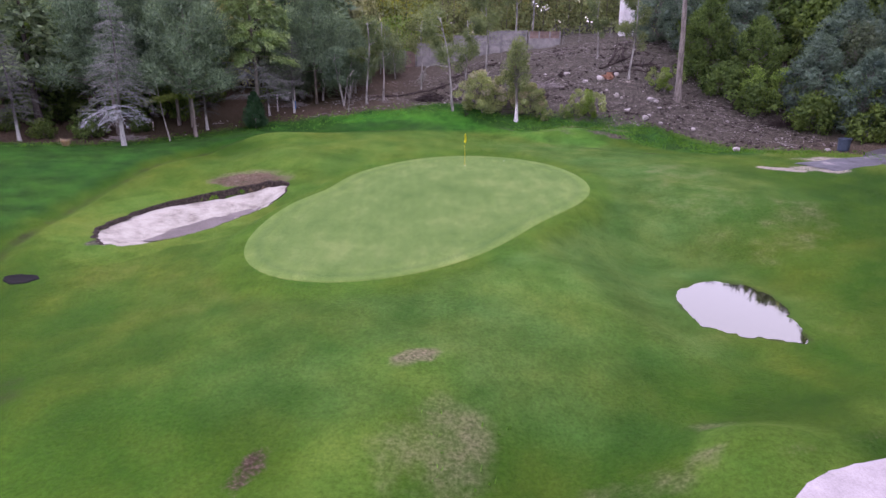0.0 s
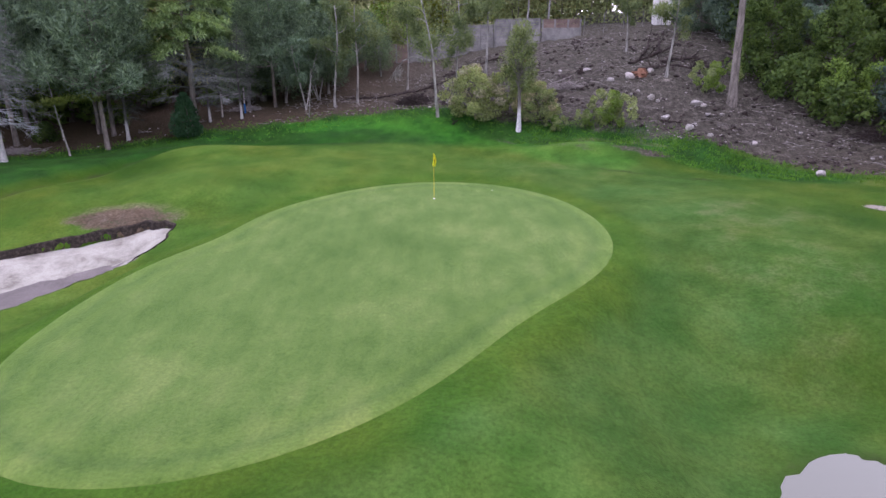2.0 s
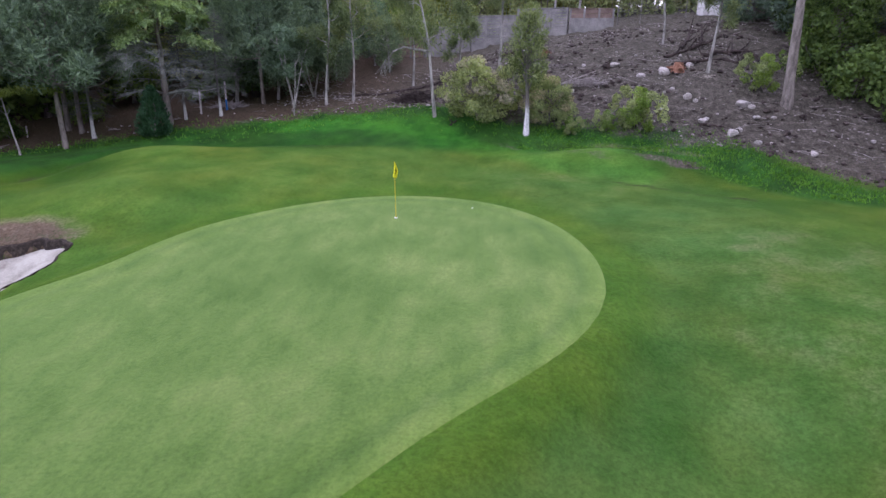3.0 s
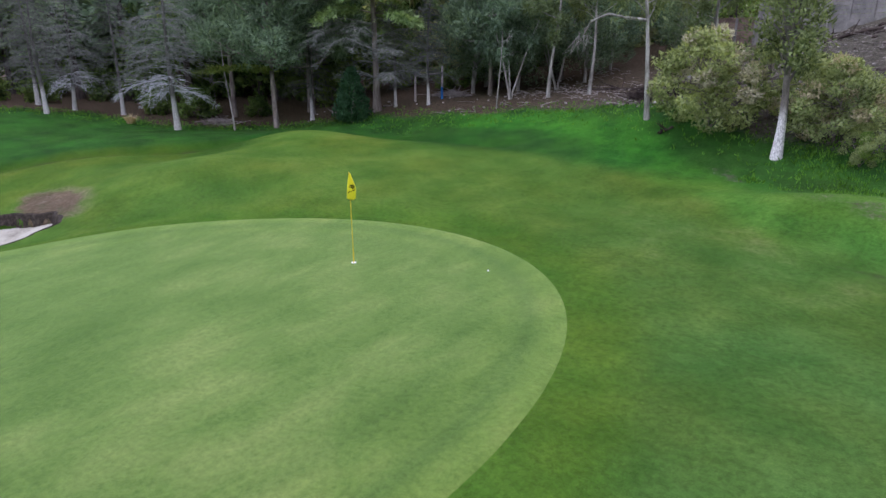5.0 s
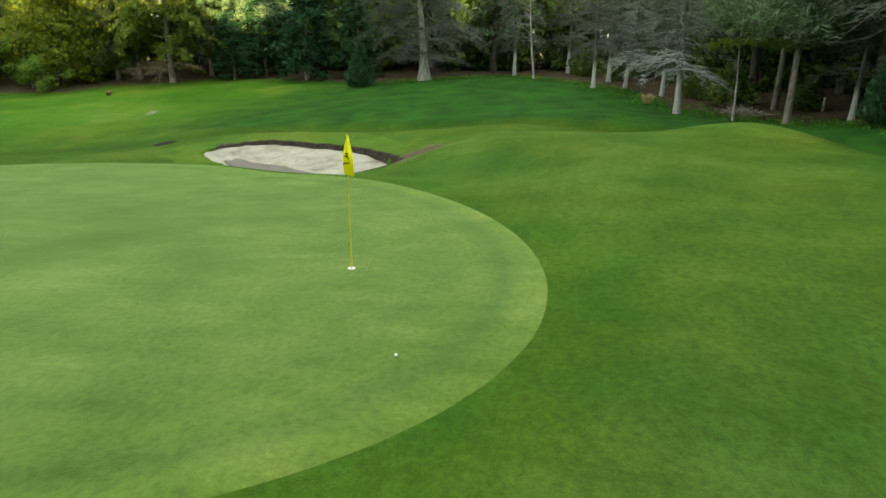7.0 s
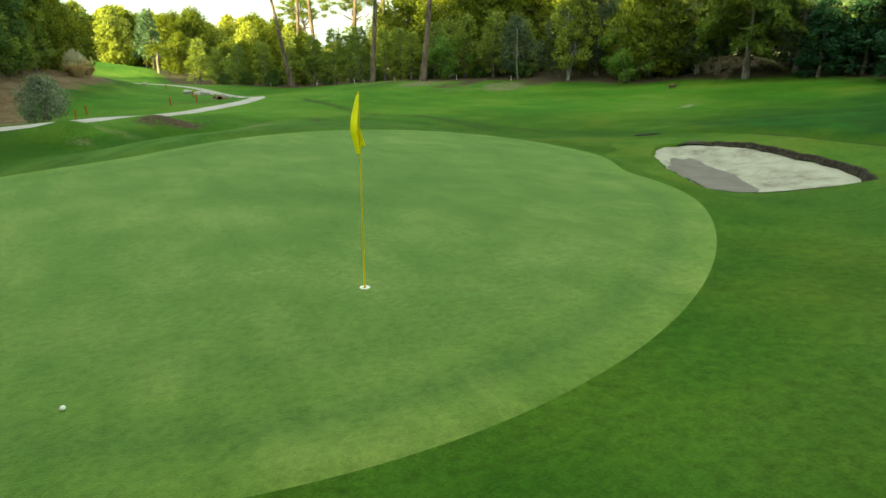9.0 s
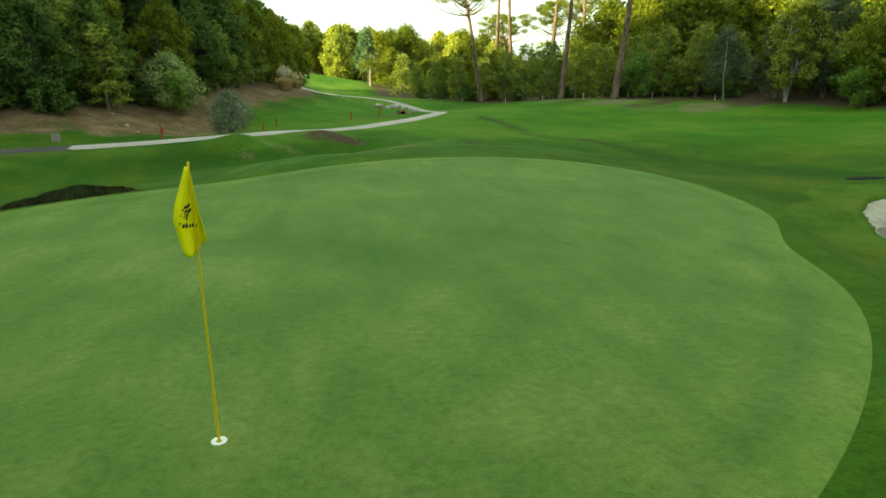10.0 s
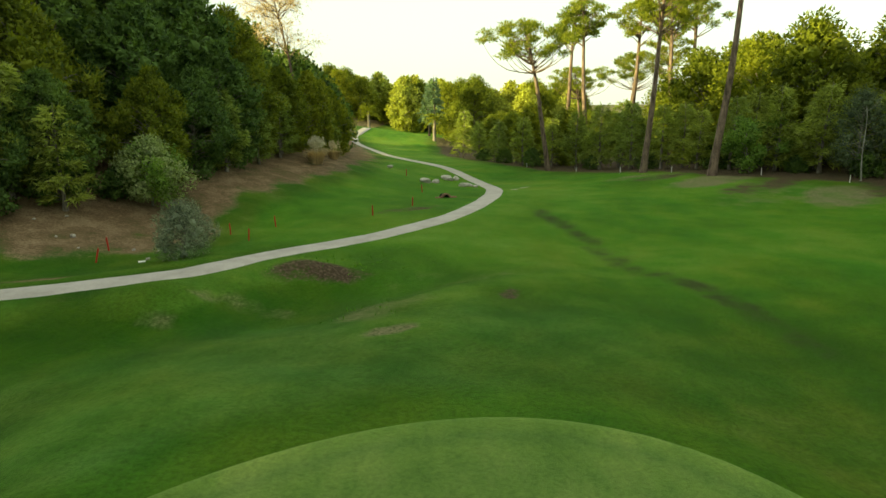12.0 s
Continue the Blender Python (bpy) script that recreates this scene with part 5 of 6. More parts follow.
CYP = stand(cone_bush(5, 2.7, 1.15, CYPRESS), "cypress_bush", "small dense dark-green cypress at the lawn edge", "bush", "cypress bushes")
place_all(CYP, [(-16.6, 55.8, 1.08, 0), (-37.8, 27.3, 1.15, 60)])

# feathery grey-green thicket behind the slender trees, left of the wall
FEATHERY = [stand(broadleaf(s, 7.5, 2.7, 1.4, 34, 330, 0.34, BARK_PALE, NEEDLE_DARK, stems=3, three=True, inner=0.0, wide=0.2, lean_by=0.4, lump=1.15), "feathery_tree", "feathery grey-green thicket tree with thin pale stems", "tree", "feathery thicket trees") for s in (161, 162)]
place_all(FEATHERY[0], [(-12.4, 66.2, 1.0, 0), (-16.5, 68, 1.0, 80)])
place_all(FEATHERY[1], [(-9.4, 69.5, 0.9, 0), (-15.2, 65.0, 1.0, 120), (-9.8, 73.5, 0.7, 40), (-5.4, 75.6, 0.6, 200), (-7.4, 78.5, 0.7, 90)])

# the pale flowering bush and the young tree with the limed stem
FLOWER_BUSH = stand(broadleaf(131, 3.4, 2.25, 0.3, 78, 190, 0.15, BARK_GREY, LEAF_SHRUB, LEAF_FLOWER, 0.28, stems=3, lean_by=0.75, inner=0.0, wide=0.7, three=True, lump=0.5), "flowering_bush", "spreading grey-green bush with pale flower heads", "bush", "bushes on the bank")
place_all(FLOWER_BUSH, [(3.6, 56.4, 1.0, 0), (7.8, 56.2, 0.75, 80)])
LIMED = stand(broadleaf(135, 6.6, 1.05, 3.1, 34, 150, 0.20, bark("limed_stem", (0.10, 0.09, 0.075), (0.22, 0.2, 0.18), (0.74, 0.73, 0.71), 1.6), LEAF_OLIVE_GREEN, flat=1.5, inner=0.0, wide=0.35, lump=1.3), "young_tree", "young olive-green tree with a white-limed stem", "tree")
place_all(LIMED, [(6.5, 54.9, 1.0, 0)])
BANK_BUSH = stand(broadleaf(137, 2.2, 0.9, 0.15, 34, 150, 0.13, BARK_GREY, LEAF_SHRUB, LEAF_FRESH, 0.4, stems=4, flat=1.2, inner=0.0, lump=0.8), "bank_bush", "upright fresh-green bush on the bare bank", "bush", "bushes on the bank")
place_all(BANK_BUSH, [(12.8, 54.6, 1.0, 0), (11.0, 54.9, 0.5, 60), (20.4, 58.2, 0.9, 20), (8.9, 54.7, 0.45, 200)])

# ---- eastern wood: dark evergreens down to the ground ----
R = random.Random(5)
for x, y, s in ((28.5, 57.5, 0.85), (25.5, 61.5, 0.9), (31.5, 53.2, 0.8), (33.5, 49.5, 0.8), (36, 45, 0.85), (35, 56, 1.0), (30, 64, 0.8), (39, 50, 1.0), (41, 40, 1.0), (26, 68, 1.0), (34, 70, 0.75), (43, 60, 1.1), (38, 35, 0.9), (39, 27, 0.9),
                (24.0, 72.5, 0.9), (44, 47, 1.1), (46, 33, 1.1), (48, 70, 1.2), (37, 62, 0.8)):
    where(R.choice(EAST_GREY + EAST_GREY + NEAR_DARK[:1]), x, y, s * R.uniform(0.66, 0.78), R.uniform(0, 360))
for x, y, s in ((25.2, 57.8, 1.0), (27.5, 54.8, 1.0), (30.3, 51.5, 1.1), (32.5, 47.5, 1.0), (24.2, 60.2, 1.0), (35.5, 42.0, 1.1)):
    where(UNDERGROWTH[0], x, y, s, R.uniform(0, 360))
for x, y, s in ((28.8, 55.0, 0.75), (33, 51.5, 0.9)):
    where(GREEN_BUSH[0], x, y, s, R.uniform(0, 360))
for x, y, s in ((34.5, 53, 0.9), (37.5, 47, 1.0)):
    where(GREY_TREE[0], x, y, s * 1.1, R.uniform(0, 360))

# ---- fill of the northern and western woods ----
def scatter(kinds, loop, count, gap, sizes, seed, keep=None):
    rng = random.Random(seed)
    xs, ys = [p[0] for p in loop], [p[1] for p in loop]
    done, tries = [], 0
    while len(done) < count and tries < count * 60:
        tries += 1
        x, y = rng.uniform(min(xs), max(xs)), rng.uniform(min(ys), max(ys))
        if border_distance(np.array([x]), np.array([y]), loop)[0] < 0 or any((x - a) ** 2 + (y - b) ** 2 < gap * gap for a, b in done):
            continue
        done.append((x, y))
        where(rng.choice(kinds), x, y, rng.uniform(*sizes), rng.uniform(0, 360))


scatter(WOOD_CONIFER, [(-56, 40), (-44, 50), (-33, 55), (-27, 60), (-14, 65.5), (-9, 69), (-9, 82), (-40, 82), (-66, 62), (-66, 44)], 38, 3.6, (0.8, 1.15), 7)
scatter(DARK_PINE + WOOD_CONIFER, [(-60, 4), (-47, 2), (-49, 12), (-49, 25), (-44, 33), (-47, 40), (-66, 42), (-70, 10)], 20, 3.8, (0.85, 1.15), 8)
scatter(UNDERGROWTH, [(-48, 42), (-30, 53), (-17, 62), (-14, 68), (-30, 68), (-50, 52)], 14, 3.5, (0.5, 0.9), 9)
place_all(FAR_PALE[0], [(14, 94, 1.1, 0), (20, 93, 1.15, 70), (8, 95, 1.1, 150), (26, 91, 1.0, 220)])
scatter(FAR_PALE + ROUND_MID, [(-30, 84), (22, 88), (30, 80), (60, 82), (60, 110), (-60, 110), (-60, 84)], 34, 4.4, (0.55, 0.72), 10)
scatter(FAR_MID + FAR_PALE, [(-30, 99), (60, 99), (60, 116), (-30, 116)], 22, 4.6, (0.8, 0.95), 27)
scatter(FAR_PALE, [(-66, 58), (-40, 70), (-12, 74), (-12, 100), (-70, 100)], 24, 4.6, (0.95, 1.3), 17)
scatter(ROUND_DARK + LOW_CONIFER, [(-55, 0), (-52, 20), (-50, 36), (-62, 44), (-84, 40), (-84, -10)], 16, 4.8, (0.8, 1.2), 18)
# unseen trees added to the east, only to block the low sun
scatter(SUN_BLOCKER, [(46, -2), (50, 34), (84, 34), (84, -6)], 18, 6.3, (2.35, 2.6), 19)
scatter(SUN_BLOCKER, [(52, 34), (54, 54), (84, 54), (84, 34)], 16, 5.6, (2.5, 2.75), 20)
scatter(SUN_BLOCKER, [(54, 54), (57, 79), (84, 84), (84, 54)], 22, 5.4, (2.25, 2.45), 21)
scatter(SUN_BLOCKER, [(58, 84), (58, 112), (88, 112), (88, 86)], 30, 4.4, (1.68, 1.85), 22)

scatter(ROUND_DARK, [(-60, 46), (-45, 52), (-34, 58), (-26, 63), (-14, 68), (-14, 74), (-40, 74), (-64, 60)], 26, 4.0, (0.55, 0.8), 23)
scatter(ROUND_DARK, [(-60, 2), (-51, 2), (-52, 26), (-48, 34), (-50, 42), (-62, 44)], 14, 4.2, (0.55, 0.85), 24)

scatter(ROUND_DARK, [(25, 63), (33, 60), (46, 64), (48, 84), (30, 84)], 16, 4.0, (0.58, 0.7), 29)

# ---- western edge, going south ----
place_all(GREEN_BUSH[0], [(-37.8, -1.8, 0.62, 0), (-30.3, -26.7, 1.05, 40), (-39.5, -5.0, 1.0, 90)])
place_all(YELLOW_TREE[0], [(-36.9, -10.4, 1.0, 0), (-41.0, -7.0, 0.7, 60)])
place_all(ROUND_MID[0], [(-41.4, -3.2, 0.95, 0)])
place_all(GREY_TREE[0], [(-38.5, -14.5, 0.95, 0), (-36.6, -20.8, 0.9, 70), (-44, 0.5, 1.15, 150), (-41, -11, 1.2, 20)])
place_all(SAPLING[0], [(-35.2, -18.0, 1.3, 200)])
place_all(ROUND_DARK[1], [(-46.5, -1, 1.05, 0), (-49, -8, 1.1, 90)])
place_all(TALL_PINE[0], [(-14.3, -46.1, 0.94, 0), (-31, -74, 0.9, 90), (-26, -84, 0.85, 30)])
place_all(TALL_PINE[1], [(-21.7, -31.2, 0.98, 0), (-34, -62, 0.95, 120)])
place_all(TALL_PINE[2], [(-26.2, -25.2, 1.02, 0), (-29, -66, 1.15, 20), (-24, -70, 1.2, 200), (-38, -66, 1.2, 60), (-20.5, -72, 1.15, 310), (-33.5, -58, 1.1, 140)])
R = random.Random(12)
for x, y in ((-12, -55), (-15.5, -52), (-18, -47.5), (-20, -43), (-22.5, -39), (-25, -36), (-27.5, -32.5), (-30, -30.5), (-33, -27.5), (-35.5, -24.5), (-9, -62), (-6.5, -70), (-17, -56), (-23, -46), (-28, -38), (-33, -32), (-37, -28), (-4, -80), (-39, -23)):
    where(R.choice(YOUNG_PINE), x, y, R.uniform(0.75, 1.05), R.uniform(0, 360))
for x, y in ((-13.5, -53), (-19, -44.5), (-24, -37), (-29.5, -31.5), (-34, -25.5), (-10, -60), (-7, -66), (-37, -20)):
    where(UNDERGROWTH[0], x, y, R.uniform(0.55, 1.0), R.uniform(0, 360))
scatter(ROUND_MID, [(-33, -40), (-40, -30), (-44, -18), (-66, -12), (-74, -60), (-44, -70), (-32, -62)], 30, 4.4, (1.0, 1.35), 13)
scatter(ROUND_MID + YOUNG_PINE, [(-20, -52), (-12, -64), (-6, -78), (-4, -100), (0, -130), (-30, -130), (-36, -70)], 26, 4.5, (0.6, 0.85), 14)
scatter(FAR_MID + ROUND_MID[:1], [(-40, -165), (50, -165), (70, -230), (-60, -230)], 70, 5, (1.0, 1.55), 15)
place_all(WOOD_CONIFER[0], [(3.6, -150, 1.25, 0, 0, "tall slim dark conifer far down the valley"), (5.4, -156, 1.15, 90, 0, "tall slim dark conifer far down the valley")])

# ---- the wooded bank east of the path ----
R = random.Random(16)
for x, y, s in ((20.5, -3.0, 0.62), (22.8, 0.8, 0.66), (17.8, -8.6, 0.62), (16.6, -13.5, 0.72), (16.0, -18.5, 0.8), (15.8, -24, 0.8), (14.8, -30, 0.75), (13.8, -37, 0.72), (12.8, -45, 0.75), (14.6, -53, 0.78), (18.5, -62, 0.8), (23.5, -74, 0.8), (29, -84, 0.9), (34, -97, 0.9),
                (23.5, -7, 0.95), (27, -2.5, 1.0), (21, -14, 1.05), (26, -12, 1.2), (20.5, -21, 1.1), (25, -20, 1.3), (19.5, -29, 1.05), (24, -29, 1.2), (18, -39, 1.0), (23, -40, 1.2), (18.5, -50, 1.0), (24, -52, 1.2), (31, -8, 1.25), (32, 3, 1.0), (28.5, 4, 0.75), (35, -4, 1.2), (31, -18, 1.3), (30, -30, 1.2), (21, -64, 1.1), (25, -76, 1.1), (30, -90, 1.2)):
    where(R.choice((NEAR_DARK + NEAR_MID + NEAR_MID[:1]) if y > -46 and x < 27 else ROUND_DARK), x, y, s * R.uniform(0.9, 1.12), R.uniform(0, 360))
for x, y, s in ((19.3, -1.8, 1.2), (24.8, 3.2, 1.1), (22.0, -1.5, 1.5), (17.6, -10.5, 1.2), (15.2, -16.0, 1.3), (14.4, -21.5, 1.1), (14.0, -27, 1.2), (12.6, -41, 1.2)):
    where(YOUNG_PINE[0], x, y, 0.62 * s, R.uniform(0, 360))
for x, y, s in ((21.5, 1.8, 0.8), (18.4, -5.5, 0.7), (26, 5, 0.9)):
    where(UNDERGROWTH[0], x, y, s, R.uniform(0, 360))
ROUND_SHRUB = stand(broadleaf(141, 3.9, 2.1, 0.5, 44, 240, 0.17, GREY_WOOD, LEAF_SHRUB, LEAF_FRESH, 0.35, stems=2, lean_by=0.4, inner=0.3), "round_shrub", "rounded grey-green shrub with twiggy bare underside", "bush", "shrubs on the bank")
place_all(ROUND_SHRUB, [(16.4, -6.0, 1.0, 0)])
OLIVE = stand(broadleaf(145, 2.4, 1.3, 0.25, 34, 260, 0.13, BARK_GREY, LEAF_OLIVE, stems=2, flat=1.3, lean_by=0.25, inner=0.35, wide=0.35), "olive_bush", "upright grey-leaved olive bush beside the path", "bush", "shrubs on the bank")
place_all(OLIVE, [(9.4, 5.8, 0.95, 0)])
DEAD_CROWN = stand(bare_tree(151, 15, BARK_PINE, STRAW, 1, 0.013, (1.5, 0), 34, False, 24), "dead_pine_tree", "tall half-dead pine with brown bare branches", "tree")
place_all(DEAD_CROWN, [(16.6, -46, 1.22, 0)])


def palm(seed):
    rng = np.random.default_rng(seed)
    root = new("tree")
    wood, crown = Build(), Build()
    stem(wood, rng, 4.2, 0.28, r1=0.9)
    for i in range(42):
        a, up = i * 2.4, rng.uniform(-0.5, 1.2)
        t = np.linspace(0, 1, 9)
        L = 2.6
        line = np.stack([np.cos(a) * L * t * math.cos(up * 0.7), np.sin(a) * L * t * math.cos(up * 0.7), 4.2 + L * t * math.sin(up) - 1.5 * t ** 2], 1)
        crown.tube(line, np.linspace(0.04, 0.01, 9), 3)
        for s in (-1, 1):
            k = rng.uniform(0.15, 1, 26)
            at = np.stack([np.interp(k, t, line[:, c]) for c in range(3)], 1)
            way = np.array([-math.sin(a) * s, math.cos(a) * s, -0.25]) + np.array([math.cos(a), math.sin(a), 0]) * 0.5 + rng.normal(size=(26, 3)) * 0.1
            crown.leaves(at, way, 0.6, 0.06, rng)
    part("trunk", wood, BARK_GREY, root)
    part("crown", crown, LEAF_MID, root)
    return root


PALM = stand(palm(3), "palm_tree", "feathery palm with arching fronds far down the valley", "palm", "palms")
place_all(PALM, [(2.6, -120, 1.25, 0), (22.5, -150, 1.3, 50)])


def grass_clump(seed, h, w, n, mat, plume=0):
    rng = np.random.default_rng(seed)
    root = new("grass")
    blades, heads = Build(), Build()
    for i in range(n):
        a = rng.random() * 6.28
        r0 = rng.random() * w * 0.25
        L = h * rng.uniform(0.6, 1.1)
        b0 = np.array([math.cos(a) * r0, math.sin(a) * r0, -0.05])
        out = np.array([math.cos(a), math.sin(a), 0])
        p1, p2 = b0 + out * w * 0.15 + (0, 0, L * 0.6), b0 + out * w * rng.uniform(0.3, 0.6) + (0, 0, L * rng.uniform(0.6, 0.95))
        sd = np.array([-math.sin(a), math.cos(a), 0]) * 0.012 * h
        blades.add([b0 - sd, b0 + sd, p1 + sd, p1 - sd, p2], [(0, 1, 2, 3), (3, 2, 4)])
    for i in range(plume):
        a = rng.random() * 6.28
        r0 = rng.random() * w * 0.4
        p = np.array([math.cos(a) * r0, math.sin(a) * r0, h * rng.uniform(0.9, 1.25)])
        heads.tube([(p[0] * 0.3, p[1] * 0.3, 0.2), p], [0.012, 0.008], 3)
        clump(heads, rng, p + (0, 0, 0.25), (0.09, 0.09, 0.35), 70, 0.2, 0.05, 0.1, 0.6)
    part("tuft", blades, mat, root)
    if plume:
        part("plume", heads, PLUME, root, "pale feathery plumes")
    return root


PAMPAS = stand(grass_clump(7, 1.8, 2.6, 520, STRAW, 30), "pampas_grass", "dry pampas grass clump with pale plumes", "grass clump", "pampas grass")
place_all(PAMPAS, [(10.6, -27.0, 0.95, 0), (11.2, -30.5, 0.8, 90), (10.2, -33.5, 0.7, 30)])
TUSSOCK = stand(grass_clump(8, 0.75, 1.0, 260, STRAW), "dry_tussock", "dry straw-coloured grass tussock at the lawn edge", "grass clump")
place_all(TUSSOCK, [(-29.3, 48.2, 1.0, 0)])

# ---- flagstick ----
def tube_mesh(pts, radii, sides=12):
    b = Build()
    b.tube(pts, radii, sides)
    return b


def lathe(profile, sides=32):
    """Closed solid of revolution from (radius, z) pairs."""
    b = Build()
    a = np.linspace(0, 2 * math.pi, sides, endpoint=False)
    v = np.concatenate([np.stack([r * np.cos(a), r * np.sin(a), np.full(sides, z)], 1) for r, z in profile])
    n = len(profile)
    f = [(i * sides + j, i * sides + (j + 1) % sides, (i + 1) * sides + (j + 1) % sides, (i + 1) * sides + j) for i in range(n - 1) for j in range(sides)]
    b.add(v, f)
    return b


def box(b, size, at, turn=0.0, bevel=0.0, tilt=0.0):
    """A slab with chamfered edges added to a Build."""
    bm = bmesh.new()
    bmesh.ops.create_cube(bm, size=1.0, matrix=pose(*at, tilt, 0, turn) @ Matrix.Diagonal((*size, 1)))
    if bevel:
        bmesh.ops.bevel(bm, geom=bm.edges[:], offset=bevel, segments=1, affect="EDGES")
    b.add([tuple(v.co) for v in bm.verts], [[v.index for v in f.verts] for f in bm.faces] if bm.verts.index_update() is None else [])
    bm.free()


def build_flag():
    x, y = HOLE
    z = lift(x, y) + 0.022
    flag = tagged(new("golf_flagstick"), "yellow golf flagstick with a limp yellow flag standing in the hole", "golf flag")
    flag.matrix_basis = pose(x, y, z, 0.3, -0.5, 0)
    part("stick", tube_mesh([(0, 0, -0.1), (0, 0, 0.45), (0, 0, 0.46), (0, 0, 2.12)], [0.012, 0.0115, 0.0095, 0.0075]), STICK, flag, "yellow fibreglass pole")
    part("finial", lathe([(0.0, 2.11), (0.011, 2.112), (0.012, 2.125), (0.008, 2.137), (0.0, 2.14)], 12), STICK, flag)
    # the flag hangs limp round the pole, widest below its middle and drawn to a point
    n, m = 22, 26
    V = []
    for i in range(m):
        k = i / (m - 1)
        left = float(np.interp(k, [0, 0.45, 0.62, 0.88, 1], [0.022, 0.112, 0.128, 0.10, 0.085]))
        right = float(np.interp(k, [0, 0.45, 0.62, 0.88, 1], [0.004, 0.02, 0.032, 0.058, 0.068]))
        for j in range(n):
            s = j / (n - 1)
            out = left - (left + right) * s
            fold = 0.085 * math.sin(s * 5.2 + k * 1.2 - 0.4) * min(1.0, 0.15 + 1.6 * k) + 0.012
            foot = 0.09 * (1 - abs(s - 0.32) / 0.68)
            V.append((out * 0.97 - fold * 0.2, out * 0.2 + fold, 2.11 - k * (0.53 + foot)))
    F = [(i * n + j, i * n + j + 1, (i + 1) * n + j + 1, (i + 1) * n + j) for i in range(m - 1) for j in range(n - 1)]
    me = bpy.data.meshes.new("cloth")
    me.from_pydata([tuple(float(c) for c in v) for v in V], [], F)
    me.materials.append(FLAG)
    me.polygons.foreach_set("use_smooth", [True] * len(me.polygons))
    cloth = new("cloth", me)
    solid = cloth.modifiers.new("thickness", "SOLIDIFY")
    solid.thickness = 0.003
    cloth.parent = flag
    cloth["label"] = "limp yellow nylon flag with a small dark emblem"
    # dark emblem and a line of lettering as plain bars
    b = Build()

    def on(s, k, out):
        i, j = min(k, 0.999) * (m - 1), min(max(s, 0), 0.999) * (n - 1)
        a, c = int(i), int(j)
        p = [Vector(V[a * n + c]), Vector(V[a * n + c + 1]), Vector(V[(a + 1) * n + c])]
        q = p[0] + (p[1] - p[0]) * (j - c) + (p[2] - p[0]) * (i - a)
        return q + (p[1] - p[0]).cross(p[2] - p[0]).normalized() * out

    # five petals, a stalk and a slanting line of lettering
    marks = [(0.50 + 0.13 * math.cos(t), 0.50 + 0.055 * math.sin(t), 0.10, 0.028, t) for t in (0.5, 1.7, 2.9, 4.2, 5.5)]
    marks += [(0.50, 0.50, 0.07, 0.02, 0.0), (0.50, 0.575, 0.03, 0.05, 0.0)]
    marks += [(0.28 + 0.085 * q, 0.60 + 0.028 * q + 0.008 * (q % 2), 0.05, 0.022 + 0.008 * (q % 3), 0.2) for q in range(6)]
    for s, k, w, h, t in marks:
        for side in (-0.0035, 0.0035):
            ring = [on(s + w * math.cos(q) * 0.9 - h * math.sin(q) * math.sin(t), k + h * math.sin(q) * 0.8 + w * 0.1 * math.cos(q) * math.sin(t), side) for q in np.linspace(0, 2 * math.pi, 8, endpoint=False)]
            b.add(ring, [tuple(range(8))])
    part("emblem", b, INK, cloth, "small dark printed emblem")
    part("cup_liner", lathe([(0.060, -0.02), (0.060, 0.004), (0.054, 0.007), (0.030, 0.004), (0.022, 0.0035), (0.020, -0.02)]), WHITE, flag, "white cup rim round the flagstick")


build_flag()


def simple(name, b, mat, at, label, category, group="", turn=0.0, kind=""):
    ob = new(name, b.mesh(name, mat))
    ob.matrix_basis = pose(*at, 0, 0, turn)
    return tagged(ob, label, category, group, kind)


# ---- golf ball and leaves on the turf ----
ball = lathe([(0.0, -0.0213), (0.012, -0.0176), (0.0185, -0.0106), (0.0213, 0.0), (0.0185, 0.0106), (0.012, 0.0176), (0.0, 0.0213)], 16)
simple("golf_ball", ball, WHITE, (4.25, 42.45, lift(4.25, 42.45) + 0.045), "small white golf ball on the green", "golf ball")


# ---- rocks ----
def rock_mesh(seed):
    rng = np.random.default_rng(seed)
    bm = bmesh.new()
    bmesh.ops.create_icosphere(bm, subdivisions=2, radius=1.0)
    for k in range(9):
        d = Vector(rng.normal(size=3)).normalized()
        cut = rng.uniform(0.45, 0.85)
        for v in bm.verts:
            over = v.co.dot(d) - cut
            if over > 0:
                v.co -= d * over * 0.9
    for v in bm.verts:
        v.co *= 1 + rng.normal() * 0.03
    me = bpy.data.meshes.new("rock")
    bm.to_mesh(me)
    bm.free()
    me.materials.append(ROCK)
    return me


ROCKS = [rock_mesh(s) for s in range(6)]


def rock(x, y, s, label="pale limestone rock lying on the bare slope", group="rocks on the slope", flat=0.7, rng=random.Random(20)):
    ob = new("rock", rng.choice(ROCKS))
    ob.matrix_basis = pose(x, y, lift(x, y) + s * 0.22, 0, 0, rng.uniform(0, 360)) @ Matrix.Diagonal((s * rng.uniform(0.8, 1.3), s * rng.uniform(0.7, 1.0), s * flat, 1))
    tagged(ob, label, "rock", group)


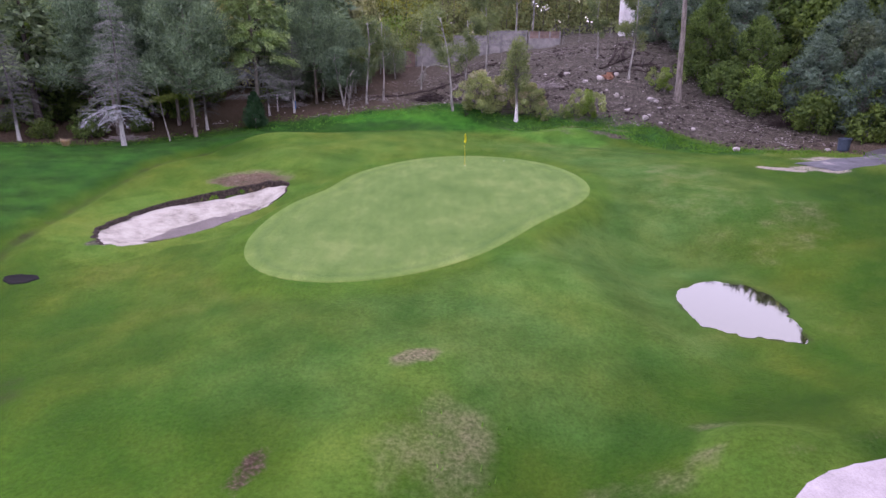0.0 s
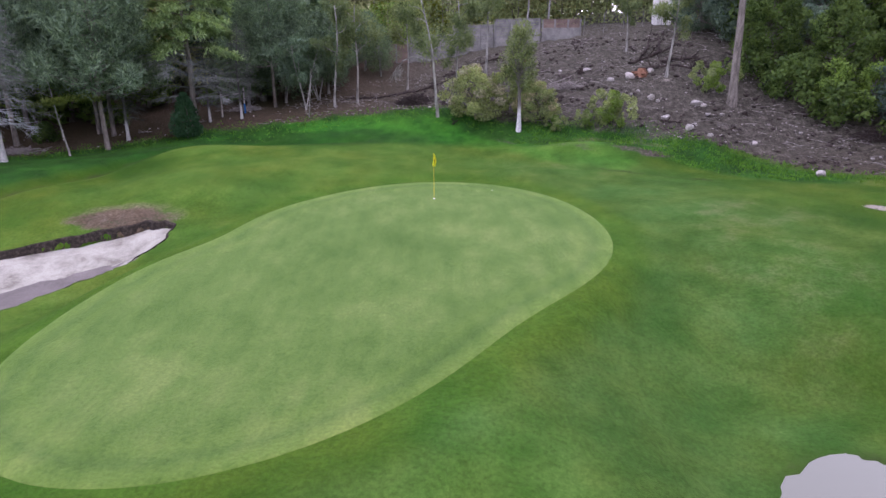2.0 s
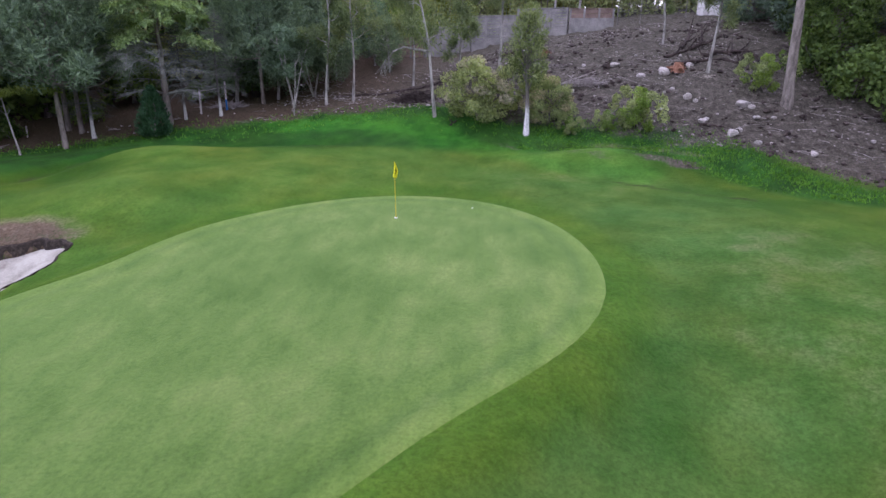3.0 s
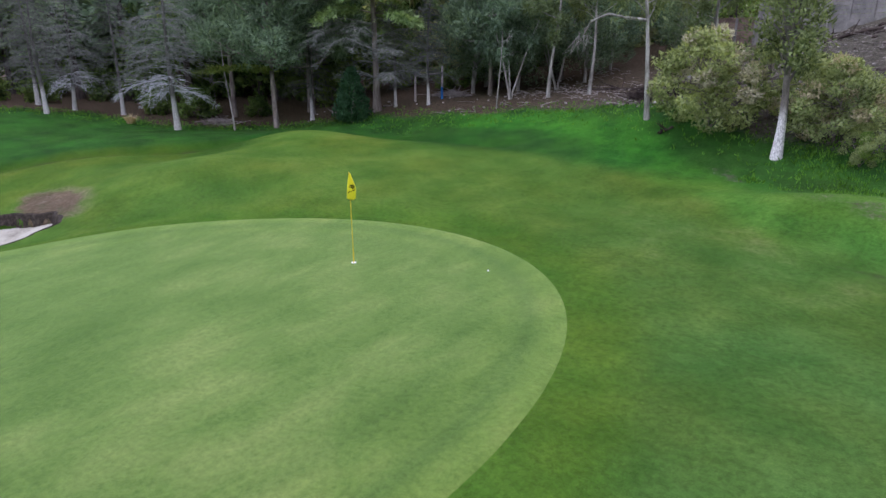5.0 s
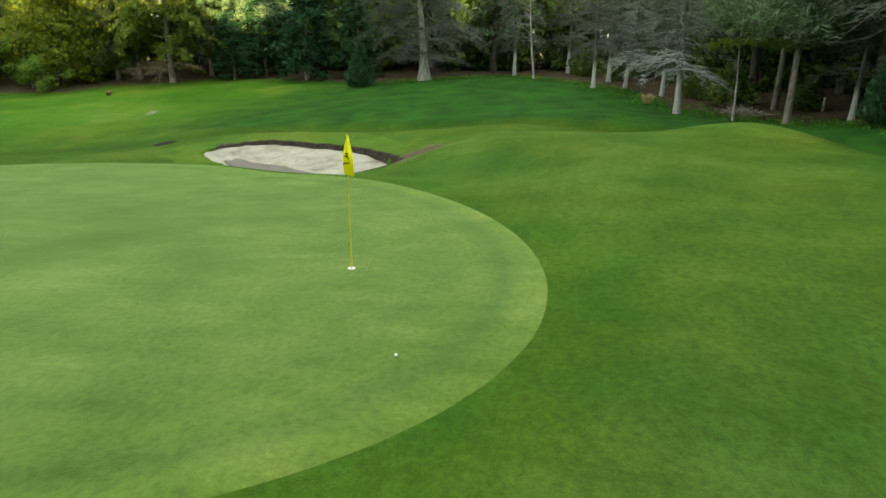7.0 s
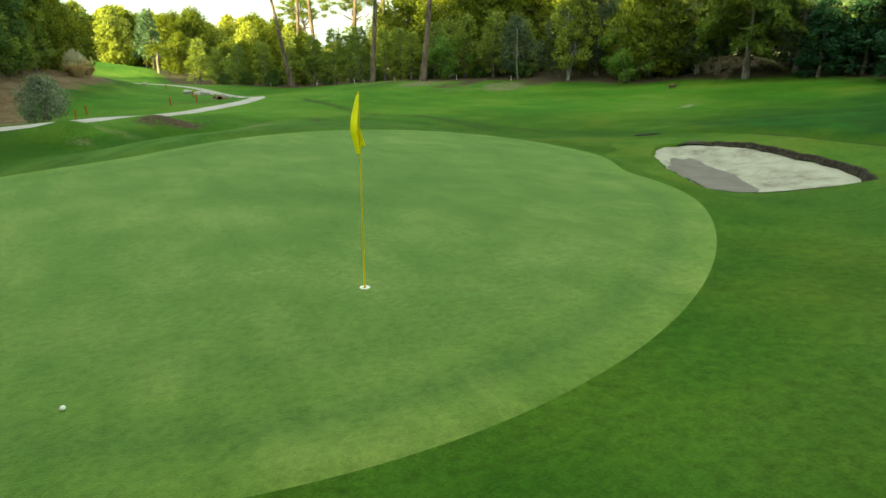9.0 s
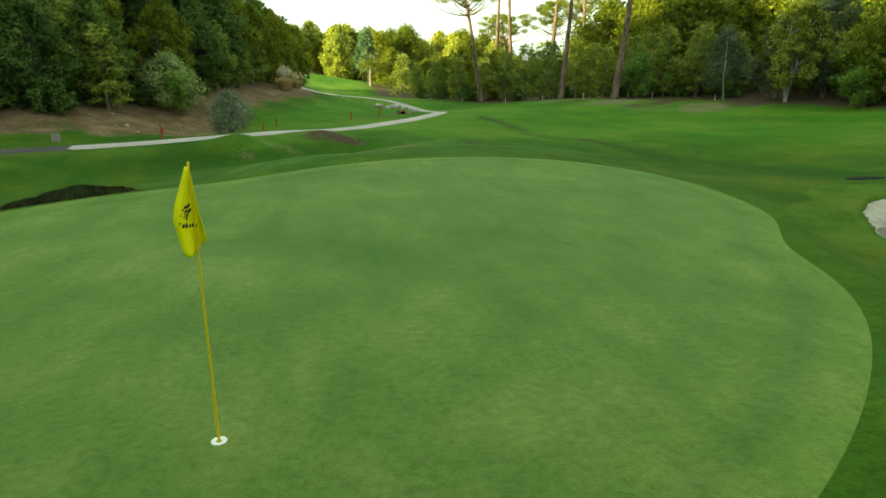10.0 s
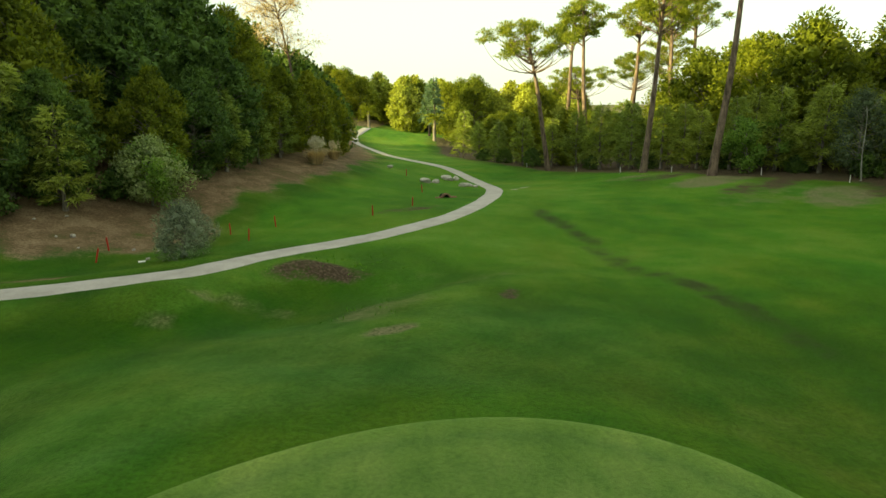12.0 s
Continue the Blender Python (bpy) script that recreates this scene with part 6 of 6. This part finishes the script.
for x, y, s in ((22.2, 46.3, 0.38), (15.8, 57.4, 0.42), (16.2, 57.0, 0.22), (18.7, 56.5, 0.5), (19.1, 56.3, 0.3), (17.5, 53.8, 0.40), (17.9, 54.2, 0.26), (18.6, 53.1, 0.26), (21.1, 52.2, 0.26), (12.5, 63.6, 0.46), (13.8, 61.0, 0.36),
                (15.2, 61.2, 0.5), (16.9, 61.8, 0.36), (15.2, 58.6, 0.22), (16.2, 54.9, 0.32), (16.5, 55.2, 0.2), (19.2, 55.4, 0.22), (20.1, 55.4, 0.22), (22.4, 46.5, 0.2), (14.2, 56.4, 0.2), (13.6, 55.2, 0.18), (24.5, 53.5, 0.18), (26.8, 49.5, 0.15), (27.3, 49.6, 0.15),
                (28.0, 44.6, 0.26), (8.8, 60.5, 0.3), (9.4, 60.2, 0.26), (9.0, 61.2, 0.2), (11.9, 62.2, 0.2), (0.3, 59.0, 0.16), (10.5, 64.5, 0.2)):
    rock(x, y, s)
R = random.Random(22)
for i in range(90):
    x, y = R.uniform(3, 27), R.uniform(52.5, 73)
    if border_distance(np.array([x]), np.array([y]), LAWN)[0] < -0.3:
        rock(x, y, R.choice((0.05, 0.06, 0.08, 0.1, 0.14)), rng=R)
for i in range(34):
    x, y = R.uniform(-26, 1), R.uniform(54, 63)
    if border_distance(np.array([x]), np.array([y]), LAWN)[0] < 0.4:
        rock(x, y, R.choice((0.05, 0.07, 0.1)), "small pale stone on the wood floor", "stones in the wood", rng=R)
for x, y, s in ((0.4, -29.5, 0.75), (-0.6, -31.0, 0.5), (-1.9, -37.0, 0.75), (-2.8, -38.4, 0.6), (-1.3, -38.5, 0.5), (-3.4, -30.4, 0.55), (-4.0, -31.5, 0.5), (-4.6, -30.3, 0.4), (4.8, -38.7, 0.4)):
    rock(x, y, s, "white boulder beside the path drain", "boulders by the path", rng=R)
for x, y, s in ((16.9, 1.7, 0.22), (15.6, 3.4, 0.09), (13.4, 2.5, 0.1), (18.8, -1.0, 0.12), (12.2, 2.4, 0.08), (11.4, 5.0, 0.14), (17.4, 2.2, 0.1), (19.6, 0.5, 0.1)):
    rock(x, y, s, "pale stone on the earth bank", "stones on the bank", rng=R)


# twigs, clods and bark scraps strewn over the dug slope
def slope_debris():
    rng = np.random.default_rng(77)
    n = 6000
    x, y = rng.uniform(-2, 30, n), rng.uniform(46, 74, n)
    keep = (border_distance(x, y, LAWN) < -0.2) & (wobble(x, y, 1.4) + rng.normal(size=n) * 0.4 > 0.0)
    x, y = x[keep], y[keep]
    z = height(x, y)
    b = Build()
    for px, py, pz in zip(x, y, z):
        if rng.random() < 0.55:
            a, L = rng.random() * 6.28, rng.uniform(0.12, 0.7)
            d = np.array([math.cos(a), math.sin(a), rng.uniform(-0.05, 0.35)]) * L
            p = np.array([px, py, pz + 0.03])
            b.tube([p, p + d * 0.5 + (0, 0, 0.03), p + d], [0.016, 0.013, 0.006], 3)
        else:
            b.blob((px, py, pz + 0.02), np.array([1, 1, 0.7]) * rng.uniform(0.06, 0.22), rng)
    ob = new("slope_debris", b.mesh("slope_debris", DARK_WOOD))
    tagged(ob, "dark twigs, bark scraps and clods strewn on the dug slope", "debris", kind="stuff")


slope_debris()


def pale_debris():
    rng = np.random.default_rng(78)
    n = 6500
    x, y = rng.uniform(-12, 30, n), rng.uniform(46, 74, n)
    keep = (border_distance(x, y, LAWN) < 0.2) & (wobble(x, y, 1.9) + rng.normal(size=n) * 0.5 > 0.15)
    x, y = x[keep], y[keep]
    z = height(x, y)
    b = Build()
    for px, py, pz in zip(x, y, z):
        p = np.array([px, py, pz + 0.05])
        if rng.random() < 0.45:
            a, L = rng.random() * 6.28, rng.uniform(0.2, 1.3)
            d = np.array([math.cos(a), math.sin(a), rng.uniform(-0.05, 0.25)]) * L
            b.tube([p, p + d * 0.5 + (0, 0, 0.03), p + d], [0.022, 0.017, 0.008], 3)
        else:
            b.blob(p, np.array([1, 1, 0.6]) * rng.uniform(0.03, 0.11), rng)
    ob = new("slope_litter", b.mesh("slope_litter", GREY_WOOD))
    tagged(ob, "bleached sticks and pale chips strewn on the dug slope", "debris", kind="stuff")


pale_debris()

# ---- logs, stumps and brush on the dug-over slope ----
def log(x, y, length, r, turn, rise=0.0, mat=DARK_WOOD, label="charred fallen log on the slope", group="logs on the slope"):
    rng = np.random.default_rng(int(abs(x * 31 + y * 17)))
    c, s = math.cos(radians(turn)), math.sin(radians(turn))
    t = np.linspace(-0.5, 0.5, 8)
    pts = np.array([(k * length * c, k * length * s, lift(x + k * length * c, y + k * length * s) - lift(x, y) + r * 0.6 + rise * (k + 0.5)) for k in t])
    pts += rng.normal(size=pts.shape) * r * 0.3
    b = Build()
    b.tube(pts, r * np.linspace(1.1, 0.6, 8) * rng.uniform(0.85, 1.15, 8), 8)
    for j in range(4):
        k = int(rng.integers(2, 7))
        d = rng.normal(size=3)
        d[2] = abs(d[2]) * 0.7
        b.tube([pts[k], pts[k] + d * r * 3, pts[k] + d * r * 5 + (0, 0, r)], [r * 0.4, r * 0.3, r * 0.12], 5)
    simple("fallen_log", b, mat, (x, y, lift(x, y)), label, "log", group)


for row in ((16.8, 64.5, 2.6, 0.11, 30), (17.6, 66.2, 2.2, 0.13, 62, 0.5), (18.6, 65.4, 2.8, 0.12, 25, 0.4), (19.6, 64.0, 3.0, 0.16, 12), (17.8, 62.6, 3.2, 0.13, 8), (16.6, 54.6, 1.4, 0.08, -10), (20.3, 62.2, 2.4, 0.14, -20), (18.9, 67.3, 1.9, 0.1, 80, 0.6),
            (9.8, 62.0, 2.6, 0.045, 15, 0.3, GREY_WOOD, "bare grey fallen branch on the slope"), (10.8, 60.6, 2.0, 0.04, -20, 0.3, GREY_WOOD, "bare grey fallen branch on the slope"), (-1.0, 67.5, 5.5, 0.12, 14), (3.8, 70.5, 5.0, 0.12, 12), (-5.5, 66.5, 4.5, 0.1, 10), (1.5, 65.5, 1.2, 0.09, 50, 0.4, GREY_WOOD, "pale sawn log on the slope"),
            (3.4, 65.6, 1.0, 0.08, 40, 0.3, GREY_WOOD, "pale sawn log on the slope"), (22.3, 53.9, 1.8, 0.05, -25), (26.0, 52.5, 1.2, 0.06, 35), (2.2, 55.9, 0.7, 0.07, 60), (-16.9, 59.0, 0.9, 0.05, 5, 0.0, GREY_WOOD, "pale plank lying under the trees"), (-20.5, 57.5, 1.6, 0.05, -30, 0.2, GREY_WOOD, "grey fallen branch under the trees")):
    log(*row)


def stump(x, y, r, h, mat, label):
    rng = np.random.default_rng(int(x * 7 + y))
    b = Build()
    b.tube([(0, 0, -0.15), (0, 0, 0.08), (0.02, 0, h * 0.6), (0.03, 0.01, h)], [r * 1.5, r * 1.15, r * 0.95, r * 0.85], 10)
    for j in range(8):
        a = j * 0.8 + rng.random()
        e = np.array([math.cos(a), math.sin(a), 0]) * r * rng.uniform(1.8, 2.8)
        b.tube([(0, 0, h * 0.4), e * 0.5 + (0, 0, h * rng.uniform(0.2, 0.7)), e + (0, 0, h * rng.uniform(-0.1, 0.5))], [r * 0.45, r * 0.3, r * 0.1], 5)
    simple("tree_stump", b, mat, (x, y, lift(x, y)), label, "stump", "stumps on the slope")


stump(16.1, 61.4, 0.32, 0.5, RUST, "split red-brown stump on the dug-over slope")
stump(11.9, 63.4, 0.2, 0.45, DARK_WOOD, "charred stump on the slope")
stump(7.9, 68.0, 0.22, 0.5, RUST, "weathered reddish stump on the slope")
stump(20.8, 63.0, 0.25, 0.5, DARK_WOOD, "charred stump on the slope")


def brush_pile(x, y, w, h, n, mat, label, seed):
    rng = np.random.default_rng(seed)
    b = Build()
    for i in range(n):
        a = rng.random() * 6.28
        r = rng.random() ** 0.6
        p = np.array([math.cos(a) * r * w, math.sin(a) * r * w * 0.6, h * (1 - r) * rng.uniform(0.2, 1)])
        d = rng.normal(size=3) * (0.5, 0.5, 0.18)
        L = rng.uniform(0.4, 1.1)
        b.tube([p - d * L, p + rng.normal(size=3) * 0.06, p + d * L], [0.02, 0.016, 0.006], 4)
    simple("brushwood", b, mat, (x, y, lift(x, y)), label, "brushwood", kind="stuff")


brush_pile(-0.9, 62.2, 1.6, 0.9, 420, DARK_WOOD, "heap of dark cut branches at the slope foot", 1)
brush_pile(10.3, 61.2, 1.5, 0.5, 160, GREY_WOOD, "tangle of bleached dead branches on the slope", 2)
brush_pile(29.0, 52.6, 1.5, 0.9, 380, DARK_WOOD, "heap of dark dry brush under the evergreens", 3)
brush_pile(-14.5, 62.2, 1.3, 0.5, 150, GREY_WOOD, "scattered dry twigs under the trees", 4)
brush_pile(-27.0, 53.0, 1.6, 0.4, 150, GREY_WOOD, "scattered dry twigs under the trees", 5)


# ---- boundary wall on the hill ----
def wall_run(x0, y0, x1, y1, top, low, boards, panels, name="boundary_wall"):
    """Concrete foot with posts and infill panels, stepping with the ground."""
    root = tagged(new(name), "stepped grey concrete boundary wall with panel infill", "wall", "boundary wall sections", kind="structure")
    root.matrix_basis = pose(x0, y0, 0, 0, 0, math.degrees(math.atan2(y1 - y0, x1 - x0)))
    L = math.hypot(x1 - x0, y1 - y0)
    base = min(lift(x0, y0), lift(x1, y1)) - 0.5
    b = Build()
    box(b, (L, 0.22, low - base), (L / 2, 0, (low + base) / 2), bevel=0.015)
    part("concrete_foot", b, WALLS, root)
    w = L / panels
    for i in range(panels + 1):
        b = Build()
        box(b, (0.16, 0.3, top - base + 0.06), (min(max(i * w, 0.08), L - 0.08), 0, (top + 0.06 + base) / 2), bevel=0.012)
        part("post", b, WALLS, root)
    for i in range(panels):
        rows = max(2, int((top - low) / 0.24))
        for r in range(rows):
            b = Build()
            hh = (top - low) / rows
            box(b, (w - 0.17, 0.09, hh - 0.018), ((i + 0.5) * w, -0.02 + 0.006 * (r % 2), low + hh * (r + 0.5)), bevel=0.008)
            part("board" if boards else "panel", b, BOARD if boards else WALLS, root)
    b = Build()
    box(b, (L, 0.26, 0.07), (L / 2, 0, top + 0.05), bevel=0.01)
    part("coping", b, BOARD if boards else WALLS, root)


wall_run(10.2, 76.2, 13.9, 75.9, 9.1, 8.4, True, 3)
wall_run(5.8, 78.6, 10.1, 76.4, 9.2, 7.5, False, 3)
wall_run(1.6, 80.4, 5.7, 78.8, 8.7, 6.6, False, 3)
wall_run(-3.0, 81.8, 1.5, 80.6, 7.8, 6.2, False, 3)
wall_run(-8.8, 82.4, -3.1, 82.0, 6.85, 5.0, True, 4)


def chain_fence():
    root = tagged(new("wire_fence"), "grey wire mesh fence on thin posts", "fence", kind="structure")
    pts = [(14.2, 76.0), (16.2, 76.6), (18.2, 77.2), (20.2, 77.8), (22.2, 78.4)]
    for x, y in pts:
        z = lift(x, y)
        part("post", tube_mesh([(x, y, z - 0.2), (x, y, z + 1.75)], [0.03, 0.03], 6), WALLS, root)
    for (x0, y0), (x1, y1) in zip(pts, pts[1:]):
        b = Build()
        for k in range(7):
            h = 0.1 + k * 0.27
            b.tube([(x0, y0, lift(x0, y0) + h), (x1, y1, lift(x1, y1) + h)], [0.006, 0.006], 3)
        for k in range(14):
            t = k / 14
            x, y = x0 + (x1 - x0) * t, y0 + (y1 - y0) * t
            z = lift(x, y)
            b.tube([(x, y, z), (x, y, z + 1.72)], [0.004, 0.004], 3)
        part("mesh", b, WALLS, root)


chain_fence()

# ivy-covered hedge behind the wall
def hedge(x0, y0, x1, y1, h, seed, mat):
    rng = np.random.default_rng(seed)
    L = math.hypot(x1 - x0, y1 - y0)
    n = int(L * h * 45)
    t, z = rng.random(n), rng.random(n)
    x, y = x0 + (x1 - x0) * t, y0 + (y1 - y0) * t
    g = height(x, y)
    at = np.stack([x + rng.normal(size=n) * 0.25, y + rng.normal(size=n) * 0.35 - 0.3 * np.sin(x * 1.3 + z * 4), g + z * h * (1 + 0.06 * np.sin(x * 0.9))], 1)
    b = Build()
    b.leaves(at, rng.normal(size=(n, 3)) * 0.6 + np.array([0, -0.5, -0.3]), 0.34, 0.24, rng)
    trunk = Build()
    for k in range(int(L / 1.6)):
        u = (k + 0.5) / int(L / 1.6)
        px, py = x0 + (x1 - x0) * u, y0 + (y1 - y0) * u + 0.3
        trunk.tube([(px, py, lift(px, py) - 0.2), (px + 0.1, py, lift(px, py) + h * 0.8)], [0.06, 0.03], 5)
    root = tagged(new("ivy_hedge"), "tall ivy-green hedge behind the wall", "hedge", "hedges")
    part("framework", trunk, BARK_GREY, root)
    part("foliage", b, mat, root)


hedge(-20, 90, 9, 89, 12.0, 1, LEAF_SHRUB)
hedge(8, 88, 32, 84, 13.0, 2, LEAF_SHRUB)
hedge(-14, 84, -3, 85, 5.5, 3, LEAF_FRESH)

def pillar():
    z = lift(22.6, 80)
    root = tagged(new("white_pillar"), "tall white rendered gate pillar on the hilltop", "pillar", kind="structure")
    b = Build()
    box(b, (1.5, 1.2, 9.5), (22.6, 80, z + 4.4), 12, 0.03)
    part("shaft", b, WHITE_WALL, root)
    b = Build()
    box(b, (1.75, 1.45, 0.25), (22.6, 80, z + 9.3), 12, 0.03)
    part("cap", b, WHITE_WALL, root)


pillar()


# ---- things at the wood edge ----
def post_frame():
    root = tagged(new("post_frame"), "old whitewashed post frame with a crossbar and a blue painted foot", "post frame")
    (x0, y0), (x1, y1) = (-15.6, 60.0), (-14.1, 60.8)
    z0, z1 = lift(x0, y0), lift(x1, y1)
    part("post", tube_mesh([(x0, y0, z0 - 0.2), (x0 + 0.02, y0, z0 + 1.65)], [0.07, 0.06], 8), PALE_WOOD, root)
    part("post", tube_mesh([(x1, y1, z1 + 0.75), (x1 + 0.02, y1, z1 + 1.95)], [0.065, 0.06], 8), PALE_WOOD, root)
    part("painted_foot", tube_mesh([(x1, y1, z1 - 0.2), (x1, y1, z1 + 0.75)], [0.075, 0.068], 8), BLUE, root, "blue painted post foot")
    part("crossbar", tube_mesh([(x0, y0, z0 + 1.5), (x1 + 0.1, y1, z1 + 1.6)], [0.035, 0.035], 6), PALE_WOOD, root)


post_frame()
x, y = -26.2, 56.7
simple("marker_post", tube_mesh([(0, 0, -0.1), (0.05, 0, 0.75)], [0.055, 0.05], 8), PALE_WOOD, (x, y, lift(x, y)), "short white marker post under the trees", "post")


def bin_drum(x, y):
    root = tagged(new("waste_bin"), "dark slate-blue plastic waste bin beside the lane", "bin")
    root.matrix_basis = pose(x, y, lift(x, y), 0, 0, 15)
    b = lathe([(0.0, 0.0), (0.34, 0.0), (0.38, 0.1), (0.42, 0.86), (0.45, 0.9), (0.40, 0.9), (0.37, 0.12), (0.0, 0.1)], 20)
    part("drum", b, SLATE, root)
    part("rim", lathe([(0.43, 0.84), (0.47, 0.85), (0.47, 0.9), (0.43, 0.91)], 20), SLATE, root)


bin_drum(28.9, 44.2)


def plank_bench(x, y):
    root = tagged(new("plank_bench"), "low reddish plank on blocks at the wood edge", "bench")
    root.matrix_basis = pose(x, y, lift(x, y), 0, 0, 35)
    b = Build()
    box(b, (1.9, 0.3, 0.06), (0.3, 0, 0.2), bevel=0.012)
    part("seat", b, RUST, root)
    for dx in (-0.3, 0.9):
        b = Build()
        box(b, (0.12, 0.26, 0.32), (dx, 0, 0.02), bevel=0.012)
        part("leg", b, BARK_GREY, root)


plank_bench(-36.9, 5.1)


def drain_pit(x, y):
    rng = np.random.default_rng(3)
    # near-flat disc; its black colour stands in for the pit's dark inside
    b = lathe([(1.0, -0.03), (0.88, 0.018), (0.70, 0.02), (0.55, 0.005), (0.3, 0.0), (0.0, 0.0)], 36)
    v = np.concatenate(b.v)
    a = np.arctan2(v[:, 1], v[:, 0])
    v[:, :2] *= (1 + 0.08 * np.sin(3 * a) + 0.05 * np.sin(7 * a + 1))[:, None]
    v[:, :2] *= 0.75
    v[:, 1] *= 0.62
    v[:, 2] += height(v[:, 0] + x, v[:, 1] + y) - lift(x, y) + 0.012
    b.v = [v]
    simple("drain_pit", b, BLACK, (x, y, lift(x, y)), "drain pit in the lawn, its dark inside painted black", "drain")


drain_pit(-17.7, 23.8)

# red hazard stakes and a marker block along the path
STAKE = new("hazard_stake")
tagged(STAKE, "red wooden hazard stake in the grass", "stake", "red hazard stakes")
STAKE["used"] = 0
b = Build()
box(b, (0.07, 0.07, 0.72), (0, 0, 0.26), bevel=0.008)
part("shaft", b, RED, STAKE)
b = Build()
b.add([(-0.035, -0.035, 0.62), (0.035, -0.035, 0.62), (0.035, 0.035, 0.62), (-0.035, 0.035, 0.62), (0, 0, 0.70)], [(0, 1, 4), (1, 2, 4), (2, 3, 4), (3, 0, 4)])
part("tip", b, RED, STAKE)
for x, y, ln in ((13.5, 5.6, -14), (14.3, 3.1, 3), (10.4, -2.8, 2), (8.5, -0.3, -4), (8.2, -4.4, 3), (0.4, -11.8, -3), (2.6, -6.8, 0), (0.2, -21, 4), (2.5, -33, 0), (22.5, 5.8, 3)):
    where(STAKE, x, y, 1.0, 20, lean=(0, ln))
b = Build()
box(b, (0.42, 0.3, 0.5), (0, 0, 0.15), 10, 0.03, 8)
simple("marker_block", b, WALLS, (18.4, 8.0, lift(18.4, 8.0)), "leaning pale concrete marker block by the path", "marker block")
b = Build()
box(b, (0.3, 0.2, 0.05), (0, 0, 0.03), 25, 0.01)
simple("white_slab", b, WHITE, (11.3, 5.8, lift(11.3, 5.8)), "small white slab lying in the grass", "slab")
for x, y in ((-20, -33.5), (-16.8, -41), (-24, -29.5), (-30.5, -24.8), (-34, -17.5), (-12.2, -51.5)):
    simple("white_stake", tube_mesh([(0, 0, -0.1), (0, 0, 0.6)], [0.035, 0.03], 6), WHITE, (x, y, lift(x, y)), "short white stake at the fairway edge", "stake", "white stakes")


def culvert(x, y):
    root = tagged(new("culvert"), "round brick-edged culvert mouth under the path", "culvert")
    root.matrix_basis = pose(x, y, lift(x, y) - 0.02, 0, 0, 20) @ Matrix.Scale(0.75, 4)
    b = Build()
    a = np.linspace(0, 2 * math.pi, 24, endpoint=False)
    V = [(0.36 * math.cos(t), 0.05 + k, 0.36 * math.sin(t)) for k in (0, -1.2) for t in a]
    b.add(V, [(j, (j + 1) % 24, 24 + (j + 1) % 24, 24 + j) for j in range(24)] + [tuple(range(24, 48))])
    part("pipe", b, BLACK, root, "dark open pipe")
    for i in range(13):
        t = math.pi * (i / 12)
        b = Build()
        box(b, (0.13, 0.24, 0.19), (0, 0, 0), bevel=0.012)
        ob = part("brick", b, BRICK, root)
        ob.matrix_basis = pose(0.46 * math.cos(t), 0.1, 0.46 * math.sin(t), 0, 90 - math.degrees(t), 0)
    for s in (-1, 1):
        b = Build()
        box(b, (0.7, 0.25, 0.55), (s * 0.85, 0.05, -0.1), 0, 0.03)
        part("wing_wall", b, BRICK, root)


culvert(-1.9, -17.6)


# ---- rough grass: blades along the wood edges and round the pool ----
def rough_grass():
    rng = np.random.default_rng(44)
    n = 60000
    x, y = rng.uniform(-44, 30, n), rng.uniform(26, 62, n)
    d = border_distance(x, y, LAWN)
    keep = (d > -1.6) & (d < 3.0) & (rng.random(n) < 0.75 * np.clip(1 - np.abs(d - 0.4) / 2.6, 0, 1)) & (off_green(x, y) > 8) & (bunker_frame(x, y)[2] > 1.6)
    x, y = x[keep], y[keep]
    x2, y2 = rng.uniform(-1, 14, 7000), rng.uniform(2, 14, 7000)
    k2 = (0.12 * spots(x2, y2, [(-0.3, 12.6, 2.6, 1.9, 60, 0.4), (2.4, 6.4, 3, 1.4, 30, 1.0)]) > rng.random(7000))
    x, y = np.concatenate([x, x2[k2]]), np.concatenate([y, y2[k2]])
    weeds = [(6, 52.6), (8.6, 51.9), (14.6, 49.5), (18.7, 46.0), (22, 44.4), (24, 46.5), (18, 53.4), (12, 55.6), (7, 57)]
    x3, y3 = rng.uniform(5, 25, 12000), rng.uniform(44, 58, 12000)
    k3 = (border_distance(x3, y3, weeds) > 0) & (wobble(x3, y3, 0.6) + rng.normal(size=12000) * 0.4 > 0)
    x, y = np.concatenate([x, x3[k3]]), np.concatenate([y, y3[k3]])
    z = height(x, y)
    b = Build()
    for j in range(3):
        at = np.stack([x, y, z - 0.02], 1) + rng.normal(size=(len(x), 3)) * (0.06, 0.06, 0)
        b.leaves(at, rng.normal(size=(len(x), 3)) * (0.5, 0.5, 0) + np.array([0, 0, 1.0]), 0.17, 0.035, rng)
    ob = new("rough_grass", b.mesh("rough_grass", GRASS))
    tagged(ob, "longer rough grass along the lawn edge", "grass", kind="stuff")


rough_grass()
